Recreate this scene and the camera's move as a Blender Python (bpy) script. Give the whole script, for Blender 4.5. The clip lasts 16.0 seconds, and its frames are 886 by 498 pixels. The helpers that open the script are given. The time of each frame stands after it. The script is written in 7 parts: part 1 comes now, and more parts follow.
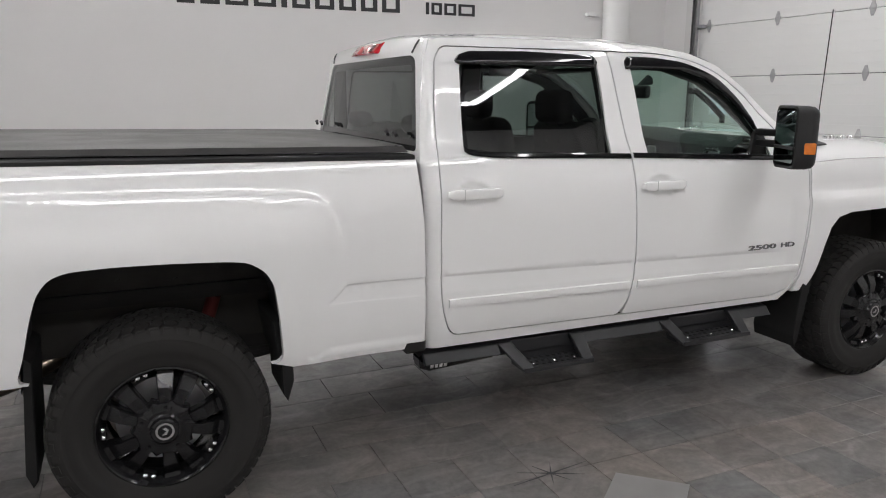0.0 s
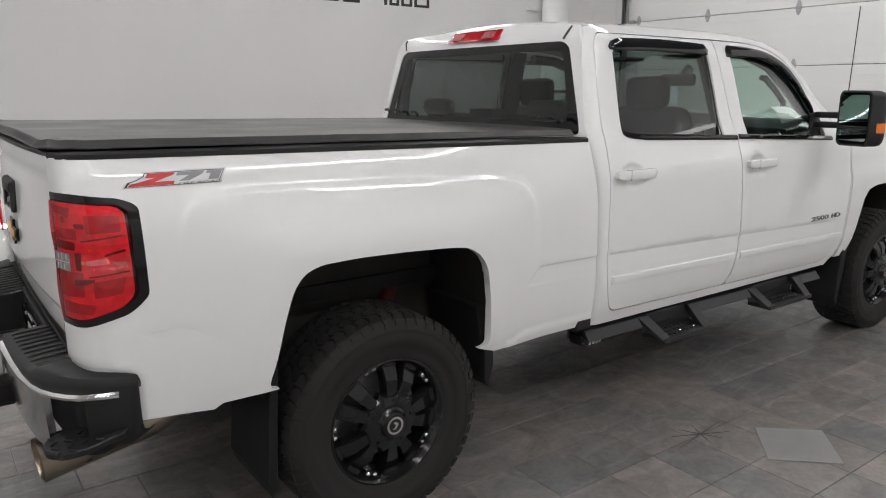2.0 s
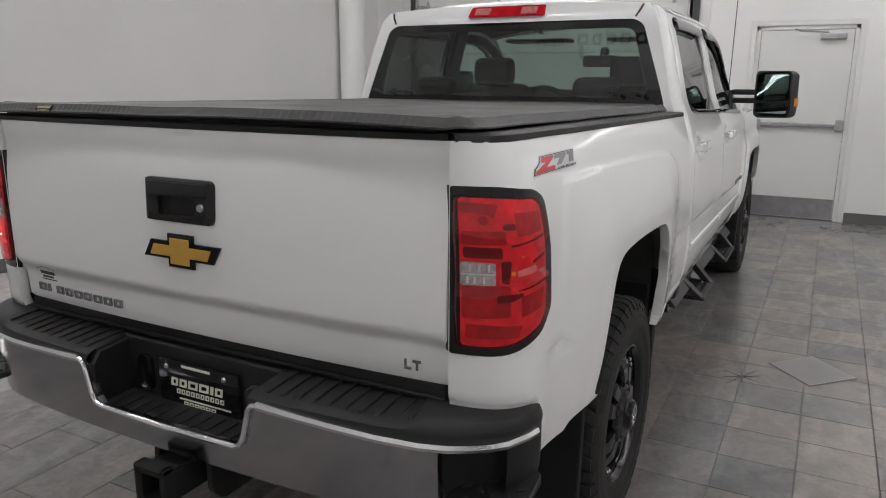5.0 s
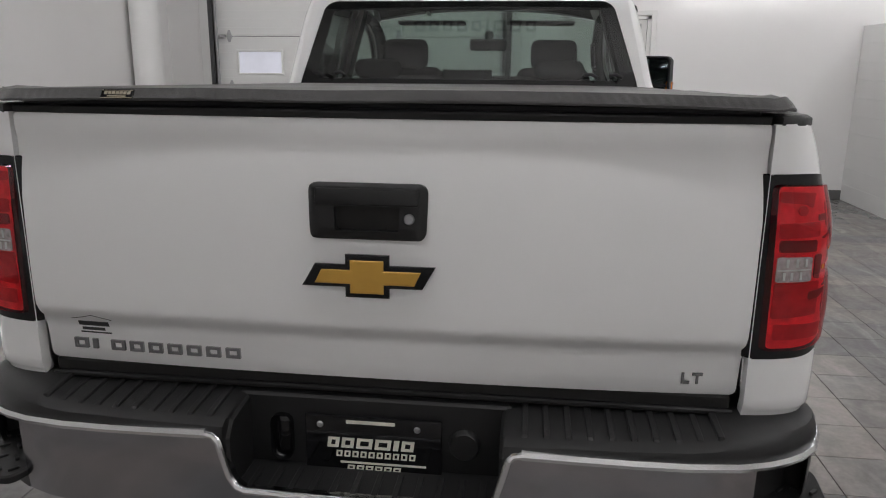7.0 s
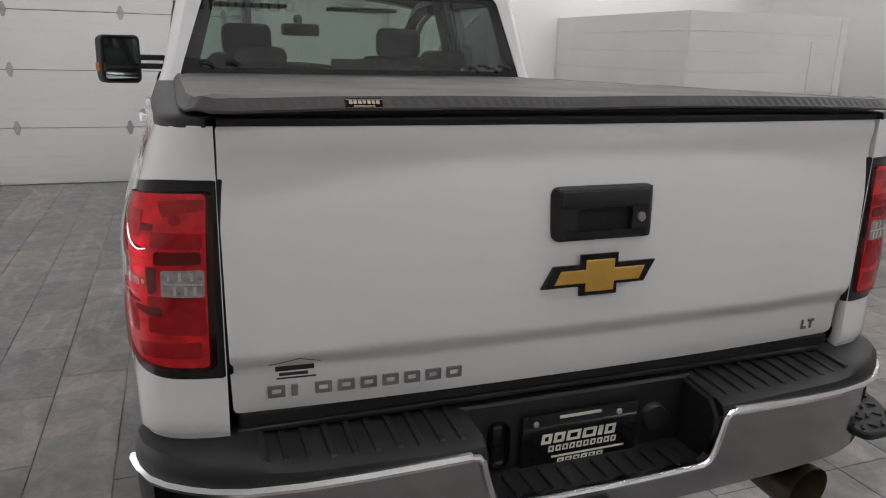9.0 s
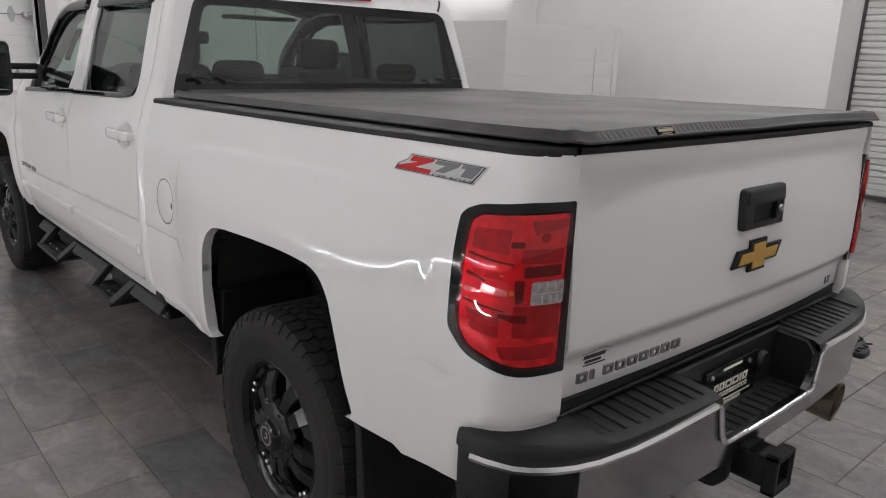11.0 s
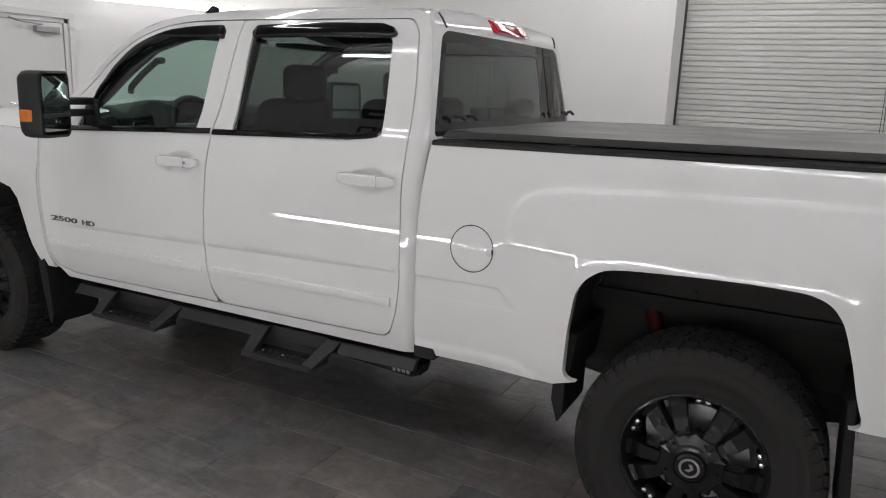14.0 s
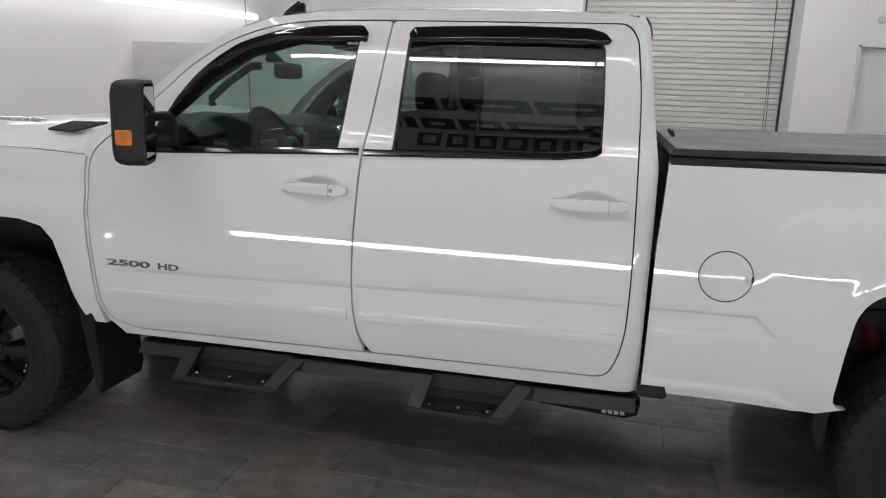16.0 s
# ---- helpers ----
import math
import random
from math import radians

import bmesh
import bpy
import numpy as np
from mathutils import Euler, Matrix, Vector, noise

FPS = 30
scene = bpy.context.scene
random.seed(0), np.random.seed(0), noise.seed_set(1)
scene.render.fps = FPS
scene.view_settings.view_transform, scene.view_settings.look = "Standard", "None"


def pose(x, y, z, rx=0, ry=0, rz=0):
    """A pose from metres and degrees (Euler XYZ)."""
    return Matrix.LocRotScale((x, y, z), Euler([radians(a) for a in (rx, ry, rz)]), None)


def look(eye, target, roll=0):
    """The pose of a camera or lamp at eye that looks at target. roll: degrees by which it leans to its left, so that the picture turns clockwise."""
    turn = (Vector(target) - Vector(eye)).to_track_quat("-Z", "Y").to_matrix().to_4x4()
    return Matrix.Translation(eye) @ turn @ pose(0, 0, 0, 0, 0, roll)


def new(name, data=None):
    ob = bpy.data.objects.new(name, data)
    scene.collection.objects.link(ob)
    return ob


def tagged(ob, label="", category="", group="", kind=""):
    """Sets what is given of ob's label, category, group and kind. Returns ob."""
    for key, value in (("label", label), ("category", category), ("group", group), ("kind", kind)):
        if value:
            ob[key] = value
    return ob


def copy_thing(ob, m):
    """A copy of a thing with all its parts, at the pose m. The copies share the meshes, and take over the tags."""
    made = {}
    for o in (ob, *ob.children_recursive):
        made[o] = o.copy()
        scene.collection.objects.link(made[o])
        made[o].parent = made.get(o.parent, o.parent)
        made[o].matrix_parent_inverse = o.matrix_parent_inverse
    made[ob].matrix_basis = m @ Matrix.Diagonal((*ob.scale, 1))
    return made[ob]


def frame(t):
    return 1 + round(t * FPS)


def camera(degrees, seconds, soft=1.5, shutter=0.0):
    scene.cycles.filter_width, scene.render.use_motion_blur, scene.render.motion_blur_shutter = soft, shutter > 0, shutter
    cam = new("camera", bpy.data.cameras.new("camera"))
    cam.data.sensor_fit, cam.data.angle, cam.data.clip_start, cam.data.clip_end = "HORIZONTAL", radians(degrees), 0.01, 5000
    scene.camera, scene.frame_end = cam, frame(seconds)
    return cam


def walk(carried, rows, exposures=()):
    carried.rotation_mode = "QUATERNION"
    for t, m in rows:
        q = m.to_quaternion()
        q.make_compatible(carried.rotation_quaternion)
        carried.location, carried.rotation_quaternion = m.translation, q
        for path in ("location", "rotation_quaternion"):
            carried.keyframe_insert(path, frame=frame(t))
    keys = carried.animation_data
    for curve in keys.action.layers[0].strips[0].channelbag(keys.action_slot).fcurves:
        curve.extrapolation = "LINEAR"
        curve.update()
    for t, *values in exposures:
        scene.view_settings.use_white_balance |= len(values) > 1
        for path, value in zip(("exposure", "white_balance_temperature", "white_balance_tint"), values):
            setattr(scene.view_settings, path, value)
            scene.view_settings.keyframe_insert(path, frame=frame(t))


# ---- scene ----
cam = camera(62.8, 16.0, 1.05)
PATH = [
    (0, (-0.056, -3.729, 1.648), (0.728, -1.938, 1.23), 0.1),
    (0.5, (-0.381, -3.607, 1.629), (0.495, -1.859, 1.208), 0.1),
    (1, (-0.683, -3.422, 1.62), (0.294, -1.73, 1.196), 0.1),
    (1.5, (-1.039, -3.276, 1.615), (0.026, -1.637, 1.187), 0.0),
    (2, (-1.297, -3.078, 1.602), (-0.148, -1.498, 1.172), -0.0),
    (2.5, (-1.528, -2.809, 1.584), (-0.27, -1.316, 1.151), 0.0),
    (3, (-1.796, -2.578, 1.594), (-0.431, -1.183, 1.157), 0.0),
    (3.5, (-1.961, -2.305, 1.561), (-0.509, -1.002, 1.12), 0.1),
    (4, (-2.064, -2.015, 1.554), (-0.527, -0.816, 1.107), 0.2),
    (4.2, (-2.137, -1.91, 1.546), (-0.561, -0.764, 1.098), 0.2),
    (6.3, (-2.502, -0.754, 1.549), (-0.619, -0.28, 1.07), 0.3),
    (6.5, (-2.486, -0.634, 1.525), (-0.588, -0.223, 1.046), 0.3),
    (7, (-2.45, -0.325, 1.519), (-0.525, -0.096, 1.029), 0.5),
    (7.5, (-2.471, -0.007, 1.529), (-0.536, -0.02, 1.023), 0.7),
    (8, (-2.454, 0.264, 1.539), (-0.54, 0.007, 1.02), 0.9),
    (8.5, (-2.394, 0.551, 1.546), (-0.522, 0.082, 1.022), 1.3),
    (10.8, (-1.995, 1.864, 1.601), (-0.514, 0.628, 1.075), 1.8),
    (11, (-1.929, 1.972, 1.605), (-0.48, 0.693, 1.088), 2.0),
    (11.5, (-1.683, 2.231, 1.594), (-0.31, 0.86, 1.11), 2.2),
    (12, (-1.44, 2.522, 1.586), (-0.146, 1.07, 1.12), 2.2),
    (12.5, (-1.213, 2.779, 1.6), (-0.024, 1.237, 1.145), 2.2),
    (13, (-0.916, 2.949, 1.591), (0.182, 1.338, 1.142), 2.2),
    (13.5, (-0.59, 3.141, 1.598), (0.411, 1.468, 1.152), 2.2),
    (14, (-0.249, 3.316, 1.598), (0.642, 1.58, 1.16), 2.3),
    (14.5, (0.123, 3.383, 1.606), (0.904, 1.595, 1.169), 2.3),
    (15, (0.491, 3.455, 1.603), (1.149, 1.617, 1.168), 2.3),
    (15.5, (0.843, 3.498, 1.597), (1.389, 1.623, 1.166), 2.2),
    (16, (1.25, 3.491, 1.607), (1.679, 1.586, 1.174), 2.2),
]
walk(cam, [(t, look(eye, target, roll)) for t, eye, target, roll in PATH],
     exposures=((0, 0.42), (2.5, 0.42), (3.5, 0.27), (6.5, 0.17), (9, 0.16), (11.5, 0.15), (12.5, 0.17), (14, 0.06), (16, 0.09)))

# ---- light ----
world = bpy.data.worlds.new("showroom_world")
world.use_nodes = True
world.node_tree.nodes["Background"].inputs[0].default_value = (0.9, 0.95, 1.0, 1)
world.node_tree.nodes["Background"].inputs[1].default_value = 0.05
scene.world = world

# room limits: x west/east, y south/north
XW, XE, YS, YN, ZC = -6.6, 6.65, -7.5, 4.28, 4.3


# ---- materials ----
def material(name, base, rough=0.5, metal=0.0, vary=0.0, scale=4.0, bump=0.0, bump_scale=80.0, coat=0.0,
             rough_vary=0.0, emit=None, power=0.0, transmission=0.0, ior=1.45, random_tone=0.0):
    m = bpy.data.materials.new(name)
    m.use_nodes = True
    nt = m.node_tree
    b = nt.nodes["Principled BSDF"]
    b.inputs["Base Color"].default_value = (*base, 1)
    b.inputs["Roughness"].default_value = rough
    b.inputs["Metallic"].default_value = metal
    b.inputs["Coat Weight"].default_value = coat
    b.inputs["Coat Roughness"].default_value = 0.015
    b.inputs["Transmission Weight"].default_value = transmission
    b.inputs["IOR"].default_value = ior
    co = nt.nodes.new("ShaderNodeTexCoord")
    if vary or rough_vary:
        big = nt.nodes.new("ShaderNodeTexNoise")
        big.inputs["Scale"].default_value = scale
        big.inputs["Detail"].default_value = 6
        nt.links.new(co.outputs["Object"], big.inputs["Vector"])
        if vary:
            ramp = nt.nodes.new("ShaderNodeMapRange")
            ramp.inputs[1].default_value, ramp.inputs[2].default_value = 0.25, 0.75
            ramp.inputs[3].default_value, ramp.inputs[4].default_value = 1 - vary, 1 + vary
            nt.links.new(big.outputs["Fac"], ramp.inputs[0])
            mul = nt.nodes.new("ShaderNodeMix")
            mul.data_type, mul.blend_type = "RGBA", "MULTIPLY"
            mul.inputs[0].default_value = 1
            mul.inputs[6].default_value = (*base, 1)
            nt.links.new(ramp.outputs[0], mul.inputs[7])
            out = mul.outputs[2]
            if random_tone:
                info = nt.nodes.new("ShaderNodeObjectInfo")
                rr = nt.nodes.new("ShaderNodeMapRange")
                rr.inputs[3].default_value, rr.inputs[4].default_value = 1 - random_tone, 1 + random_tone
                nt.links.new(info.outputs["Random"], rr.inputs[0])
                m2 = nt.nodes.new("ShaderNodeMix")
                m2.data_type, m2.blend_type = "RGBA", "MULTIPLY"
                m2.inputs[0].default_value = 1
                nt.links.new(out, m2.inputs[6])
                nt.links.new(rr.outputs[0], m2.inputs[7])
                out = m2.outputs[2]
            nt.links.new(out, b.inputs["Base Color"])
        if rough_vary:
            r2 = nt.nodes.new("ShaderNodeMapRange")
            r2.inputs[1].default_value, r2.inputs[2].default_value = 0.25, 0.75
            r2.inputs[3].default_value, r2.inputs[4].default_value = max(0.02, rough - rough_vary), min(1, rough + rough_vary)
            nt.links.new(big.outputs["Fac"], r2.inputs[0])
            nt.links.new(r2.outputs[0], b.inputs["Roughness"])
    if bump:
        fine = nt.nodes.new("ShaderNodeTexNoise")
        fine.inputs["Scale"].default_value = bump_scale
        fine.inputs["Detail"].default_value = 4
        nt.links.new(co.outputs["Object"], fine.inputs["Vector"])
        bp = nt.nodes.new("ShaderNodeBump")
        bp.inputs["Strength"].default_value = bump
        bp.inputs["Distance"].default_value = 0.002
        nt.links.new(fine.outputs["Fac"], bp.inputs["Height"])
        nt.links.new(bp.outputs["Normal"], b.inputs["Normal"])
    if emit:
        b.inputs["Emission Color"].default_value = (*emit, 1)
        b.inputs["Emission Strength"].default_value = power
    return m


def tint_glass(name, colour, veil=0.0):
    """Thin window glass: a tinted see-through sheet with a mirror-like sheen."""
    m = bpy.data.materials.new(name)
    m.use_nodes = True
    nt = m.node_tree
    nt.nodes.clear()
    out = nt.nodes.new("ShaderNodeOutputMaterial")
    mix = nt.nodes.new("ShaderNodeMixShader")
    see = nt.nodes.new("ShaderNodeBsdfTransparent")
    see.inputs[0].default_value = (*colour, 1)
    gloss = nt.nodes.new("ShaderNodeBsdfGlossy")
    gloss.inputs["Roughness"].default_value = 0.01
    lw = nt.nodes.new("ShaderNodeLayerWeight")
    lw.inputs[0].default_value = 0.5
    pw = nt.nodes.new("ShaderNodeMath")
    pw.operation = "POWER"
    pw.inputs[1].default_value = 4.5
    nt.links.new(lw.outputs["Facing"], pw.inputs[0])
    ma = nt.nodes.new("ShaderNodeMath")
    ma.operation = "MULTIPLY_ADD"
    ma.inputs[1].default_value, ma.inputs[2].default_value = 0.9, 0.07
    nt.links.new(pw.outputs[0], ma.inputs[0])
    nt.links.new(ma.outputs[0], mix.inputs[0])
    nt.links.new(see.outputs[0], mix.inputs[1])
    nt.links.new(gloss.outputs[0], mix.inputs[2])
    last = mix
    if veil > 0:
        # a thin uneven pale film, standing in for sheen reflected on the pane
        film = nt.nodes.new("ShaderNodeBsdfDiffuse")
        film.inputs[0].default_value = (0.70, 0.69, 0.67, 1)
        tex = nt.nodes.new("ShaderNodeTexNoise")
        tex.inputs["Scale"].default_value = 5.0
        co = nt.nodes.new("ShaderNodeTexCoord")
        nt.links.new(co.outputs["Object"], tex.inputs["Vector"])
        rng = nt.nodes.new("ShaderNodeMapRange")
        rng.inputs[3].default_value, rng.inputs[4].default_value = veil * 0.75, veil * 1.25
        nt.links.new(tex.outputs[0], rng.inputs[0])
        last = nt.nodes.new("ShaderNodeMixShader")
        nt.links.new(rng.outputs[0], last.inputs[0])
        nt.links.new(mix.outputs[0], last.inputs[1])
        nt.links.new(film.outputs[0], last.inputs[2])
    nt.links.new(last.outputs[0], out.inputs[0])
    return m


M_PAINT = material("white_car_paint", (0.86, 0.86, 0.855), 0.85, coat=1.0, vary=0.012, scale=1.5)
M_PAINT.node_tree.nodes["Principled BSDF"].inputs["Specular IOR Level"].default_value = 0.1
M_WALL = material("painted_drywall", (0.80, 0.79, 0.785), 0.6, vary=0.02, scale=1.2, bump=0.12, bump_scale=220)
M_CEIL = material("dark_ceiling_paint", (0.10, 0.10, 0.103), 0.8, vary=0.02, scale=1.5)
M_GROUT = material("grout", (0.215, 0.205, 0.196), 0.9, vary=0.2, scale=8, bump=0.3, bump_scale=200)
M_RUBBER = material("tyre_rubber", (0.0185, 0.0175, 0.0168), 0.78, vary=0.25, scale=12, bump=0.25, bump_scale=140, rough_vary=0.1)
M_RIM = material("matte_black_alloy", (0.011, 0.011, 0.012), 0.17, 0.0, vary=0.15, scale=10)
M_PLASTIC = material("textured_black_plastic", (0.0125, 0.0125, 0.013), 0.5, vary=0.15, scale=10, bump=0.3, bump_scale=500)
M_GLOSSBLACK = material("gloss_black_plastic", (0.008, 0.008, 0.009), 0.08)
M_VISOR = material("smoked_visor_plastic", (0.008, 0.008, 0.009), 0.045)
M_UNDER = material("dark_underbody", (0.014, 0.0135, 0.013), 0.7, vary=0.35, scale=9, bump=0.3, bump_scale=60)
M_HOUSE = material("dusty_black_liner", (0.030, 0.028, 0.026), 0.75, vary=0.35, scale=7, bump=0.3, bump_scale=50)
M_CHROME = material("chrome", (0.40, 0.40, 0.42), 0.14, 1.0, vary=0.03, scale=6, rough_vary=0.04)
M_SILVER = material("silver_badge", (0.82, 0.82, 0.83), 0.2, 1.0)
M_VINYL = material("black_vinyl", (0.056, 0.053, 0.052), 0.46, vary=0.12, scale=3.5, bump=0.35, bump_scale=420, rough_vary=0.08)
M_HEM = material("black_vinyl_hem", (0.044, 0.0425, 0.042), 0.44, vary=0.25, scale=14, bump=0.4, bump_scale=300)
M_STEP = material("black_powder_coat", (0.022, 0.0225, 0.0245), 0.42, 0.0, vary=0.1, scale=8, bump=0.25, bump_scale=300)
M_RED = material("red_lamp_lens", (0.56, 0.007, 0.017), 0.08, coat=1.0, vary=0.30, scale=22)
M_CLEAR = material("clear_lamp_lens", (0.40, 0.34, 0.34), 0.12, 0.15, vary=0.45, scale=90, coat=1.0)
M_GLINT = material("painted_red_glint", (0.80, 0.16, 0.17), 0.10, 0.3, vary=0.35, scale=55, coat=1.0)
M_PINKLENS = material("pale_red_lamp_lens", (0.62, 0.20, 0.20), 0.15, coat=1.0, vary=0.3, scale=60)
M_AMBER = material("amber_lens", (0.75, 0.20, 0.02), 0.15, coat=1.0, vary=0.15, scale=40)
M_GOLD = material("gold_emblem", (0.62, 0.36, 0.07), 0.3, 0.25, vary=0.06, scale=20)
M_TAGINK = material("dull_gold_lettering", (0.38, 0.33, 0.24), 0.45)
M_BADGERED = material("red_badge", (0.6, 0.02, 0.02), 0.3)
M_SEAM = material("pale_grey_seam", (0.42, 0.42, 0.42), 0.5)
M_DECAL = material("pale_silver_decal", (0.60, 0.60, 0.61), 0.35, 0.15)
M_GREY = material("grey_badge", (0.22, 0.22, 0.23), 0.35, 0.3)
M_BADGE = material("dark_chrome_badge", (0.34, 0.34, 0.35), 0.25, 0.7)
M_BLACKINK = material("black_lettering", (0.03, 0.03, 0.032), 0.5)
M_WHITEINK = material("white_lettering", (0.75, 0.73, 0.64), 0.5)
M_CLOTH = material("dark_seat_cloth", (0.012, 0.012, 0.0125), 0.85, vary=0.2, scale=12, bump=0.4, bump_scale=600)
M_TRIM = material("dark_cabin_trim", (0.018, 0.018, 0.019), 0.6, vary=0.1, scale=10, bump=0.2, bump_scale=300)
M_LINER = material("headliner", (0.09, 0.088, 0.086), 0.9, vary=0.05, scale=6)
M_DOORSTEEL = material("white_door_steel", (0.74, 0.735, 0.72), 0.42, vary=0.02, scale=2.0)
M_GARAGE = material("white_garage_panel", (0.74, 0.74, 0.73), 0.45, vary=0.02, scale=2, bump=0.15, bump_scale=160)
M_STEEL = material("galvanised_steel", (0.42, 0.42, 0.43), 0.38, 0.9, vary=0.15, scale=14)
M_DARKSEAL = material("dark_rubber_seal", (0.06, 0.06, 0.062), 0.6)
M_BASE = material("grey_baseboard", (0.14, 0.137, 0.133), 0.5, vary=0.08, scale=5)
M_SHUTTER = material("shutter_slat", (0.66, 0.655, 0.635), 0.45, vary=0.03, scale=3)
M_WHITEBOX = material("white_panel_board", (0.71, 0.705, 0.695), 0.4, vary=0.03, scale=2)
M_LOOSE = material("pale_tile", (0.27, 0.262, 0.256), 0.34, vary=0.1, scale=6, bump=0.1)
M_LED = material("led_diffuser", (0.9, 0.9, 0.9), 0.4, emit=(1.0, 0.985, 0.99), power=22.0)
M_LEDSOUTH = material("led_long_diffuser", (0.9, 0.9, 0.9), 0.4, emit=(1.0, 0.985, 0.99), power=28.0)
M_LEDDIM = material("led_dim_diffuser", (0.9, 0.9, 0.9), 0.4, emit=(1.0, 0.985, 0.99), power=19.0)
# for the added fill light behind the tailgate
M_WESTFILL = material("west_fill_diffuser", (0.9, 0.9, 0.9), 0.4, emit=(1.0, 0.985, 0.99), power=15.0)
M_LEDWALL = material("led_wall_diffuser", (0.9, 0.9, 0.9), 0.4, emit=(1.0, 0.985, 0.99), power=2.6)
M_LEDSOFT = material("led_soft_diffuser", (0.9, 0.9, 0.9), 0.4, emit=(1.0, 0.985, 0.99), power=31.0)
M_LEDTHIN = material("led_slim_diffuser", (0.9, 0.9, 0.9), 0.4, emit=(1.0, 0.985, 0.99), power=54.0)
M_PIPE = material("white_pipe_paint", (0.79, 0.79, 0.78), 0.4, vary=0.02, scale=3)
M_EXH = material("stainless_exhaust", (0.33, 0.28, 0.22), 0.32, 1.0, vary=0.25, scale=9, rough_vary=0.1)
M_SPRINGRED = material("red_shock_body", (0.10, 0.012, 0.010), 0.7)
M_DAYGLASS = material("garage_window_daylight", (0.5, 0.5, 0.55), 0.3, emit=(0.86, 0.88, 1.0), power=0.32, vary=0.1, scale=4)
M_GLASS = tint_glass("front_glass", (0.66, 0.80, 0.74))
M_PRIVACY = tint_glass("privacy_glass", (0.24, 0.27, 0.26))
M_REARGLASS = tint_glass("veiled_privacy_glass", (0.36, 0.40, 0.38), 0.012)
M_REDGLASS = tint_glass("red_lamp_glass", (0.93, 0.016, 0.04))
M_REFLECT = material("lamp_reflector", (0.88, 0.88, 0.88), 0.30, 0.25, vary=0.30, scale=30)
# darker copy of the reflector, with the lamp's inner shade in its colour
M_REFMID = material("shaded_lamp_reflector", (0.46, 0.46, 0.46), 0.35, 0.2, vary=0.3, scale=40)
M_REFDARK = material("dark_lamp_reflector", (0.13, 0.13, 0.13), 0.4)
M_FLAP = material("black_flap_rubber", (0.0065, 0.0065, 0.0065), 0.75, vary=0.2, scale=10)
M_MIRROR = material("mirror_glass", (0.42, 0.48, 0.47), 0.02, 1.0)


# ---- building helpers ----
from mathutils import geometry

def thing(name, label, category, group="", kind="", at=(0, 0, 0)):
    ob = new(name)
    ob.location = at
    return tagged(ob, label, category, group, kind)


def finish(ob, bm, mat, smooth=False):
    me = bpy.data.meshes.new(ob if isinstance(ob, str) else ob.name)
    bmesh.ops.recalc_face_normals(bm, faces=bm.faces)
    if smooth:
        for f in bm.faces:
            f.smooth = True
    bm.to_mesh(me)
    bm.free()
    me.materials.append(mat)
    return me


def part(name, bm, mat, parent, label="", smooth=False):
    ob = new(name, finish(name, bm, mat, smooth))
    if smooth:
        ob.data.set_sharp_from_angle(angle=radians(38))
    if parent is not None:
        ob.parent = parent
    if label:
        ob["label"] = label
    return ob


def single(name, bm, mat, label, category, kind="", group="", smooth=False):
    return tagged(part(name, bm, mat, None, "", smooth), label, category, group, kind)


def box(bm, x0, x1, y0, y1, z0, z1, bevel=0.0, seg=2, m=None):
    r = bmesh.ops.create_cube(bm, size=1)
    vs = r["verts"]
    for v in vs:
        v.co = Vector(((x0 + x1) / 2 + v.co.x * (x1 - x0), (y0 + y1) / 2 + v.co.y * (y1 - y0), (z0 + z1) / 2 + v.co.z * (z1 - z0)))
    if bevel:
        es = list({e for v in vs for e in v.link_edges})
        r2 = bmesh.ops.bevel(bm, geom=es, offset=bevel, segments=seg, affect="EDGES", profile=0.5)
        vs = list({v for f in r2["faces"] for v in f.verts} | {v for v in vs if v.is_valid})
    if m is not None:
        bmesh.ops.transform(bm, matrix=m, verts=vs)
    return vs


def prism(bm, pts, a, b, to, bevel=0.0, seg=2):
    """Extrudes the 2D outline pts from depth a to depth b; to(u, v, d) gives the place."""
    lo = [bm.verts.new(to(u, v, a)) for u, v in pts]
    hi = [bm.verts.new(to(u, v, b)) for u, v in pts]
    faces = [bm.faces.new(lo), bm.faces.new(hi[::-1])]
    n = len(pts)
    for i in range(n):
        faces.append(bm.faces.new((lo[i], hi[i], hi[(i + 1) % n], lo[(i + 1) % n])))
    if bevel:
        bmesh.ops.recalc_face_normals(bm, faces=faces)
        es = list(faces[0].edges) + list(faces[1].edges)
        bmesh.ops.bevel(bm, geom=es, offset=bevel, segments=seg, affect="EDGES", profile=0.5)
    return lo + hi


def XZ(y0, s=1):
    return lambda u, v, d: Vector((u, s * (y0 + d), v))


def YZ(x0):
    return lambda u, v, d: Vector((x0 + d, u, v))


def rounded(pts, r, n=5):
    """The outline with its corners rounded by radius r (a number or one for each corner)."""
    out = []
    k = len(pts)
    for i in range(k):
        p, a, b = Vector(pts[i]), Vector(pts[i - 1]), Vector(pts[(i + 1) % k])
        rr = r[i] if isinstance(r, (list, tuple)) else r
        da, db = (a - p), (b - p)
        rr = min(rr, 0.45 * da.length, 0.45 * db.length)
        if rr < 1e-4:
            out.append((p.x, p.y))
            continue
        q0, q1 = p + da.normalized() * rr, p + db.normalized() * rr
        for j in range(n + 1):
            t = j / n
            q = q0 * (1 - t) ** 2 + p * 2 * t * (1 - t) + q1 * t * t
            out.append((q.x, q.y))
    return out


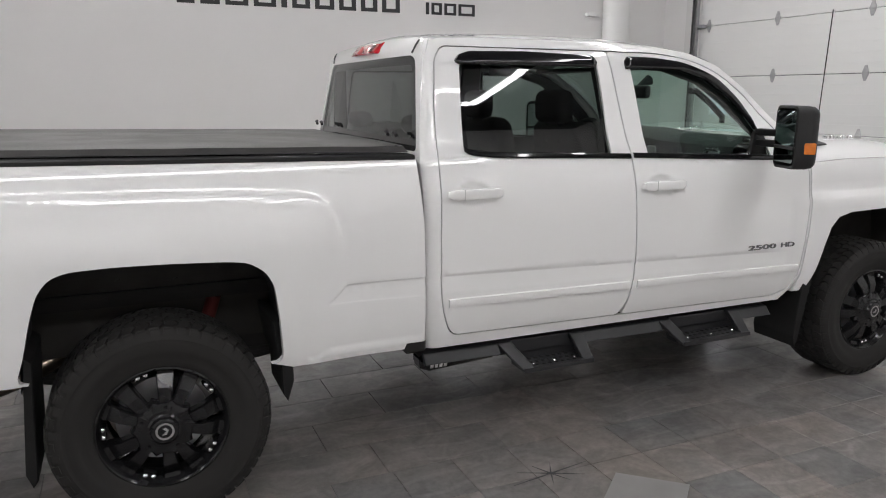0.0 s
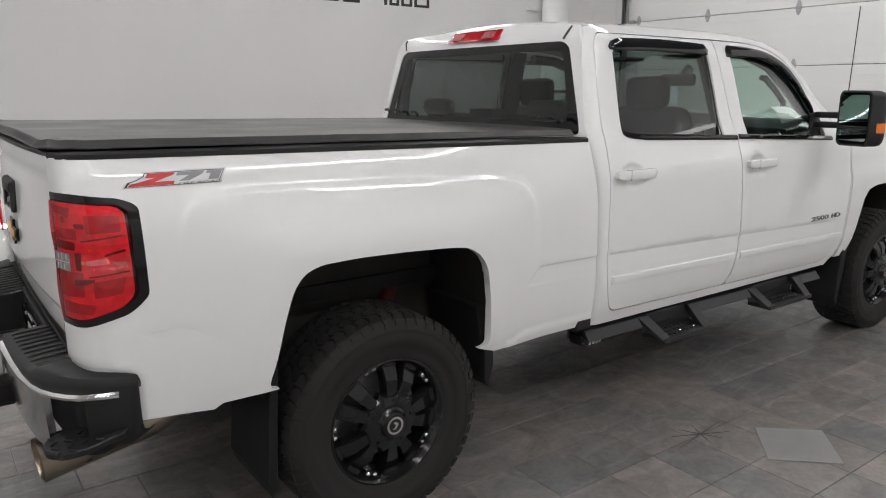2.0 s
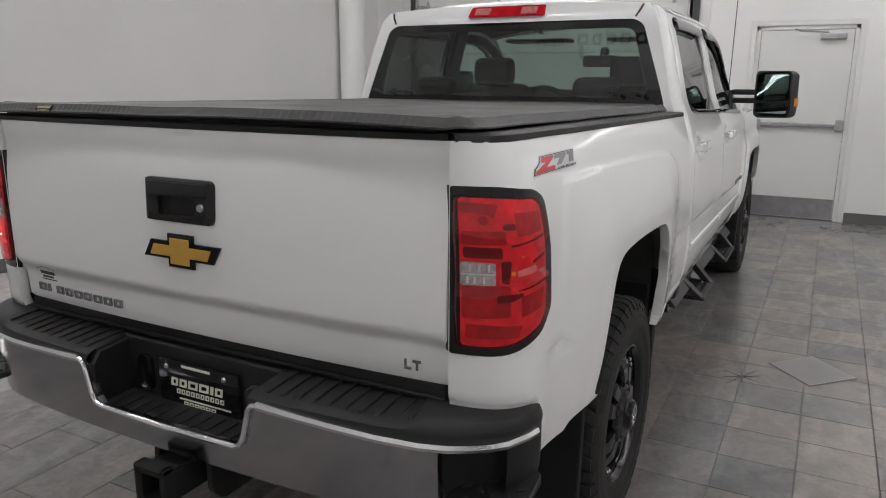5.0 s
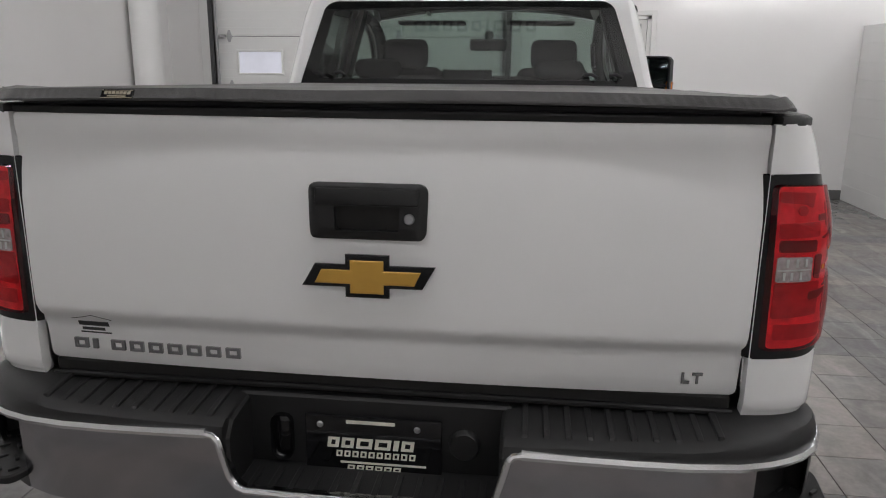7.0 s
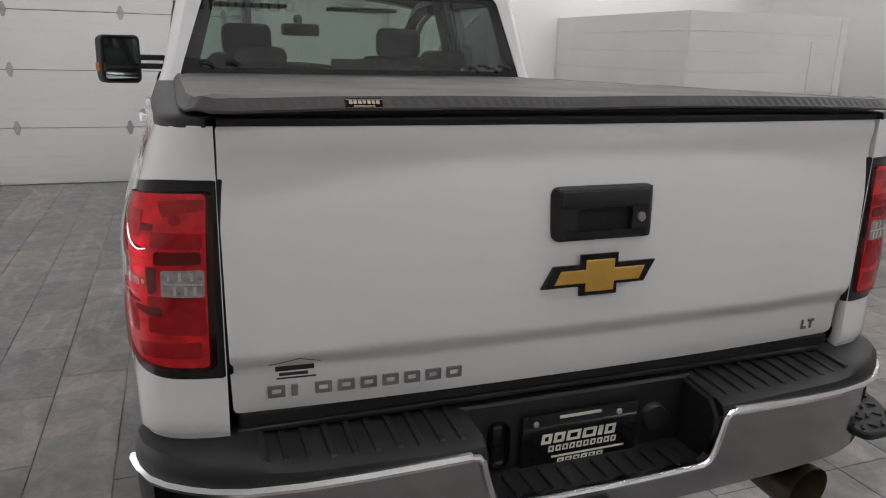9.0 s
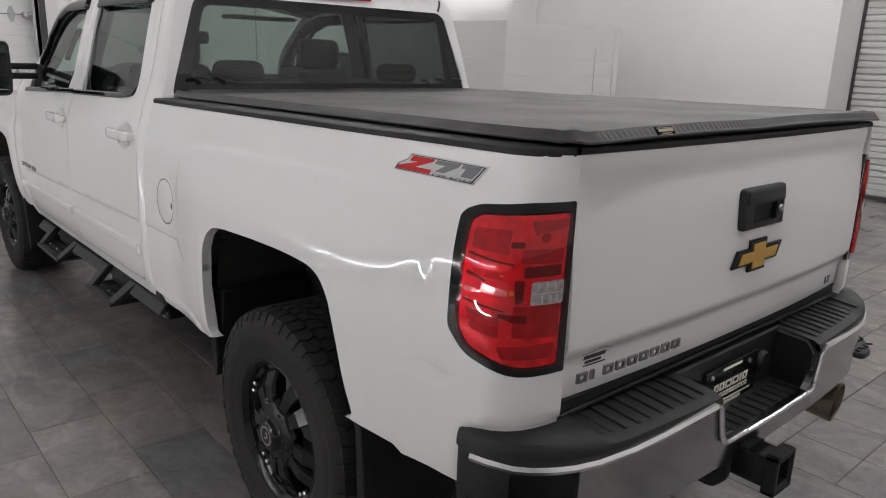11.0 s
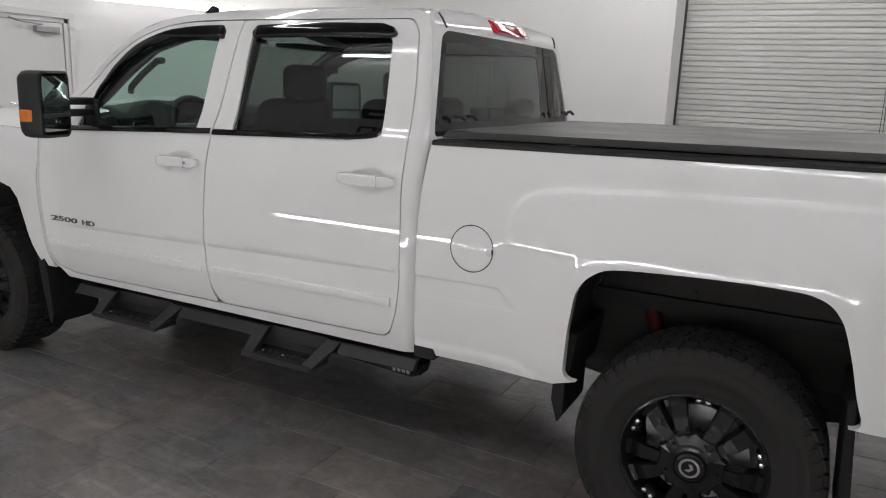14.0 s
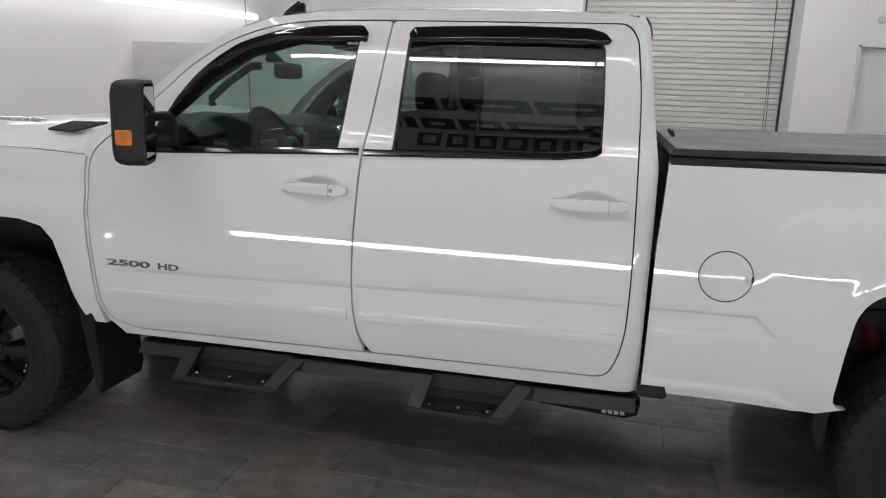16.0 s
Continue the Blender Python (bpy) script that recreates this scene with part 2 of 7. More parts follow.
def tube(bm, pts, r, sides=12, closed=False, cap=True):
    """A round tube along pts."""
    rings = []
    n = len(pts)
    P = [Vector(p) for p in pts]
    prev = None
    for i in range(n):
        if closed:
            d = P[(i + 1) % n] - P[i - 1]
        else:
            d = P[min(i + 1, n - 1)] - P[max(i - 1, 0)]
        d.normalize()
        ref = prev if prev is not None else (Vector((0, 0, 1)) if abs(d.z) < 0.9 else Vector((1, 0, 0)))
        u = (ref - d * ref.dot(d)).normalized()
        w = d.cross(u)
        prev = u
        rr = r[i] if isinstance(r, (list, tuple)) else r
        rings.append([bm.verts.new(P[i] + (u * math.cos(2 * math.pi * k / sides) + w * math.sin(2 * math.pi * k / sides)) * rr) for k in range(sides)])
    m = n if closed else n - 1
    for i in range(m):
        a, b = rings[i], rings[(i + 1) % n]
        for k in range(sides):
            bm.faces.new((a[k], a[(k + 1) % sides], b[(k + 1) % sides], b[k]))
    if cap and not closed:
        bm.faces.new(rings[0][::-1])
        bm.faces.new(rings[-1])


def lathe(bm, profile, sides, to):
    """Turns the profile of (radius, depth) round an axis; to(u, v, d) gives the place."""
    rings = []
    for r, d in profile:
        if r < 1e-5:
            rings.append([bm.verts.new(to(0, 0, d))])
        else:
            rings.append([bm.verts.new(to(r * math.cos(2 * math.pi * k / sides), r * math.sin(2 * math.pi * k / sides), d)) for k in range(sides)])
    for a, b in zip(rings, rings[1:]):
        for k in range(sides):
            q = [a[k % len(a)], a[(k + 1) % len(a)], b[(k + 1) % len(b)], b[k % len(b)]]
            q = [v for i, v in enumerate(q) if v not in q[:i]]
            if len(q) > 2:
                bm.faces.new(q)


def dense(pts, step):
    out = []
    for i in range(len(pts)):
        p, q = pts[i], pts[(i + 1) % len(pts)]
        n = max(1, int(math.hypot(q[0] - p[0], q[1] - p[1]) / step))
        out += [(p[0] + (q[0] - p[0]) * j / n, p[1] + (q[1] - p[1]) * j / n) for j in range(n)]
    return out


def inside_many(loops, P):
    """Which of the points P (n x 2) lie inside the loops."""
    hit = np.zeros(len(P), bool)
    for lp in loops:
        for (xa, za), (xb, zb) in zip(lp, lp[1:] + lp[:1]):
            if za != zb:
                hit ^= ((za > P[:, 1]) != (zb > P[:, 1])) & (P[:, 0] < xa + (P[:, 1] - za) / (zb - za) * (xb - xa))
    return hit


def clear_of(P, Q, d):
    """Which of the points P keep the distance d from all points Q."""
    keep = np.ones(len(P), bool)
    for q in Q:
        keep &= (P[:, 0] - q[0]) ** 2 + (P[:, 1] - q[1]) ** 2 > d * d
    return keep


def crease(line, offsets, step=0.016):
    """Points along a polyline and beside it, where a panel is folded."""
    out = []
    for p, q in zip(line, line[1:]):
        p, q = Vector(p), Vector(q)
        n = max(1, round((q - p).length / step))
        t = (q - p).normalized()
        k = Vector((-t.y, t.x))
        for i in range(n + 1):
            c = p.lerp(q, i / n)
            out += [c + k * o for o in offsets]
    return out


def panel(bm, outline, surf, cell=0.035, holes=(), lip=0.02, inward=None, rows=(), folds=()):
    """Sheet metal: the flat outline with its holes, bent onto surf(u, v), with its edges turned in by lip."""
    loops = [dense(list(lp), cell) for lp in (outline, *holes)]
    pts, edges = [], []
    for lp in loops:
        n = len(pts)
        pts += [Vector(p) for p in lp]
        edges += [(n + i, n + (i + 1) % len(lp)) for i in range(len(lp))]
    rim = [(p.x, p.y) for p in pts]
    x0, x1 = min(p[0] for p in loops[0]), max(p[0] for p in loops[0])
    z0, z1 = min(p[1] for p in loops[0]), max(p[1] for p in loops[0])
    nx, nz = max(1, math.ceil((x1 - x0) / cell)), max(1, math.ceil((z1 - z0) / cell))
    fold = []
    for f in folds:
        Q = np.array([(p.x, p.y) for p in f])
        Q = Q[inside_many(loops, Q) & clear_of(Q, rim, 0.004)]
        if fold and len(Q):
            Q = Q[clear_of(Q, fold, 0.004)]
        fold += [tuple(q) for q in Q]
    grid, lined = [], []
    for i in range(1, nx):
        xx = x0 + (x1 - x0) * i / nx
        lines = [r(xx) for r in rows]
        lined += [(xx, q) for q in lines]
        for k in range(1, nz):
            p = (xx, z0 + (z1 - z0) * k / nz)
            if not lines or min(abs(q - p[1]) for q in lines) >= cell * 0.3:
                grid.append(p)
    if lined:
        Q = np.array(lined)
        Q = Q[inside_many(loops, Q) & clear_of(Q, rim, 0.004)]
        if fold:
            Q = Q[clear_of(Q, fold, 0.008)]
        pts += [Vector(q) for q in Q.tolist()]
    if grid:
        Q = np.array(grid)
        Q = Q[inside_many(loops, Q) & clear_of(Q, rim, cell * 0.45)]
        if fold:
            Q = Q[clear_of(Q, fold, min(cell * 0.5, 0.010))]
        pts += [Vector(q) for q in Q.tolist()]
    pts += [Vector(q) for q in fold]
    vs, _, fs, *_ = geometry.delaunay_2d_cdt(pts, edges, [], 0, 1e-5)
    made_v = [bm.verts.new(surf(v.x, v.y)) for v in vs]
    cen = np.array([[sum(vs[i].x for i in f) / len(f), sum(vs[i].y for i in f) / len(f)] for f in fs])
    within = inside_many(loops, cen)
    made = []
    for f, ok in zip(fs, within):
        p, q, r = (vs[i] for i in f[:3])
        if ok and abs((q - p).cross(r - p)) >= 4e-6:
            made.append(bm.faces.new([made_v[i] for i in f]))
    for v in made_v:
        if not v.link_faces:
            bm.verts.remove(v)
    bmesh.ops.recalc_face_normals(bm, faces=made)
    for f in made:
        f.smooth = True
    if inward is not None and sum(f.normal.dot(inward(f.calc_center_median())) * f.calc_area() for f in made) > 0:
        bmesh.ops.reverse_faces(bm, faces=made)
    if lip:
        for loop in loops:
            a = [surf(*p) for p in loop]
            b = [inward(q) * lip + q for q in a]
            va, vb = [bm.verts.new(q) for q in a], [bm.verts.new(q) for q in b]
            for i in range(len(va)):
                j = (i + 1) % len(va)
                bm.faces.new((va[i], va[j], vb[j], vb[i]))


def link_panel(name, bm, mat, parent, label=""):
    """Links a panel with the smoothing that panel() set."""
    me = bpy.data.meshes.new(name)
    bm.to_mesh(me)
    bm.free()
    me.materials.append(mat)
    ob = new(name, me)
    ob.parent = parent
    if label:
        ob["label"] = label
    return ob


def curve1(xs, ys):
    """A smooth curve through the points (xs, ys)."""
    xs, ys = list(xs), list(ys)
    n = len(xs)
    d = [(ys[i + 1] - ys[i]) / (xs[i + 1] - xs[i]) for i in range(n - 1)]
    m = [d[0]] + [0 if d[i - 1] * d[i] < 0 else 2 * d[i - 1] * d[i] / (d[i - 1] + d[i] + 1e-12) for i in range(1, n - 1)] + [d[-1]]

    def f(x):
        if x <= xs[0]:
            return ys[0] + m[0] * (x - xs[0])
        if x >= xs[-1]:
            return ys[-1] + m[-1] * (x - xs[-1])
        i = max(k for k in range(n - 1) if xs[k] <= x)
        h = xs[i + 1] - xs[i]
        t = (x - xs[i]) / h
        return (ys[i] * (1 + 2 * t) * (1 - t) ** 2 + m[i] * h * t * (1 - t) ** 2 + ys[i + 1] * t * t * (3 - 2 * t) + m[i + 1] * h * t * t * (t - 1))
    return f


def step01(a, b, x):
    t = min(1, max(0, (x - a) / (b - a)))
    return t * t * (3 - 2 * t)

# ---- the room ----
bm = bmesh.new()
box(bm, XW, XE, -8.6, YN, -0.3, -0.006)
floor = single("floor", bm, M_GROUT, "grey porcelain tile floor with dark grout joints", "floor", "structure")

bm = bmesh.new()
box(bm, XW - 0.2, XE + 0.2, -8.8, YN + 0.2, ZC, ZC + 0.2)
single("ceiling", bm, M_CEIL, "dark painted ceiling", "ceiling", "structure")

bm = bmesh.new()
box(bm, XW - 0.2, XE + 0.2, YN, YN + 0.2, -0.3, ZC)
single("wall_north", bm, M_WALL, "white painted wall with black lettering", "wall", "structure")
bm = bmesh.new()
box(bm, XW - 0.2, XW, -8.6, YN, -0.3, ZC)
single("wall_west", bm, M_WALL, "white painted wall", "wall", "structure")

# east wall with a garage opening (y 0.02..3.66) and a door opening (y -1.69..-0.66)
GY0, GY1, GZ, DY0, DY1, DZ = 0.03, 3.66, 3.05, -1.68, -0.67, 2.11
bm = bmesh.new()
for y0, y1, z0, z1 in ((GY1, YN, -0.3, ZC), (GY0, GY1, GZ, ZC), (DY1, GY0, -0.3, ZC), (DY0, DY1, DZ, ZC), (-8.6, DY0, -0.3, ZC)):
    box(bm, XE, XE + 0.2, y0, y1, z0, z1)
single("wall_east", bm, M_WALL, "white painted wall around garage door and exit door", "wall", "structure")

# south wall with the shutter opening (x -1.08..1.82) and a door opening further west
SX0, SX1, SZ = -1.1, 1.82, 3.4
D2X0, D2X1, D2Z = -2.75, -1.83, 2.38
bm = bmesh.new()
for x0, x1, z0, z1 in ((SX1, XE, -0.3, ZC), (SX0, SX1, SZ, ZC), (D2X1, SX0, -0.3, ZC), (D2X0, D2X1, D2Z, ZC), (XW, D2X0, -0.3, ZC)):
    box(bm, x0, x1, YS - 0.9, YS, z0, z1)
single("wall_south", bm, M_WALL, "white painted thick wall with shutter opening", "wall", "structure")
bm = bmesh.new()
box(bm, XW, XE, -8.8, -8.6, -0.3, ZC)
single("wall_south_outer", bm, M_WALL, "plain white wall behind the shutter", "wall", "structure")

# baseboards
bm = bmesh.new()
for y0, y1 in ((-4.1, DY0 - 0.06), (DY1 + 0.06, GY0 - 0.1), (GY1 + 0.12, YN)):
    box(bm, XE - 0.014, XE - 0.001, y0, y1, 0, 0.115, 0.003, 1)
for x0, x1 in ((XW, XE - 0.015),):
    box(bm, x0, x1, YN - 0.014, YN - 0.001, 0, 0.115, 0.003, 1)
for x0, x1 in ((XW, D2X0), (D2X1, SX0), (SX1, 3.9)):
    box(bm, x0, x1, YS + 0.001, YS + 0.014, 0, 0.115, 0.003, 1)
single("baseboard", bm, M_BASE, "dark grey vinyl cove baseboard", "baseboard", "structure")


def strip_light(a, b, r, mount, mat):
    """A long tube-like LED fixture from a to b, on a housing that lies against the surface towards mount."""
    a, b, mount = Vector(a), Vector(b), Vector(mount)
    th = thing("strip_light", "long white LED strip light fixture", "light", "strip lights")
    d = (b - a).normalized()
    n = max(1, round((b - a).length / 2.44))
    for i in range(n):
        p, q = a.lerp(b, i / n) + d * 0.015, a.lerp(b, (i + 1) / n) - d * 0.015
        bm = bmesh.new()
        tube(bm, [p, q], r, 12)
        part("diffuser", bm, mat, th, "glowing white tube", True)
    bm = bmesh.new()
    tube(bm, [a + mount, b + mount], 0.03, 8)
    part("housing", bm, M_PIPE, th)
    return th


strip_light((XE - 0.085, -1.9, 2.36), (XE - 0.085, -6.85, 2.53), 0.045, (0.056, 0, 0), M_LEDWALL)
strip_light((-1.2, YN - 0.04, 0.435), (4.5, YN - 0.04, 0.432), 0.014, (0, 0.02, 0), M_LEDTHIN)
strip_light((-1.6, YN - 0.09, 4.16), (4.5, YN - 0.09, 4.16), 0.030, (0, 0.03, 0), M_LEDSOFT)
# dark slatted soffit along the north wall
bm = bmesh.new()
box(bm, -1.6, 4.6, 2.9, YN - 0.2, ZC - 0.02, ZC - 0.004)
soffit = part("backing", bm, M_DARKSEAL, thing("soffit", "dark slatted soffit along the top of the white wall", "soffit", kind="structure"))
for i in range(10):
    bm = bmesh.new()
    box(bm, -1.6, 4.6, 2.92 + 0.115 * i, 2.95 + 0.115 * i, ZC - 0.045, ZC - 0.021, 0.002, 1)
    part("slat", bm, M_GREY, soffit.parent)
# ceiling rectangle of strips round the truck, and an added unseen fill strip west
strip_light((-1.5, -5.5, ZC - 0.085), (3.9, -5.5, ZC - 0.085), 0.050, (0, 0, 0.06), M_LEDSOUTH)
strip_light((3.95, -5.5, ZC - 0.085), (3.95, 2.6, ZC - 0.085), 0.050, (0, 0, 0.06), M_LED)
strip_light((-1.55, -5.5, ZC - 0.085), (-1.55, 2.6, ZC - 0.085), 0.055, (0, 0, 0.06), M_LEDDIM)
strip_light((-3.9, -6.2, ZC - 0.085), (-3.9, 1.4, ZC - 0.085), 0.048, (0, 0, 0.06), M_WESTFILL)


# garage door
def garage_door():
    th = thing("garage_door", "closed white sectional garage door with steel hinges and a small window", "garage door", kind="structure")
    x = XE + 0.04
    lines = [0.0, 0.62, 1.24, 1.855, 2.47, 3.05]
    for i, (z0, z1) in enumerate(zip(lines, lines[1:])):
        bm = bmesh.new()
        if i == 2:
            for y0, y1, a, b in ((GY0, 2.82, z0, z1), (3.40, GY1, z0, z1), (2.82, 3.40, z0, 1.40), (2.82, 3.40, 1.68, z1)):
                box(bm, x, x + 0.045, y0, y1, a + 0.003, b - 0.003)
        else:
            box(bm, x, x + 0.045, GY0, GY1, z0 + 0.003, z1 - 0.003, 0.006, 1)
        p = part("panel", bm, M_GARAGE, th)
        bm = bmesh.new()
        for k in range(1, 6):
            zz = z0 + (z1 - z0) * k / 6
            for y0, y1 in (((GY0, 2.78), (3.44, GY1)) if i == 2 else ((GY0, GY1),)):
                box(bm, x - 0.0018, x + 0.001, y0, y1, zz - 0.004, zz + 0.004, 0.0015, 1)
        part("rib", bm, M_GARAGE, p)
    bm = bmesh.new()
    for y0, y1, a, b in ((2.805, 3.415, 1.385, 1.410), (2.805, 3.415, 1.668, 1.693), (2.805, 2.832, 1.410, 1.668), (3.388, 3.415, 1.410, 1.668)):
        box(bm, x - 0.012, x + 0.02, y0, y1, a, b, 0.004, 1)
    win = part("window", bm, M_GARAGE, th)
    bm = bmesh.new()
    box(bm, x + 0.012, x + 0.02, 2.832, 3.388, 1.410, 1.668)
    part("pane", bm, M_DAYGLASS, win, "frosted pane bright with daylight")
    for z in lines[1:5]:
        for y in (0.25, 1.33, 2.46, 3.5):
            bm = bmesh.new()
            prism(bm, [(y - 0.012, z + 0.075), (y + 0.012, z + 0.075), (y + 0.04, z), (y + 0.012, z - 0.075), (y - 0.012, z - 0.075), (y - 0.04, z)], -0.008, 0.0, YZ(x), 0.002, 1)
            box(bm, x - 0.016, x - 0.006, y - 0.034, y + 0.034, z - 0.011, z + 0.011, 0.004, 1)
            part("hinge", bm, M_STEEL, th)
    for y, s in ((GY1, 1), (GY0, -1)):
        bm = bmesh.new()
        box(bm, x - 0.10, x - 0.035, y - s * 0.02, y + s * 0.012, 0, 3.3, 0.004, 1)
        box(bm, x - 0.10, x - 0.09, y - s * 0.05, y + s * 0.012, 0, 3.3)
        part("track", bm, M_STEEL, th, "galvanised steel track")
        bm = bmesh.new()
        box(bm, x - 0.08, x - 0.03, y + s * 0.014, y + s * 0.075, 0, 3.2, 0.006, 1)
        part("seal", bm, M_DARKSEAL, th, "dark grey rubber seal")
        for z in lines[1:5]:
            bm = bmesh.new()
            box(bm, x - 0.075, x + 0.0, y - s * 0.12, y - s * 0.005, z - 0.02, z + 0.02, 0.005, 1)
            tube(bm, [(x - 0.075, y - s * 0.08, z), (x - 0.075, y + s * 0.01, z)], 0.022, 10)
            part("roller", bm, M_STEEL, th)
    return th


garage_door()
bm = bmesh.new()
for y in (GY1, GY0):
    s = 1 if y == GY1 else -1
    a, b = sorted((y + s * 0.08, y + s * 0.20))
    box(bm, XE - 0.02, XE - 0.002, a, b, 0, 3.2, 0.003, 1)
single("trim", bm, M_WHITEBOX, "white painted trim board beside garage door", "trim", "structure")


def exit_door(x):
    th = thing("door_1", "closed white steel exit door with closer, panic bar and kick plate", "door", kind="structure")
    bm = bmesh.new()
    box(bm, x + 0.03, x + 0.075, DY0 + 0.05, DY1 - 0.05, 0.012, DZ - 0.05, 0.003, 1)
    part("leaf", bm, M_DOORSTEEL, th)
    bm = bmesh.new()
    for y0, y1, z0, z1 in ((DY0 - 0.055, DY0 + 0.005, 0, DZ + 0.055), (DY1 - 0.005, DY1 + 0.055, 0, DZ + 0.055), (DY0, DY1, DZ - 0.005, DZ + 0.055)):
        box(bm, x - 0.014, x + 0.12, y0, y1, z0, z1, 0.004, 1)
    for y0, y1, z0, z1 in ((DY0, DY0 + 0.048, 0, DZ), (DY1 - 0.048, DY1, 0, DZ), (DY0, DY1, DZ - 0.048, DZ)):
        box(bm, x + 0.012, x + 0.028, y0, y1, z0, z1, 0.003, 1)
    part("door_frame", bm, M_DOORSTEEL, th)
    bm = bmesh.new()
    box(bm, x + 0.024, x + 0.031, DY0 + 0.06, DY1 - 0.06, 0.02, 0.24, 0.001, 1)
    part("kick_plate", bm, M_STEEL, th, "brushed steel kick plate")
    bm = bmesh.new()
    box(bm, x - 0.03, x + 0.0, DY0 + 0.10, DY1 - 0.10, 1.025, 1.075, 0.012, 2)
    for y in (DY0 + 0.09, DY1 - 0.09):
        box(bm, x - 0.035, x + 0.03, y - 0.045, y + 0.045, 0.99, 1.11, 0.012, 2)
    part("panic_bar", bm, M_STEEL, th, "steel panic bar")
    bm = bmesh.new()
    box(bm, x - 0.035, x + 0.03, DY0 + 0.12, DY0 + 0.37, 1.955, 2.015, 0.01, 2)
    tube(bm, [(x - 0.02, DY0 + 0.30, 2.03), (x - 0.05, DY0 + 0.56, 2.045), (x, DY0 + 0.62, 2.07)], 0.01, 8)
    part("door_closer", bm, M_STEEL, th, "grey metal door closer")
    return th


exit_door(XE)

# keypad and sensor by the door
th = thing("alarm_keypad", "small white alarm keypad on the wall", "keypad")
bm = bmesh.new()
box(bm, XE - 0.03, XE - 0.001, -0.52, -0.38, 1.17, 1.27, 0.008, 2)
part("case", bm, M_WHITEBOX, th)
bm = bmesh.new()
box(bm, XE - 0.033, XE - 0.029, -0.445, -0.395, 1.225, 1.255)
part("screen", bm, M_GREY, th, "grey display")
for i in range(3):
    for k in range(3):
        bm = bmesh.new()
        box(bm, XE - 0.034, XE - 0.029, -0.505 + i * 0.018, -0.493 + i * 0.018, 1.185 + k * 0.02, 1.197 + k * 0.02, 0.002, 1)
        part("key", bm, M_GREY, th)
th = thing("wall_switch_box", "narrow white wall control box", "control box")
bm = bmesh.new()
box(bm, XE - 0.04, XE - 0.001, -0.40, -0.33, 1.34, 1.47, 0.006, 2)
part("case", bm, M_WHITEBOX, th)
bm = bmesh.new()
tube(bm, [(XE - 0.045, -0.365, 1.40), (XE - 0.038, -0.365, 1.40)], 0.014, 12)
part("button", bm, M_GREY, th)

# white drain pipe with a strap in the north-east corner
th = thing("drain_pipe", "thick white painted drain pipe strapped to the wall", "pipe")
bm = bmesh.new()
tube(bm, [(5.72, 4.085, 0.0), (5.72, 4.085, ZC - 0.01)], 0.165, 32)
part("pipe", bm, M_PIPE, th, "", True)
for z in (0.6, 2.62):
    bm = bmesh.new()
    lathe(bm, [(0.167, z - 0.02), (0.172, z - 0.02), (0.172, z + 0.02), (0.167, z + 0.02)], 32, lambda u, v, d: Vector((5.72 + u, 4.085 + v, d)))
    box(bm, 5.38, 5.56, 4.20, 4.27, z - 0.02, z + 0.02, 0.004, 1)
    part("strap", bm, M_PIPE, th)

# white panelled enclosure in the south-east corner
th = thing("white_enclosure", "low white panelled enclosure against the wall", "enclosure")
bm = bmesh.new()
BX0, BX1, BY0, BY1, BZ = 3.94, XE - 0.005, -6.10, -4.03, 1.985
box(bm, BX0, BX1, BY0, BY1, 0, BZ, 0.004, 1)
part("body", bm, M_WHITEBOX, th)
for i in range(10):
    z = 0.2 * i
    bm = bmesh.new()
    box(bm, BX0 - 0.006, BX0 - 0.0005, BY0, BY1, z + 0.004, z + 0.196, 0.002, 1)
    box(bm, BX0 - 0.006, BX1, BY1 + 0.0005, BY1 + 0.006, z + 0.004, z + 0.196, 0.002, 1)
    part("board", bm, M_WHITEBOX, th)
bm = bmesh.new()
box(bm, BX0 - 0.02, BX0 - 0.007, BY0, BY0 + 0.10, 0, BZ + 0.012, 0.003, 1)
box(bm, BX0 - 0.02, BX0 - 0.007, BY0 + 0.45, BY0 + 0.48, 0, BZ - 0.25, 0.003, 1)
part("post", bm, M_WHITEBOX, th)


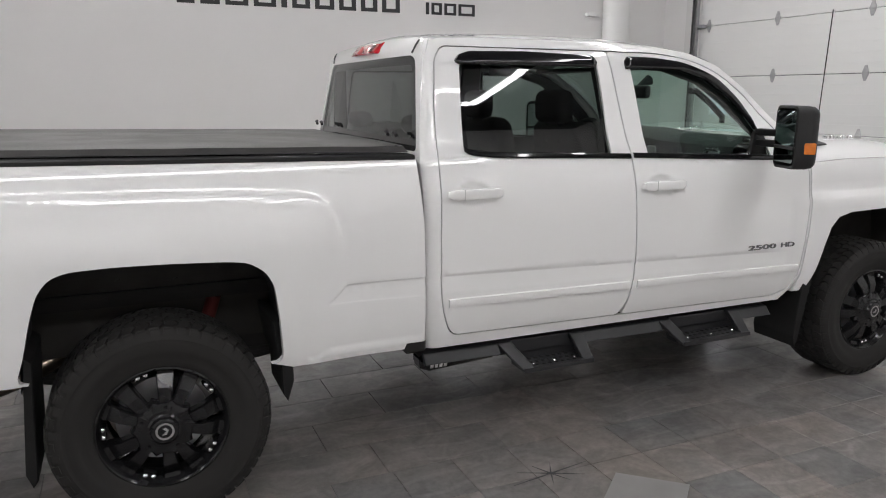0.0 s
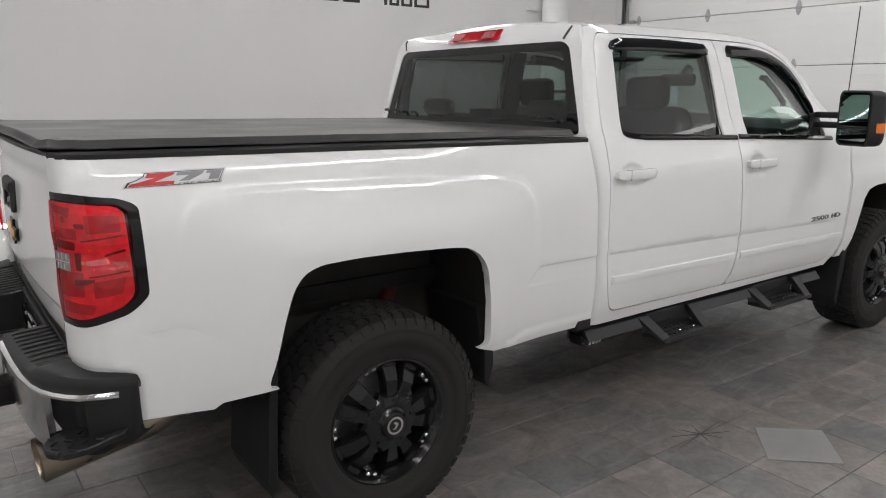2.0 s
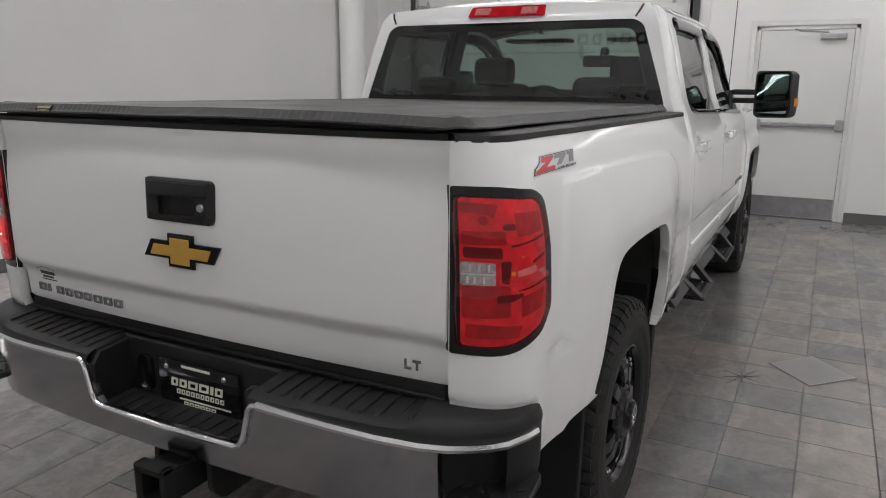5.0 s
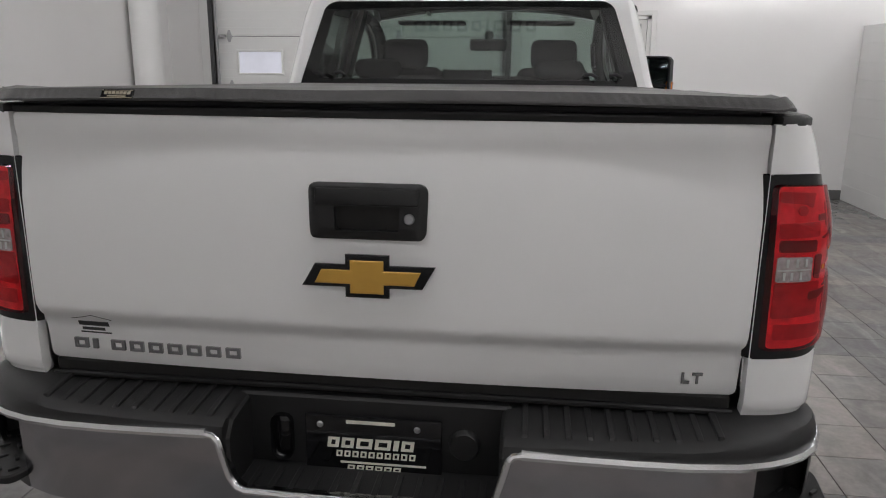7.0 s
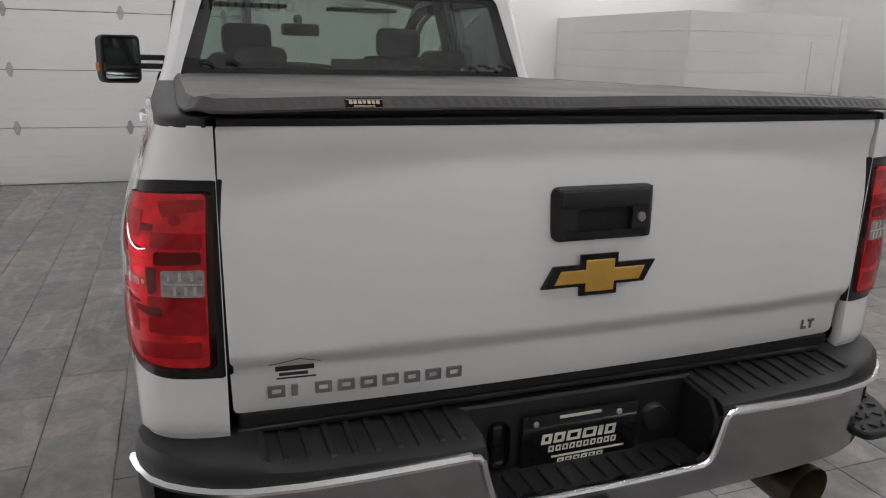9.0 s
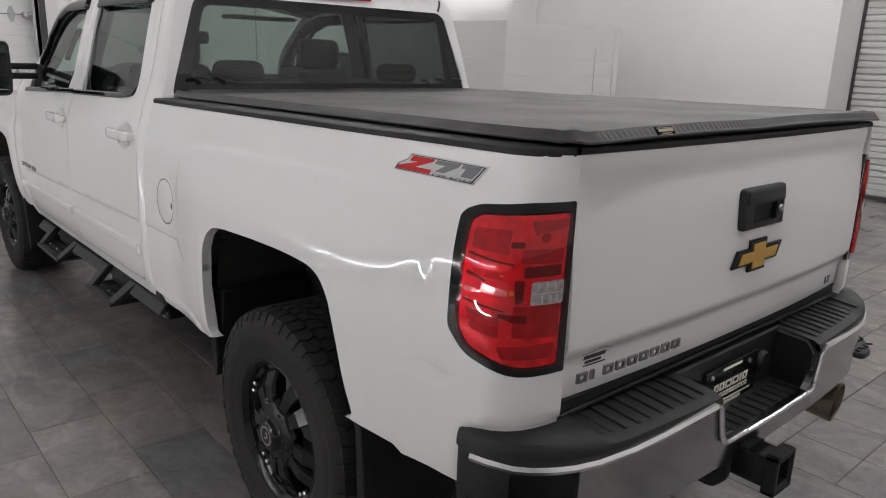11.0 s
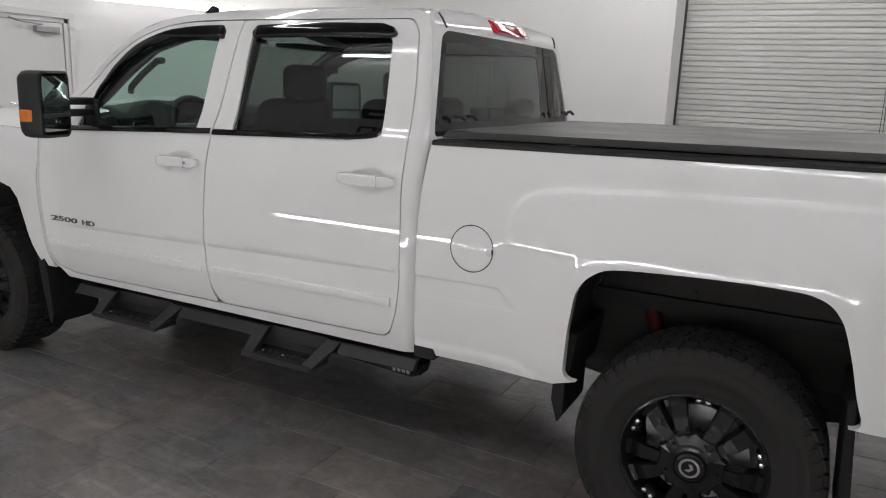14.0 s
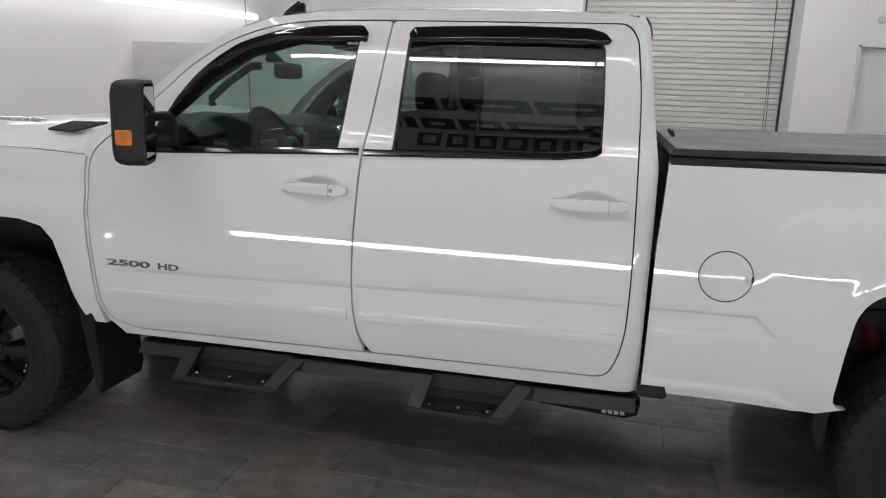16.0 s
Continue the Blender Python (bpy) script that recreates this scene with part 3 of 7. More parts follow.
def roller_shutter():
    y = -8.2
    th = thing("roller_shutter", "closed off-white slatted roller shutter", "shutter", kind="structure")
    z = 0.05
    while z < SZ:
        bm = bmesh.new()
        zz = min(z + 0.076, SZ)
        prism(bm, [(y, z), (y + 0.012, z + 0.012), (y + 0.014, (z + zz) / 2), (y + 0.012, zz - 0.012), (y + 0.002, zz - 0.003), (y - 0.01, zz - 0.003), (y - 0.01, z)], SX0 + 0.03, SX1 - 0.03,
              lambda u, v, d: Vector((d, u, v)))
        part("slat", bm, M_SHUTTER, th)
        z += 0.079
    bm = bmesh.new()
    box(bm, SX0 + 0.03, SX1 - 0.03, y - 0.02, y + 0.03, 0.0, 0.05, 0.006, 1)
    part("bottom_bar", bm, M_DARKSEAL, th, "dark bottom bar")
    for x0, x1 in ((SX0, SX0 + 0.03), (SX1 - 0.03, SX1)):
        bm = bmesh.new()
        box(bm, x0, x1, y - 0.02, y + 0.05, 0, SZ, 0.003, 1)
        part("guide", bm, M_DARKSEAL, th, "dark side guide")
    bm = bmesh.new()
    for dx in (0.0, 0.05):
        tube(bm, [(-0.86 + dx * 0.4, y + 0.1, 3.2), (-0.88 - dx, y + 0.1, 0.9)], 0.004, 6)
    part("chain", bm, M_DARKSEAL, th, "hanging pull chain")
    bm = bmesh.new()
    lathe(bm, [(0, 0.12), (0.06, 0.12), (0.07, 0.1), (0.07, 0.06), (0.06, 0.04), (0, 0.04)], 20, lambda u, v, d: Vector((-0.86 + u, y + d, 3.22 + v)))
    part("chain_wheel", bm, M_WHITEBOX, th, "white round chain wheel", True)
    return th


roller_shutter()
th = thing("door_2", "closed white interior door with dark frame line", "door", kind="structure")
bm = bmesh.new()
box(bm, D2X0 + 0.04, D2X1 - 0.04, YS - 0.12, YS - 0.07, 0.01, D2Z - 0.04, 0.003, 1)
part("leaf", bm, M_DOORSTEEL, th)
bm = bmesh.new()
for x0, x1, z0, z1 in ((D2X0 - 0.003, D2X0 + 0.038, 0, D2Z), (D2X1 - 0.038, D2X1 + 0.003, 0, D2Z), (D2X0, D2X1, D2Z - 0.038, D2Z + 0.003)):
    box(bm, x0, x1, YS - 0.14, YS + 0.012, z0, z1, 0.003, 1)
part("door_frame", bm, M_DOORSTEEL, th)
th = thing("wall_sensor", "small round white wall sensor", "sensor")
bm = bmesh.new()
lathe(bm, [(0, 0.03), (0.04, 0.028), (0.05, 0.01), (0.05, 0.0)], 20, lambda u, v, d: Vector((-2.05 + u, YS + 0.001 + d, 2.7 + v)))
part("cover", bm, M_WHITEBOX, th, "", True)


# wall lettering as plain open frames, one for each letter
def open_frame(bm, u0, u1, z0, z1, stroke, lean, a, b, place):
    """A plain upright or leaning frame of bars."""
    sk = lambda pts: [(u + lean * (v - z0), v) for u, v in pts]
    if u1 - u0 < 2.6 * stroke:
        prism(bm, sk([(u0, z0), (u1, z0), (u1, z1), (u0, z1)]), a, b, place)
        return
    t = stroke * 0.8
    prism(bm, sk([(u0, z0), (u0 + stroke, z0), (u0 + stroke, z1), (u0, z1)]), a, b, place)
    prism(bm, sk([(u1 - stroke, z0), (u1, z0), (u1, z1), (u1 - stroke, z1)]), a, b, place)
    prism(bm, sk([(u0 + stroke, z0), (u1 - stroke, z0), (u1 - stroke, z0 + t), (u0 + stroke, z0 + t)]), a, b, place)
    prism(bm, sk([(u0 + stroke, z1 - t), (u1 - stroke, z1 - t), (u1 - stroke, z1), (u0 + stroke, z1)]), a, b, place)


def lettering(name, label, widths, u0, z0, height, gap, place, stroke, lean=0.0, thick=0.006, mat=None, group=""):
    th = thing(name, label, "lettering", group)
    u = u0
    for w in widths:
        bm = bmesh.new()
        open_frame(bm, u, u + w, z0, z0 + height, stroke, lean, 0.001, thick, place)
        part("letter_bar", bm, mat or M_BLACKINK, th)
        u += w + gap
    return th


NORTH = lambda u, v, d: Vector((u, YN - d, v))
lettering("wall_lettering", "row of large black lettering bars on white wall", [0.17, 0.19, 0.23, 0.23, 0.06, 0.19, 0.21, 0.19, 0.19, 0.21], 0.55, 2.535, 0.205, 0.055, NORTH, 0.05)
lettering("wall_lettering", "row of small black lettering bars on white wall", [0.04, 0.13, 0.15, 0.21], 3.23, 2.535, 0.13, 0.03, NORTH, 0.035)
lettering("wall_lettering", "row of heavy black lettering bars on white wall", [0.50, 0.52, 0.62, 0.62, 0.13, 0.50], 0.14, 3.17, 0.24, 0.05, NORTH, 0.12, 0.35)
lettering("wall_lettering", "row of wide black lettering bars on white wall", [0.46, 0.38, 0.30, 0.38, 0.60, 0.38, 0.30, 0.10, 0.36, 0.36], -0.22, 2.82, 0.19, 0.05, NORTH, 0.085, 0.35)
WEST = lambda u, v, d: Vector((XW + d, u, v))
lettering("wall_lettering", "row of large black lettering bars on white wall", [0.19, 0.23, 0.23, 0.06, 0.19, 0.21, 0.19, 0.19, 0.21], -0.65, 3.92, 0.17, 0.09, WEST, 0.05)
lettering("wall_lettering", "row of small black lettering bars on white wall", [0.05, 0.13, 0.15, 0.20], 1.98, 3.92, 0.10, 0.04, WEST, 0.032)

# ---- the pickup truck: rear axle at x = 0, front axle at x = 3.904, facing +x ----
truck = thing("pickup_truck", "white crew-cab pickup truck with black wheels and bed cover", "pickup truck")
WB = 3.904

body_w = curve1([0.50, 0.57, 0.63, 0.70, 0.78, 0.90, 1.02, 1.13, 1.20, 1.25, 1.30, 1.35, 1.40, 1.44, 1.60, 1.72, 1.80, 1.85, 1.885, 1.91],
                [0.905, 0.925, 0.946, 0.958, 0.9635, 0.966, 0.9635, 0.9605, 0.956, 0.948, 0.934, 0.919, 0.901, 0.884, 0.843, 0.812, 0.785, 0.758, 0.715, 0.65])
bed_w = curve1([0.50, 0.57, 0.63, 0.70, 0.80, 0.90, 1.02, 1.10, 1.17, 1.22, 1.27, 1.33, 1.38, 1.43],
               [0.91, 0.93, 0.948, 0.957, 0.9635, 0.966, 0.9635, 0.9612, 0.957, 0.950, 0.939, 0.923, 0.907, 0.884])


# the pressed band along the lower doors: its upper and lower edge
band_top = lambda x: 0.881 - (x - 1.25) * 0.029
band_low = lambda x: 0.805 - (x - 1.25) * 0.025
BAND_ROWS = [lambda x, d=d: band_top(x) + d for d in (-0.007, -0.002, 0.003)] + [lambda x, d=d: band_low(x) + d for d in (-0.004, 0.001, 0.006)]


def facet(x, z, quad, depth):
    """A pressed facet that leans back towards its upper edge, inside a convex outline given clockwise or not."""
    d = 1e9
    k = len(quad)
    area = sum(quad[i][0] * quad[(i + 1) % k][1] - quad[(i + 1) % k][0] * quad[i][1] for i in range(k))
    for i in range(k):
        (xa, za), (xb, zb) = quad[i], quad[(i + 1) % k]
        ln = math.hypot(xb - xa, zb - za)
        e = ((xb - xa) * (z - za) - (zb - za) * (x - xa)) / ln * (1 if area > 0 else -1)
        d = min(d, e)
    if d < -0.004:
        return 0.0
    z0, z1 = min(p[1] for p in quad), max(p[1] for p in quad)
    return -depth * (0.15 + 0.85 * min(1, max(0, (z - z0) / (z1 - z0)))) * step01(-0.004, 0.004, d)


def flare(x, z, cx, half, fade, za, zb):
    d = abs(x - cx)
    out = 1 - step01(half, half + fade, d + 0.15 * max(0, z - 1.05))
    up = 1 - step01(za, zb, z)
    return 0.031 * out * up


def cab_half(x, z):
    w = body_w(z)
    if x < 3.26 and 0.7 < z < 0.9:
        t = (z - band_low(x)) / (band_top(x) - band_low(x))
        w -= 0.0055 * max(0, min(1, t)) * (1 - step01(-0.002, 0.003, z - band_top(x))) * (1 - step01(2.95, 3.25, x))
    # the rear corner of the cab is rounded
    t = (cab_rear(z) + 0.066 - x) / 0.068
    if t > 0:
        w -= 0.055 * (1 - math.sqrt(1 - min(t, 0.97) ** 2))
    # nose narrows
    if x > 4.2:
        w -= 0.30 * ((x - 4.2) / 0.9) ** 2
    if x > 2.45 and z > 1.35:
        w -= 0.10 * ((x - 2.45) / 0.9) ** 2 * step01(1.35, 1.6, z)
    for hx, hz in ((1.305, 1.233), (2.315, 1.223)):
        r = ((x - hx) / 0.082) ** 2 + ((z - hz + 0.004) / 0.050) ** 2
        if r < 1:
            w -= 0.026 * (1 - r) ** 0.75
    return w + flare(x, z, WB, 0.46, 0.30, 1.062, 1.16) * (1 if x > 3.2 else 0)


def cab_rear(z):
    """Where the cab ends towards the bed."""
    return 1.086 + max(0, z - 1.36) * 0.15


def glass_half(x, z):
    """The side glass leans in and bows a little outwards."""
    w = 0.8955 - 0.198 * (z - 1.39) - 0.165 * (z - 1.39) ** 2
    return w - (0.10 * ((x - 2.45) / 0.9) ** 2 * step01(1.35, 1.6, z) if x > 2.45 else 0)


XC = -0.80   # start of the rear corner


ARCH_R = [(0.462, 0.600), (0.45, 0.79), (0.432, 0.93), (0.40, 0.985), (0.34, 1.025), (0.26, 1.035), (0.05, 1.046), (-0.13, 1.05), (-0.27, 1.045), (-0.33, 1.025), (-0.37, 0.975), (-0.402, 0.88), (-0.436, 0.74), (-0.468, 0.652)]
# pressed forms of the bed side
SWAGE = [(-0.715, 1.15), (-0.69, 1.235), (-0.655, 1.285), (-0.60, 1.304), (-0.43, 1.311), (-0.18, 1.306), (0.20, 1.297), (0.50, 1.282), (0.60, 1.266), (0.66, 1.236), (0.695, 1.19), (0.715, 1.12)]
swage_z = curve1([p[0] for p in SWAGE], [p[1] for p in SWAGE])
BAND_END = [(1.12, 0.885), (0.728, 0.890), (0.652, 0.819), (1.12, 0.806)]
REAR_FACET = [(-0.590, 0.855), (-0.712, 0.914), (-0.812, 0.906), (-0.788, 0.866)]
SILL_LINE = [(1.09, 0.612), (0.66, 0.620), (0.575, 0.588)]
CUT_EDGE = [(-0.845, 0.60), (-0.850, 0.735), (-0.868, 0.779), (-0.92, 0.792), (-1.07, 0.797)]


def off_line(line, x, z):
    """Distance of a point from a polyline."""
    best = 1e9
    for (xa, za), (xb, zb) in zip(line, line[1:]):
        ux, uz = xb - xa, zb - za
        t = min(1, max(0, ((x - xa) * ux + (z - za) * uz) / (ux * ux + uz * uz)))
        best = min(best, math.hypot(x - xa - t * ux, z - za - t * uz))
    return best


def bed_forms(x, z):
    d = 0.0
    if -0.715 < x < 0.715 and z < 1.36:
        m = (swage_z(x + 0.01) - swage_z(x - 0.01)) / 0.02
        e = (swage_z(x) - z) / math.sqrt(1 + m * m)
        d += 0.0055 * step01(-0.004, 0.024, e) * (1 - step01(0.10, 0.45, 1.30 - z))
    if z > 0.6 and -0.50 < x < 0.55 and z < 1.2:
        d += 0.0016 * (1 - step01(0.030, 0.080, off_line(ARCH_R, x, z)))
    d += facet(x, z, BAND_END, 0.0060) + facet(x, z, REAR_FACET, 0.003)
    if x > 0.56 and z < 0.64:
        zl = 0.620 - (x - 0.66) * 0.0185 if x > 0.66 else 0.588 + (x - 0.575) * 0.376
        d += 0.006 * step01(-0.004, 0.004, zl - z)
    if x < -0.80 and z < 0.86:
        d -= 0.009 * (1 - step01(0.022, 0.032, off_line(CUT_EDGE, x, z)))
    return d


FOLDS = [crease(SWAGE, (-0.022, -0.014, -0.006, 0.003)), crease(BAND_END, (-0.005, -0.002, 0.002, 0.005)), crease(REAR_FACET + REAR_FACET[:1], (-0.005, 0.0, 0.005)),
         crease(SILL_LINE, (-0.004, 0.004)), crease(CUT_EDGE, (-0.034, -0.027, -0.020)), crease(ARCH_R, (-0.078, -0.066, -0.054, -0.042))]


def bed_surf(s):
    def f(u, z):
        w = bed_w(z) + flare(u, z, 0.04, 0.40, 0.40, 1.07, 1.29) + bed_forms(u, z)
        if u >= XC:
            tuck = 0.012 * step01(-0.3, -0.8, u) if u < -0.3 else 0
            return Vector((u, s * (w - tuck), z))
        t = (XC - u) / 0.27   # 0..1 round the corner
        a = t * math.radians(80)
        w -= 0.012
        y = w + (0.784 - w) * ((1 - math.cos(a)) / (1 - math.cos(math.radians(80)))) ** 1.5
        x = XC - 0.200 * (math.sin(a) / math.sin(math.radians(80))) ** 0.8
        if z < 0.86:
            x += 0.009 * (1 - step01(0.022, 0.032, off_line(CUT_EDGE, u, z))) * t
        return Vector((x, s * y, z))
    return f


def cab_surf(s):
    return lambda u, z: Vector((u, s * cab_half(u, z), z))


def into(s):
    return lambda q: Vector((1, 0, 0)) if q.x < -0.965 else Vector((0, -s, 0))


BED = [(1.055, 1.385), (1.072, 1.10), (1.077, 0.567), (0.50, 0.572)] + rounded(ARCH_R, 0.05, 4) + [(-0.490, 0.645), (-0.605, 0.638), (-0.632, 0.620), (-0.845, 0.640), (-0.850, 0.735), (-0.855, 0.760), (-0.868, 0.779), (-0.89, 0.788), (-0.92, 0.792), (-1.07, 0.797), (-1.07, 1.416), (-0.85, 1.420)]
DOOR_R = rounded([(1.192, 1.80), (1.167, 1.60), (1.158, 1.36), (1.148, 1.0), (1.150, 0.80), (1.166, 0.70), (1.205, 0.605), (2.10, 0.588), (2.145, 0.66), (2.168, 0.80), (2.168, 1.0), (2.155, 1.2), (2.150, 1.36), (2.11, 1.62), (2.083, 1.845), (1.232, 1.848)],
                 [0.03, 0.05, 0.05, 0.1, 0.05, 0.04, 0.07, 0.02, 0.04, 0.06, 0.1, 0.08, 0.05, 0.1, 0.015, 0.07])
WIN_R = rounded([(1.300, 1.78), (1.288, 1.60), (1.282, 1.420), (1.305, 1.398), (2.042, 1.372), (2.030, 1.58), (2.018, 1.785)], [0.03, 0.05, 0.02, 0.02, 0.012, 0.1, 0.012])
DOOR_F = rounded([(2.090, 1.845), (2.117, 1.62), (2.157, 1.36), (2.162, 1.2), (2.175, 1.0), (2.175, 0.80), (2.152, 0.66), (2.125, 0.588), (3.14, 0.570), (3.235, 0.60), (3.272, 0.68), (3.295, 0.95), (3.305, 1.19), (3.295, 1.30), (3.19, 1.40), (3.06, 1.53), (2.93, 1.645), (2.75, 1.757), (2.58, 1.815), (2.40, 1.84)],
                 [0.015, 0.1, 0.05, 0.08, 0.1, 0.06, 0.04, 0.02, 0.05, 0.04, 0.06, 0.1, 0.08, 0.04, 0.03, 0.05, 0.06, 0.08, 0.08, 0.08])
WIN_F = rounded([(2.205, 1.785), (2.228, 1.58), (2.250, 1.368), (3.045, 1.332), (3.01, 1.44), (2.95, 1.53), (2.85, 1.625), (2.69, 1.722), (2.50, 1.775)], [0.012, 0.1, 0.012, 0.015, 0.06, 0.06, 0.08, 0.08, 0.06])
# the opening of the two doors in the cab side
OPENING = rounded([(1.187, 1.80), (1.162, 1.60), (1.153, 1.36), (1.143, 1.0), (1.145, 0.80), (1.161, 0.70), (1.200, 0.600), (2.11, 0.583), (3.14, 0.565), (3.240, 0.595), (3.278, 0.68), (3.301, 0.95), (3.311, 1.19), (3.301, 1.305), (3.195, 1.405), (3.065, 1.535), (2.935, 1.65), (2.755, 1.762), (2.585, 1.820), (2.40, 1.846), (2.08, 1.851), (1.227, 1.853)],
                  [0.03, 0.05, 0.05, 0.1, 0.05, 0.04, 0.07, 0.02, 0.05, 0.04, 0.06, 0.1, 0.08, 0.04, 0.03, 0.05, 0.06, 0.08, 0.08, 0.08, 0.02, 0.07])
RAIL = [(1.19, 1.875), (1.24, 1.888), (1.40, 1.895), (2.20, 1.893), (2.40, 1.878), (2.58, 1.852), (2.76, 1.793), (2.94, 1.682), (3.08, 1.573), (3.22, 1.452), (3.33, 1.345)]
CAB = [(1.086, 0.545), (1.086, 1.10), (1.086, 1.36), (1.104, 1.48), (1.137, 1.70), (1.152, 1.80)] + RAIL + [(3.345, 1.30), (3.316, 1.28), (3.318, 1.19), (3.308, 0.95), (3.285, 0.68), (3.255, 0.60), (3.20, 0.535)]
FENDER = [(3.324, 1.288), (3.326, 1.19), (3.316, 0.95), (3.293, 0.68), (3.275, 0.58), (3.345, 0.585), (3.39, 0.70), (3.43, 0.84), (3.465, 0.935), (3.52, 0.99), (3.62, 1.012), (3.9, 1.018), (4.18, 1.012), (4.28, 0.99), (4.335, 0.935), (4.37, 0.84), (4.41, 0.72), (4.62, 0.70), (4.80, 0.72), (4.80, 1.15), (4.7, 1.21), (4.4, 1.275), (4.0, 1.298), (3.6, 1.300)]

CAB_FOLDS = [crease([(cab_rear(z) + o, z) for z in (0.56, 0.9, 1.36, 1.6, 1.83)], (0.0,), 0.02) for o in (0.004, 0.009, 0.016, 0.025, 0.036, 0.048, 0.060)]
HANDLE_ROWS = [lambda x, d=d: 1.228 + d for d in (-0.044, -0.035, -0.026, 0.026, 0.035, 0.044)]


for s in (-1, 1):
    bm = bmesh.new()
    panel(bm, BED, bed_surf(s), 0.024, (), 0.03, into(s), (), FOLDS)
    link_panel("bed_side", bm, M_PAINT, truck, "glossy white bed side with flared wheel arch")
    bm = bmesh.new()
    panel(bm, CAB, cab_surf(s), 0.03, (OPENING,), 0.03, into(s), (), CAB_FOLDS)
    link_panel("cab_side", bm, M_PAINT, truck)
    bm = bmesh.new()
    panel(bm, FENDER, cab_surf(s), 0.03, (), 0.03, into(s))
    link_panel("front_fender", bm, M_PAINT, truck)
    for nm, outline, win, glass in (("rear_door", DOOR_R, WIN_R, M_PRIVACY), ("front_door", DOOR_F, WIN_F, M_GLASS)):
        bm = bmesh.new()
        panel(bm, outline, cab_surf(s), 0.022, (win,), 0.025, into(s), BAND_ROWS + HANDLE_ROWS)
        door = link_panel(nm, bm, M_PAINT, truck, "white door with body-coloured handle")
        # glass set a little in
        bm = bmesh.new()
        panel(bm, win, lambda u, z, s=s: Vector((u, s * (glass_half(u, z) - 0.014), z)), 0.05, (), 0, into(s))
        link_panel("window_glass", bm, glass, door, "tinted privacy glass" if glass is M_PRIVACY else "clear green-tinted glass")
        # black belt strip and frame round the glass
        bm = bmesh.new()
        xa, xb = min(p[0] for p in win), max(p[0] for p in win)
        zf = (lambda x: 1.398 + (1.372 - 1.398) * (x - 1.33) / (2.045 - 1.33)) if glass is M_PRIVACY else (lambda x: 1.368 + (1.332 - 1.368) * (x - 2.25) / 0.795)
        x0 = 1.30 if glass is M_PRIVACY else 2.165
        x1 = 2.145 if glass is M_PRIVACY else 3.10
        xs = [x0 + (x1 - x0) * i / 40 for i in range(41)]
        path = [(x, zf(x)) for x in xs]
        if glass is M_PRIVACY:
            path = [(1.282, 1.426), (1.300, 1.412), (1.340, 1.404), (1.39, 1.399)] + path[6:]
        rows = [[bm.verts.new((x, s * (cab_half(x, z + dz) + dy), z + dz)) for dz, dy in ((-0.020, -0.004), (-0.019, 0.006), (-0.012, 0.010), (0.0, 0.009), (0.005, 0.004), (0.006, -0.016))] for x, z in path]
        for a, b in zip(rows, rows[1:]):
            for k in range(5):
                bm.faces.new((a[k], a[k + 1], b[k + 1], b[k]))
        bm.faces.new(rows[0])
        bm.faces.new(rows[-1])
        link_panel("belt_strip", bm, M_VISOR, door, "gloss black window sill strip")
        # handle
        hx = (1.175, 1.435) if glass is M_PRIVACY else (2.19, 2.44)
        hz = 1.232 if glass is M_PRIVACY else 1.222
        yy = body_w(hz) - 0.003
        bm = bmesh.new()
        n = 14
        ring = []
        for i in range(n + 1):
            t = i / n
            x = hx[0] + (hx[1] - hx[0]) * t
            end = min(1, min(t, 1 - t) / 0.10) ** 0.6
            lift = 0.022 + 0.014 * end
            h = 0.013 + 0.009 * end
            ring.append([bm.verts.new((x, s * (yy + lift + 0.011 * math.copysign(abs(math.cos(a)) ** 0.5, math.cos(a))), hz + h * math.copysign(abs(math.sin(a)) ** 0.6, math.sin(a)))) for a in [2 * math.pi * k / 16 + 0.01 for k in range(16)]])
        for a, b in zip(ring, ring[1:]):
            for k in range(16):
                bm.faces.new((a[k], a[(k + 1) % 16], b[(k + 1) % 16], b[k]))
        bm.faces.new(ring[0])
        bm.faces.new(ring[-1][::-1])
        for x in (hx[0] + 0.012, hx[1] - 0.03):
            box(bm, x, x + 0.035, min(s * (yy - 0.002), s * (yy + 0.026)), max(s * (yy - 0.002), s * (yy + 0.026)), hz - 0.015, hz + 0.015, 0.004, 1)
        dh = part("door_handle", bm, M_PAINT, door, "white pull handle", True)
        bm = bmesh.new()
        sx = hx[0] + 0.26 * (hx[1] - hx[0])
        box(bm, sx - 0.001, sx + 0.001, min(s * (yy + 0.02), s * (yy + 0.0475)), max(s * (yy + 0.02), s * (yy + 0.0475)), hz - 0.0225, hz + 0.0225)
        part("handle_seam", bm, M_SEAM, dh, "thin seam")
        # body side moulding
        bm = bmesh.new()
        mx = (1.183, 2.14) if glass is M_PRIVACY else (2.19, 3.262)
        mz = lambda x: 0.757 - (x - 1.17) * 0.0165
        n = 30
        ring = []
        for i in range(n + 1):
            x = mx[0] + (mx[1] - mx[0]) * i / n
            ring.append([bm.verts.new((x, s * (cab_half(x, mz(x) + dz) + dy), mz(x) + dz)) for dz, dy in ((-0.022, -0.002), (-0.018, 0.009), (0.0, 0.012), (0.017, 0.009), (0.022, -0.002))])
        for a, b in zip(ring, ring[1:]):
            for k in range(4):
                bm.faces.new((a[k], a[k + 1], b[k + 1], b[k]))
        bm.faces.new(ring[0])
        bm.faces.new(ring[-1])
        part("side_moulding", bm, M_PAINT, door, "", True)
        # inner trim panel
        bm = bmesh.new()
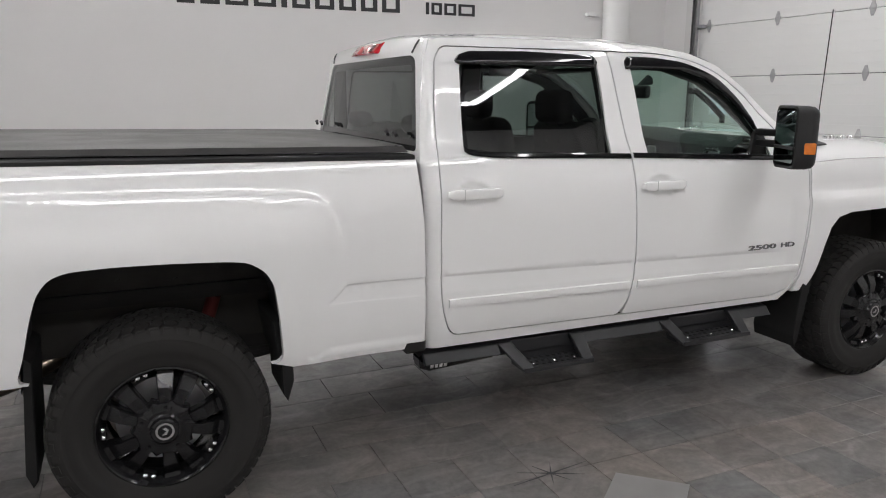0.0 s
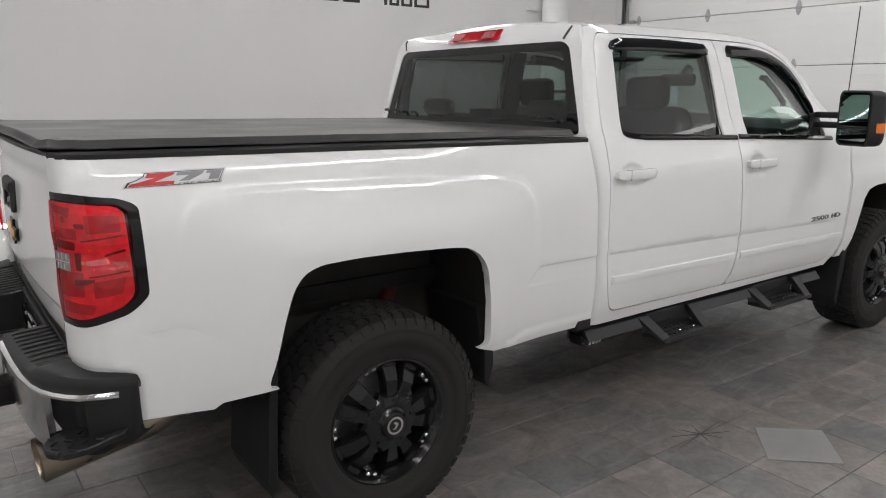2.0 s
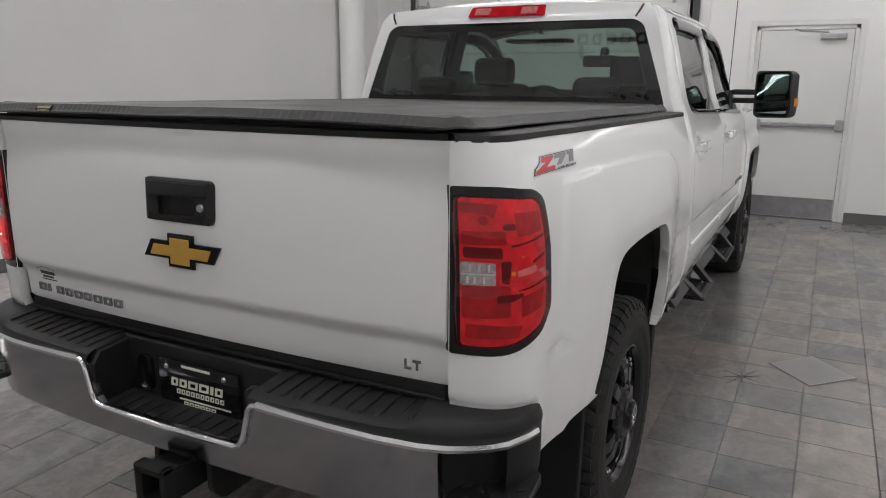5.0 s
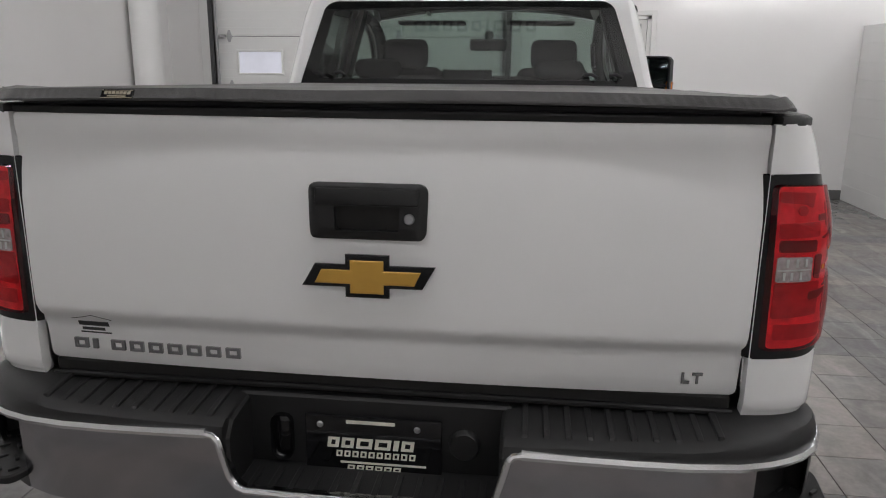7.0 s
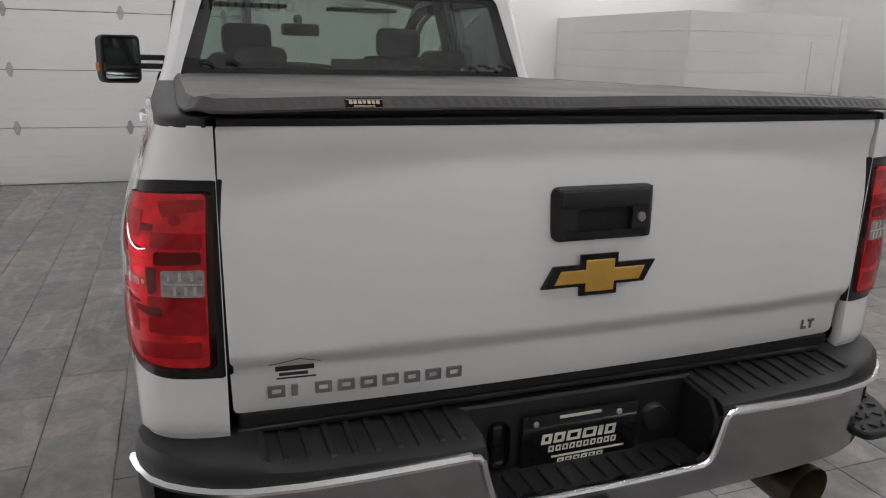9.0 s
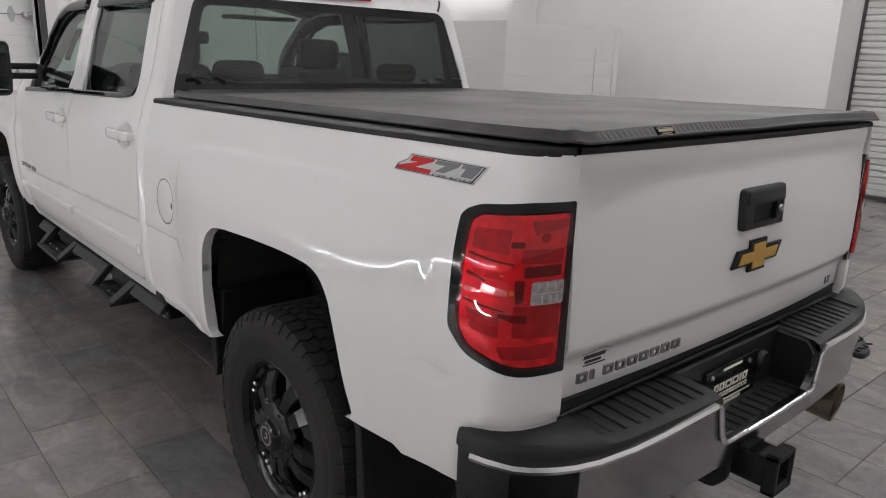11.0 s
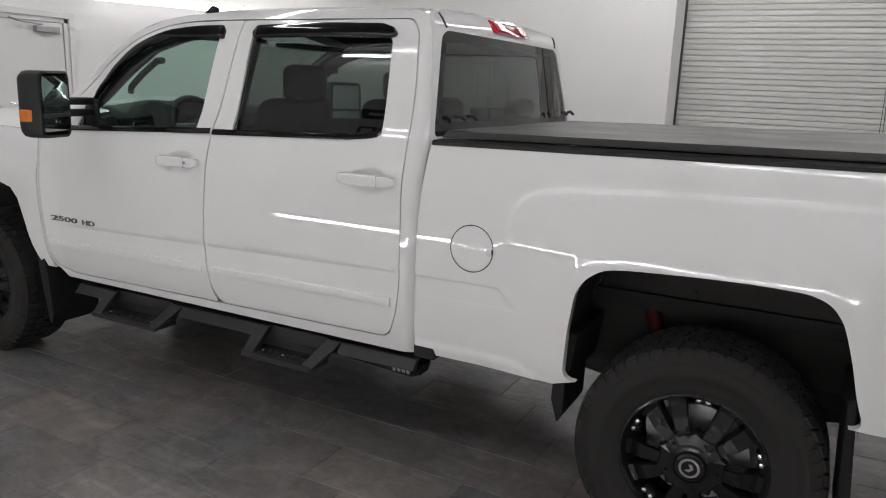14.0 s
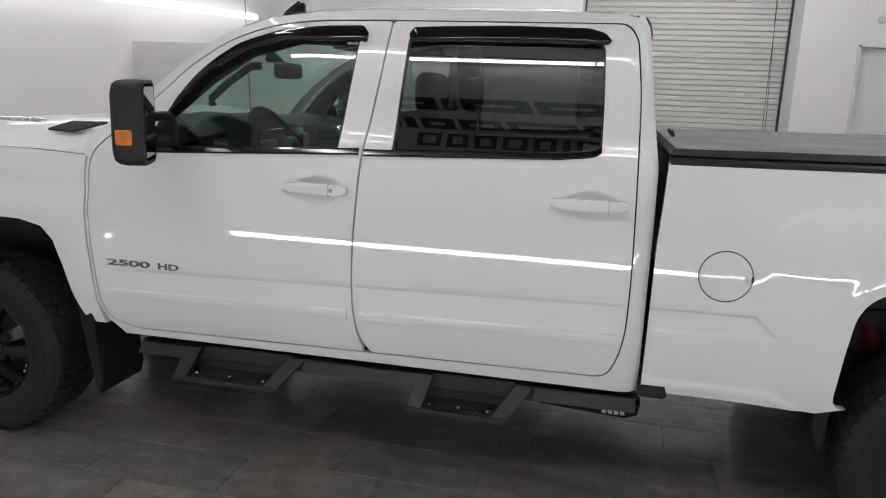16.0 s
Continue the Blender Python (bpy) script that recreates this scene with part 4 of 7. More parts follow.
        panel(bm, rounded([(min(p[0] for p in outline) - 0.01, 0.60), (max(p[0] for p in outline) + 0.01, 0.60), (max(p[0] for p in outline) + 0.01, 1.33), (min(p[0] for p in outline) - 0.01, 1.36)], 0.02),
              lambda u, z, s=s: Vector((u, s * (cab_half(u, z) - 0.065), z)), 0.08, (), 0)
        link_panel("inner_trim", bm, M_TRIM, door, "dark inner door trim")
        # window frame seal seen inside the opening
        bm = bmesh.new()
        wv = [(sum(p[0] for p in win) / len(win), sum(p[1] for p in win) / len(win))]
        cx, cz = wv[0]
        inner = [(p[0] + (cx - p[0]) * 0.022, p[1] + (cz - p[1]) * 0.03) for p in win]
        outer = [(p[0] - (cx - p[0]) * 0.012, p[1] - (cz - p[1]) * 0.03) for p in win]
        panel(bm, outer, lambda u, z, s=s: Vector((u, s * (cab_half(u, z) - 0.010), z)), 0.04, (inner,), 0)
        link_panel("window_seal", bm, M_DARKSEAL, door, "black rubber window seal")
        # rain visor over the window
        bm = bmesh.new()
        if glass is M_PRIVACY:
            low = [(1.280, 1.790), (1.288, 1.776), (1.31, 1.773), (1.60, 1.776), (1.985, 1.770), (2.003, 1.768)]
            top = [(2.018, 1.800), (2.0, 1.825), (1.65, 1.836), (1.36, 1.832), (1.305, 1.816)]
        else:
            low = [(2.178, 1.762), (2.20, 1.768), (2.50, 1.765), (2.66, 1.722), (2.82, 1.630), (2.935, 1.525), (2.98, 1.465)]
            top = [(2.995, 1.475), (2.95, 1.55), (2.85, 1.655), (2.70, 1.752), (2.52, 1.806), (2.35, 1.823), (2.20, 1.826), (2.176, 1.80)]
        outline2 = rounded(dense(low + top, 0.03), 0.008, 3)
        zlow, ztop = curve1(*zip(*sorted(low))), curve1(*zip(*sorted(top)))

        def visor(u, z, s=s, zlow=zlow, ztop=ztop, ends=(min(p[0] for p in low), max(p[0] for p in low))):
            k = (z - zlow(u)) / max(0.012, ztop(u) - zlow(u))
            k = max(0.0, min(1.0, k))
            crown = min(1.0, (1 - k) / 0.30) * min(1.0, 0.35 + k / 0.22) * min(1.0, max(0.0, u - ends[0]) / 0.02 + 0.2, max(0.0, ends[1] - u) / 0.02 + 0.2)
            return Vector((u, s * (cab_half(u, z) + 0.006 + 0.015 * math.sin(crown * math.pi / 2)), z))
        panel(bm, outline2, visor, 0.009, (), 0.02, into(s))
        link_panel("rain_visor", bm, M_VISOR, door, "gloss black rain visor")

# small key cylinder on the driver's door handle
bm = bmesh.new()
lathe(bm, [(0, 0.004), (0.008, 0.004), (0.009, 0.0)], 12, lambda u, v, d: Vector((2.245 + u, cab_half(2.245, 1.21) + 0.048 + d, 1.222 + v)))
part("key_cylinder", bm, M_STEEL, truck, "steel key cylinder")


# roof, windscreen, hood
def loft(bm, xs, edge, crown, n=24, power=2.2):
    rows = []
    for x in xs:
        y0, z0 = edge(x)
        zc = crown(x)
        row = []
        for k in range(n + 1):
            t = -1 + 2 * k / n
            row.append(bm.verts.new((x, y0 * t, z0 + (zc - z0) * (1 - abs(t) ** power))))
        rows.append(row)
    for a, b in zip(rows, rows[1:]):
        for k in range(n):
            bm.faces.new((a[k], a[k + 1], b[k + 1], b[k]))
    return rows


rail_z = curve1([p[0] for p in RAIL], [p[1] for p in RAIL])
rail_edge = lambda x: (cab_half(x, rail_z(x)) + 0.0005, rail_z(x))
roof_c = curve1([1.19, 1.24, 1.40, 1.8, 2.2, 2.42, 2.58, 2.76, 2.94, 3.08, 3.22, 3.36], [1.905, 1.928, 1.945, 1.958, 1.956, 1.946, 1.922, 1.862, 1.758, 1.65, 1.54, 1.43])
bm = bmesh.new()
loft(bm, [1.19, 1.20, 1.22, 1.25, 1.30, 1.36, 1.44] + [1.5 + 0.08 * i for i in range(12)] + [2.46, 2.52, 2.60, 2.66, 2.72], rail_edge, roof_c)
part("roof", bm, M_PAINT, truck, "white cab roof", True)
bm = bmesh.new()
loft(bm, [2.72 + 0.064 * i for i in range(10)] + [3.36], lambda x: (rail_edge(x)[0] - 0.02, rail_edge(x)[1]), roof_c)
bmesh.ops.recalc_face_normals(bm, faces=bm.faces)
part("windscreen", bm, M_GLASS, truck, "clear green-tinted windscreen", True)
hood_e = curve1([3.33, 3.6, 4.0, 4.4, 4.7, 4.85], [1.288, 1.300, 1.298, 1.275, 1.21, 1.10])
hood_c = curve1([3.33, 3.6, 4.0, 4.4, 4.7, 4.85], [1.405, 1.412, 1.405, 1.375, 1.31, 1.2])
bm = bmesh.new()
loft(bm, [3.325 + 0.06 * i for i in range(25)] + [4.83], lambda x: (cab_half(x, hood_e(x)) - 0.004, hood_e(x) + 0.002), hood_c, 24, 3.0)
part("hood", bm, M_PAINT, truck, "white hood with raised centre", True)
bm = bmesh.new()
loft(bm, [3.24 + 0.03 * i for i in range(5)], lambda x: (0.83, 1.325), lambda x: 1.385, 12, 3)
part("cowl", bm, M_PLASTIC, truck, "black cowl panel", True)
# hood louvre badges and scoops
for s in (-1, 1):
    bm = bmesh.new()
    prism(bm, rounded([(3.42, 0.0), (3.60, 0.004), (3.66, 0.04), (3.52, 0.045)], 0.008), 0, 0.010, lambda u, v, d: Vector((u, s * (0.66 + v * 2.4), 1.398 + d - v * 0.9)), 0.003, 1)
    part("hood_scoop", bm, M_PLASTIC, truck, "black hood scoop insert")
    bm = bmesh.new()
    for i in range(8):
        u = 3.78 + 0.03 * i
        box(bm, u, u + 0.022, min(s * 0.62, s * 0.655), max(s * 0.62, s * 0.655), 1.385, 1.405, 0.003, 1)
    part("hood_badge", bm, M_SILVER, truck, "silver badge bars")
# plain nose and front bumper close the front
bm = bmesh.new()
prism(bm, rounded([(-0.80, 0.55), (0.80, 0.55), (0.84, 0.72), (0.83, 1.12), (0.74, 1.2), (-0.74, 1.2), (-0.83, 1.12), (-0.84, 0.72)], 0.05), 0, 0.06, YZ(4.78), 0.02)
part("nose", bm, M_PLASTIC, truck, "black front grille panel")
bm = bmesh.new()
box(bm, 4.72, 4.98, -0.92, 0.92, 0.52, 0.76, 0.05, 3)
part("front_bumper", bm, M_CHROME, truck, "chrome front bumper", True)
bm = bmesh.new()
tube(bm, [(3.50, -0.80, 1.31), (3.50, -0.80, 1.34)], 0.012, 10)
tube(bm, [(3.50, -0.80, 1.33), (3.53, -0.805, 2.10)], 0.0028, 6)
part("antenna", bm, M_GLOSSBLACK, truck, "thin black whip antenna")
bm = bmesh.new()
prism(bm, [(2.745, 1.85), (2.60, 1.87), (2.605, 1.944), (2.628, 1.955), (2.685, 1.915)], -0.016, 0.016, XZ(0.40), 0.006)
part("roof_antenna", bm, M_GLOSSBLACK, truck, "black shark-fin antenna", True)

# cab back with rear glass
back_x = lambda y, z: cab_rear(z) - 0.022 * (1 - (abs(y) / 0.85) ** 2)
BACK = dense([(-0.855, 0.56), (0.855, 0.56), (0.903, 0.70), (0.918, 0.90), (0.914, 1.10), (0.892, 1.30), (0.862, 1.36), (0.834, 1.46), (0.775, 1.70), (0.752, 1.79), (0.735, 1.84), (0.70, 1.885), (0.60, 1.895), (0.3, 1.905), (0, 1.908), (-0.3, 1.905), (-0.60, 1.895), (-0.70, 1.885), (-0.735, 1.84), (-0.752, 1.79), (-0.775, 1.70), (-0.834, 1.46), (-0.862, 1.36), (-0.892, 1.30), (-0.914, 1.10), (-0.918, 0.90), (-0.903, 0.70)], 0.05)
RGLASS = rounded([(-0.815, 1.405), (0.815, 1.405), (0.80, 1.46), (0.685, 1.79), (0.64, 1.815), (-0.64, 1.815), (-0.685, 1.79), (-0.80, 1.46)], [0.03, 0.03, 0.05, 0.03, 0.03, 0.03, 0.03, 0.05])


def back_surf(u, v):
    x = back_x(u, v)
    # roll over into the roof
    if v > 1.83:
        x += 0.034 * ((v - 1.83) / 0.075) ** 2
    return Vector((x, u, v))


bm = bmesh.new()
panel(bm, BACK, back_surf, 0.035, (RGLASS,), 0.02, lambda q: Vector((1, 0, 0)))
link_panel("cab_back", bm, M_PAINT, truck, "white rear cab panel")
bm = bmesh.new()
panel(bm, RGLASS, lambda u, v: back_surf(u, v) + Vector((0.004 - 0.03 * (v - 1.66), 0, 0)), 0.06, (), 0, lambda q: Vector((1, 0, 0)))
rg = link_panel("rear_glass", bm, M_REARGLASS, truck, "dark tinted rear window")
# dark frit border on the glass
bm = bmesh.new()
FR = rounded([(-0.735, 1.455), (0.735, 1.455), (0.64, 1.775), (-0.64, 1.775)], 0.04)
panel(bm, RGLASS, lambda u, v: back_surf(u, v) + Vector((0.009, 0, 0)), 0.06, (FR,), 0)
link_panel("glass_border", bm, M_GLOSSBLACK, rg, "black painted glass border")
for s in (-1, 1):
    bm = bmesh.new()
    tube(bm, [back_surf(s * 0.645, 1.825) + Vector((-0.003, 0, 0)), back_surf(s * 0.665, 1.86) + Vector((-0.003, 0, 0)), back_surf(s * 0.672, 1.880) + Vector((-0.001, 0, 0))], 0.005, 6)
    part("roof_seam", bm, M_DARKSEAL, truck, "dark roof seam strip")
# third brake lamp
bm = bmesh.new()
prism(bm, rounded([(-0.205, 1.842), (0.205, 1.842), (0.20, 1.898), (-0.20, 1.898)], 0.012), -0.03, 0.05, lambda u, v, d: Vector((1.135 + d + (v - 1.84) * 0.9 + 0.03 * (u / 0.2) ** 2 * 0.3, u, v)), 0.006)
lamp = part("brake_lamp", bm, M_RED, truck, "red high-mounted brake lamp with clear ends", True)
for u in (-0.135, 0.115):
    bm = bmesh.new()
    prism(bm, rounded([(u - 0.03, 1.853), (u + 0.05, 1.853), (u + 0.05, 1.888), (u - 0.03, 1.888)], 0.006), -0.033, 0.0, lambda u, v, d: Vector((1.135 + d + (v - 1.84) * 0.9 + 0.0, u, v)))
    part("cargo_lens", bm, M_PINKLENS, lamp, "pale cargo lamp lens")

# tailgate
tg_prof = curve1([0.84, 0.86, 0.90, 0.932, 0.940, 0.974, 0.982, 1.00, 1.10, 1.20, 1.28, 1.32, 1.345, 1.362, 1.378, 1.39, 1.408, 1.42], [0.010, 0.020, 0.022, 0.0235, 0.0255, 0.0485, 0.0510, 0.0517, 0.0505, 0.047, 0.0425, 0.0390, 0.0368, 0.0378, 0.0405, 0.0415, 0.0400, 0.034])


def tail_surf(u, v):
    return Vector((-0.975 - tg_prof(v) + 0.024 * (abs(u) / 0.78) ** 2.4, u, v))


TAIL = rounded([(-0.774, 0.845), (0.774, 0.845), (0.779, 1.0), (0.7815, 1.30), (0.780, 1.345), (0.780, 1.417), (-0.780, 1.417), (-0.780, 1.345), (-0.7815, 1.30), (-0.779, 1.0)], [0.015, 0.015, 0.1, 0.04, 0.03, 0.01, 0.01, 0.03, 0.04, 0.1])
bm = bmesh.new()
panel(bm, TAIL, tail_surf, 0.02, (), 0.03, lambda q: Vector((1, 0, 0)), [lambda x, z=z: z for z in (0.928, 0.933, 0.938, 0.943, 0.950, 0.958, 0.966, 0.972, 0.977, 0.982, 0.988, 1.30, 1.308, 1.316, 1.325, 1.334, 1.342, 1.35, 1.358, 1.366, 1.375)])
tailgate = link_panel("tailgate", bm, M_PAINT, truck, "white tailgate with black handle and gold emblem")
bm = bmesh.new()
box(bm, -0.90, -0.88, -0.80, 0.80, 0.82, 1.42)
part("tailgate_core", bm, M_UNDER, tailgate)


def on_tail(y, z, d):
    q = tail_surf(y, z)
    return Vector((q.x - d, y, z))


# tailgate handle
bm = bmesh.new()
H_OUT = rounded([(-0.121, 1.171), (0.121, 1.171), (0.125, 1.287), (-0.125, 1.287)], 0.022)
H_IN = rounded([(-0.066, 1.190), (0.066, 1.190), (0.068, 1.240), (-0.068, 1.240)], 0.006)
panel(bm, H_OUT, lambda u, v: on_tail(u, v, 0.017 - 0.013 * (max(0, max(abs(u) / 0.124, abs(v - 1.229) / 0.059) - 0.86) / 0.14) ** 2 - 0.004 * step01(0.012, 0.004, abs(v - 1.181)) * (abs(u) < 0.1)), 0.006, (H_IN,), 0.02, lambda q: Vector((1, 0, 0)))
handle = link_panel("tailgate_handle", bm, M_PLASTIC, tailgate, "black plastic tailgate handle bezel")
bm = bmesh.new()
prism(bm, rounded([(-0.108, 1.243), (0.108, 1.243), (0.106, 1.278), (-0.106, 1.278)], 0.006), 0.010, 0.021, lambda u, v, d: on_tail(u, v, d), 0.003)
part("handle_lever", bm, M_PLASTIC, handle, "", True)
bm = bmesh.new()
box(bm, -1.0235, -1.020, -0.07, 0.07, 1.185, 1.245)
part("handle_cavity", bm, M_UNDER, handle, "dark finger recess")
bm = bmesh.new()
lathe(bm, [(0, 0.023), (0.009, 0.023), (0.011, 0.019), (0.011, 0.012)], 20, lambda u, v, d: on_tail(-0.088 + u, 1.218 + v, d))
part("lock_cylinder", bm, M_STEEL, handle, "steel lock cylinder", True)

# cross-shaped gold emblem with black edge
CROSS = [(0.141, 1.069), (0.113, 1.117), (0.048, 1.117), (0.048, 1.139), (-0.045, 1.139), (-0.045, 1.117), (-0.141, 1.117), (-0.114, 1.069), (-0.045, 1.069), (-0.045, 1.047), (0.048, 1.047), (0.048, 1.069)]
bm = bmesh.new()
prism(bm, CROSS, 0.0, 0.010, on_tail, 0.002, 1)
emblem = part("emblem", bm, M_GLOSSBLACK, tailgate, "gold cross-shaped emblem with black border")
bm = bmesh.new()
prism(bm, [(0.113, 1.077), (0.098, 1.107), (0.037, 1.107), (0.037, 1.128), (-0.034, 1.128), (-0.034, 1.107), (-0.112, 1.107), (-0.098, 1.077), (-0.034, 1.077), (-0.034, 1.057), (0.037, 1.057), (0.037, 1.077)], 0.0101, 0.0135, on_tail, 0.002, 1)
part("emblem_face", bm, M_GOLD, emblem, "gold emblem face")

# badge letters as plain bars
for i in range(9):
    y = 0.708 - i * 0.0465
    bm = bmesh.new()
    w = 0.012 if i == 1 else 0.034
    open_frame(bm, y - w, y, 0.878, 0.902, 0.0075, 0.0, 0.0, 0.006, on_tail)
    part("badge_bar", bm, M_BADGE, tailgate, "chrome badge bar")
for w0, w1 in ((-0.658, -0.676), (-0.680, -0.702)):
    bm = bmesh.new()
    if w0 > -0.67:
        prism(bm, [(w0, 0.872), (w1, 0.872), (w1, 0.879), (w0 - 0.006, 0.879), (w0 - 0.006, 0.898), (w0, 0.898)], 0, 0.005, on_tail, 0.0015, 1)
    else:
        prism(bm, [(w0, 0.891), (w0, 0.898), (w1, 0.898), (w1, 0.891), (w1 + 0.008, 0.891), (w1 + 0.008, 0.872), (w1 + 0.014, 0.872), (w1 + 0.014, 0.891)], 0, 0.005, on_tail, 0.0015, 1)
    part("badge_letter", bm, M_BADGE, tailgate, "chrome trim badge letter")
# dealer sticker: plain bars and a roofline
bm = bmesh.new()
for y0, y1, z0, z1 in ((0.692, 0.616, 0.933, 0.945), (0.685, 0.628, 0.922, 0.929), (0.69, 0.612, 0.915, 0.9185)):
    prism(bm, [(y0, z0), (y1, z0), (y1, z1), (y0, z1)], 0.0006, 0.0012, on_tail)
for a, b in (((0.705, 0.950), (0.672, 0.957)), ((0.672, 0.957), (0.648, 0.964)), ((0.648, 0.964), (0.604, 0.951))):
    prism(bm, [a, b, (b[0], b[1] + 0.002), (a[0], a[1] + 0.002)], 0.0006, 0.0012, on_tail)
part("sticker", bm, M_BLACKINK, tailgate, "small black dealer sticker bars")


# tail lamps wrap the rear corners
def lamp_surf(s, d):
    f = bed_surf(s)

    def g(u, v):
        p, q = f(u, v), f(u - 0.004, v)
        t = (q - p)
        n = Vector((t.y, -t.x, 0)).normalized() * s
        if n.y * s < 0 and abs(n.x) < 0.5:
            n = -n
        if n.x > 0.2:
            n = -n
        return p + n * d
    return g


LAMP = rounded([(-0.800, 1.285), (-0.795, 1.02), (-0.83, 0.978), (-0.97, 0.942), (-1.068, 0.942), (-1.068, 1.322), (-0.97, 1.322), (-0.835, 1.305)], [0.03, 0.05, 0.04, 0.04, 0.004, 0.004, 0.04, 0.03])
LENS = rounded([(-0.822, 1.270), (-0.817, 1.03), (-0.845, 0.998), (-0.97, 0.962), (-1.054, 0.962), (-1.058, 1.302), (-0.97, 1.300), (-0.845, 1.288)], [0.02, 0.04, 0.03, 0.04, 0.01, 0.01, 0.04, 0.02])
for s in (-1, 1):
    inw = lambda q, s=s: Vector((0.6, -0.8 * s, 0))
    bm = bmesh.new()
    panel(bm, LAMP, lamp_surf(s, 0.0012), 0.02, (), 0.02, inw)
    tl = link_panel("tail_lamp", bm, M_GLOSSBLACK, truck, "tall red tail lamp with black border and clear reverse lens")
    bm = bmesh.new()

    def wavy(u, v, s=s):
        notch = step01(1.112, 1.119, v) * (1 - step01(1.160, 1.176, v)) * step01(-0.985, -0.945, u)
        lobe = 0.5 - 0.5 * math.cos(2 * math.pi * min(1, max(0, (v - 0.962) / 0.17 if v < 1.13 else (v - 1.145) / 0.157)))
        f = lamp_surf(s, 0.0090 + 0.0035 * lobe - 0.0036 * notch)
        return f(u, v)
    panel(bm, LENS, wavy, 0.016, (), 0.012, inw, [lambda x, z=z: z for z in (1.107, 1.111, 1.1145, 1.118, 1.122, 1.157, 1.161, 1.165, 1.169, 1.173, 1.178)])
    lens = link_panel("red_lens", bm, M_REDGLASS, tl, "glossy red lens")
    lens.visible_shadow = False
    bm = bmesh.new()

    def bowl(u, v, s=s):
        saw = (v / 0.026) % 1.0
        d = 0.0020 + 0.0004 * math.sin(v * 95) + 0.0002 * math.sin(u * 120 + v * 30) + 0.0012 * (saw if saw < 0.8 else (1 - saw) * 4)
        return lamp_surf(s, d)(u, v)
    panel(bm, [(u + (-0.94 - u) * 0.03, v + (1.13 - v) * 0.02) for u, v in LENS], bowl, 0.0052, (), 0, inw)
    link_panel("reflector", bm, M_REFLECT, tl, "silver lamp reflector behind the lens")
    over = lambda d, s=s: (lambda u, v: wavy(u, v, s) + (lamp_surf(s, d)(u, v) - lamp_surf(s, 0.0)(u, v)))
    # the shaded cells carry shade inside the lamp as a darker grey
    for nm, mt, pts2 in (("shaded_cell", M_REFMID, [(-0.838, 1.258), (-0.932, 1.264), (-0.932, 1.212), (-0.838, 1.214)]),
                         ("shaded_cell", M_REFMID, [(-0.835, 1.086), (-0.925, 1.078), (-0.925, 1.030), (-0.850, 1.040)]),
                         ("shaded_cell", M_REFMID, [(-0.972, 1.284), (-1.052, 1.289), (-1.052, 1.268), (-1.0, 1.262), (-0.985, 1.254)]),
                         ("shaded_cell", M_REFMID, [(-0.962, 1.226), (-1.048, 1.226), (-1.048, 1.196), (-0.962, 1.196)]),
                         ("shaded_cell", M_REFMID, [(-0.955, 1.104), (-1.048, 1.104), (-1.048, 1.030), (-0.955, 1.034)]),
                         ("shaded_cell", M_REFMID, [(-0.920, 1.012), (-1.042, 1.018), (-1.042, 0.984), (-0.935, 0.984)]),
                         ("dark_slot", M_REFDARK, [(-0.934, 1.240), (-0.966, 1.241), (-0.966, 1.228), (-0.934, 1.227)]),
                         ("dark_slot", M_REFDARK, [(-0.972, 1.190), (-1.046, 1.192), (-1.046, 1.168), (-0.972, 1.166)]),
                         ("dark_slot", M_REFDARK, [(-0.832, 1.166), (-0.885, 1.154), (-0.885, 1.148), (-0.832, 1.158)]),
                         ("dark_slot", M_REFDARK, [(-0.832, 1.206), (-0.95, 1.194), (-0.95, 1.190), (-0.832, 1.201)]),
                         ("dark_slot", M_REFDARK, [(-0.952, 1.160), (-0.975, 1.160), (-0.975, 1.112), (-0.958, 1.108)]),
                         ("dark_slot", M_REFDARK, [(-0.828, 1.104), (-0.935, 1.093), (-0.935, 1.090), (-0.828, 1.099)]),
                         ("dark_slot", M_REFDARK, [(-0.92, 1.086), (-0.985, 1.084), (-0.985, 1.066), (-0.955, 1.068), (-0.92, 1.078)])):
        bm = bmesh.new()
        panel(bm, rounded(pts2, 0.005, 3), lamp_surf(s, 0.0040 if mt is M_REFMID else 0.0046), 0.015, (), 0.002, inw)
        link_panel(nm, bm, mt, tl, "reflector cell with shade in its colour" if mt is M_REFMID else "dark slot")
    # pale patches painted as reflections over the middle bulb bowl, and its bulbs
    for nm, mt, pts2, d in (("bowl_facet", M_GLINT, [(-0.878, 1.146), (-0.938, 1.138), (-0.938, 1.124), (-0.872, 1.128)], 0.0022),
                            ("bowl_facet", M_GLINT, [(-0.832, 1.130), (-0.868, 1.132), (-0.858, 1.124), (-0.832, 1.118)], 0.0022),
                            ("bulb", M_AMBER, [(-0.943, 1.138), (-0.953, 1.138), (-0.953, 1.128), (-0.943, 1.128)], 0.0026),
                            ("bulb", M_AMBER, [(-0.918, 1.172), (-0.928, 1.171), (-0.928, 1.166), (-0.918, 1.167)], 0.0020)):
        bm = bmesh.new()
        panel(bm, rounded(pts2, 0.003, 2), over(d * 0.3), 0.012, (), 0.001, inw)
        link_panel(nm, bm, mt, tl, "pink glint painted on the lens" if nm == "bowl_facet" else "small amber bulb")
    for zc in (1.250, 1.078):
        bm = bmesh.new()
        panel(bm, [(-1.008 + 0.010 * math.cos(a), zc + 0.010 * math.sin(a)) for a in [2 * math.pi * k / 16 for k in range(16)]], lamp_surf(s, 0.0046), 0.015, (), 0.002, inw)
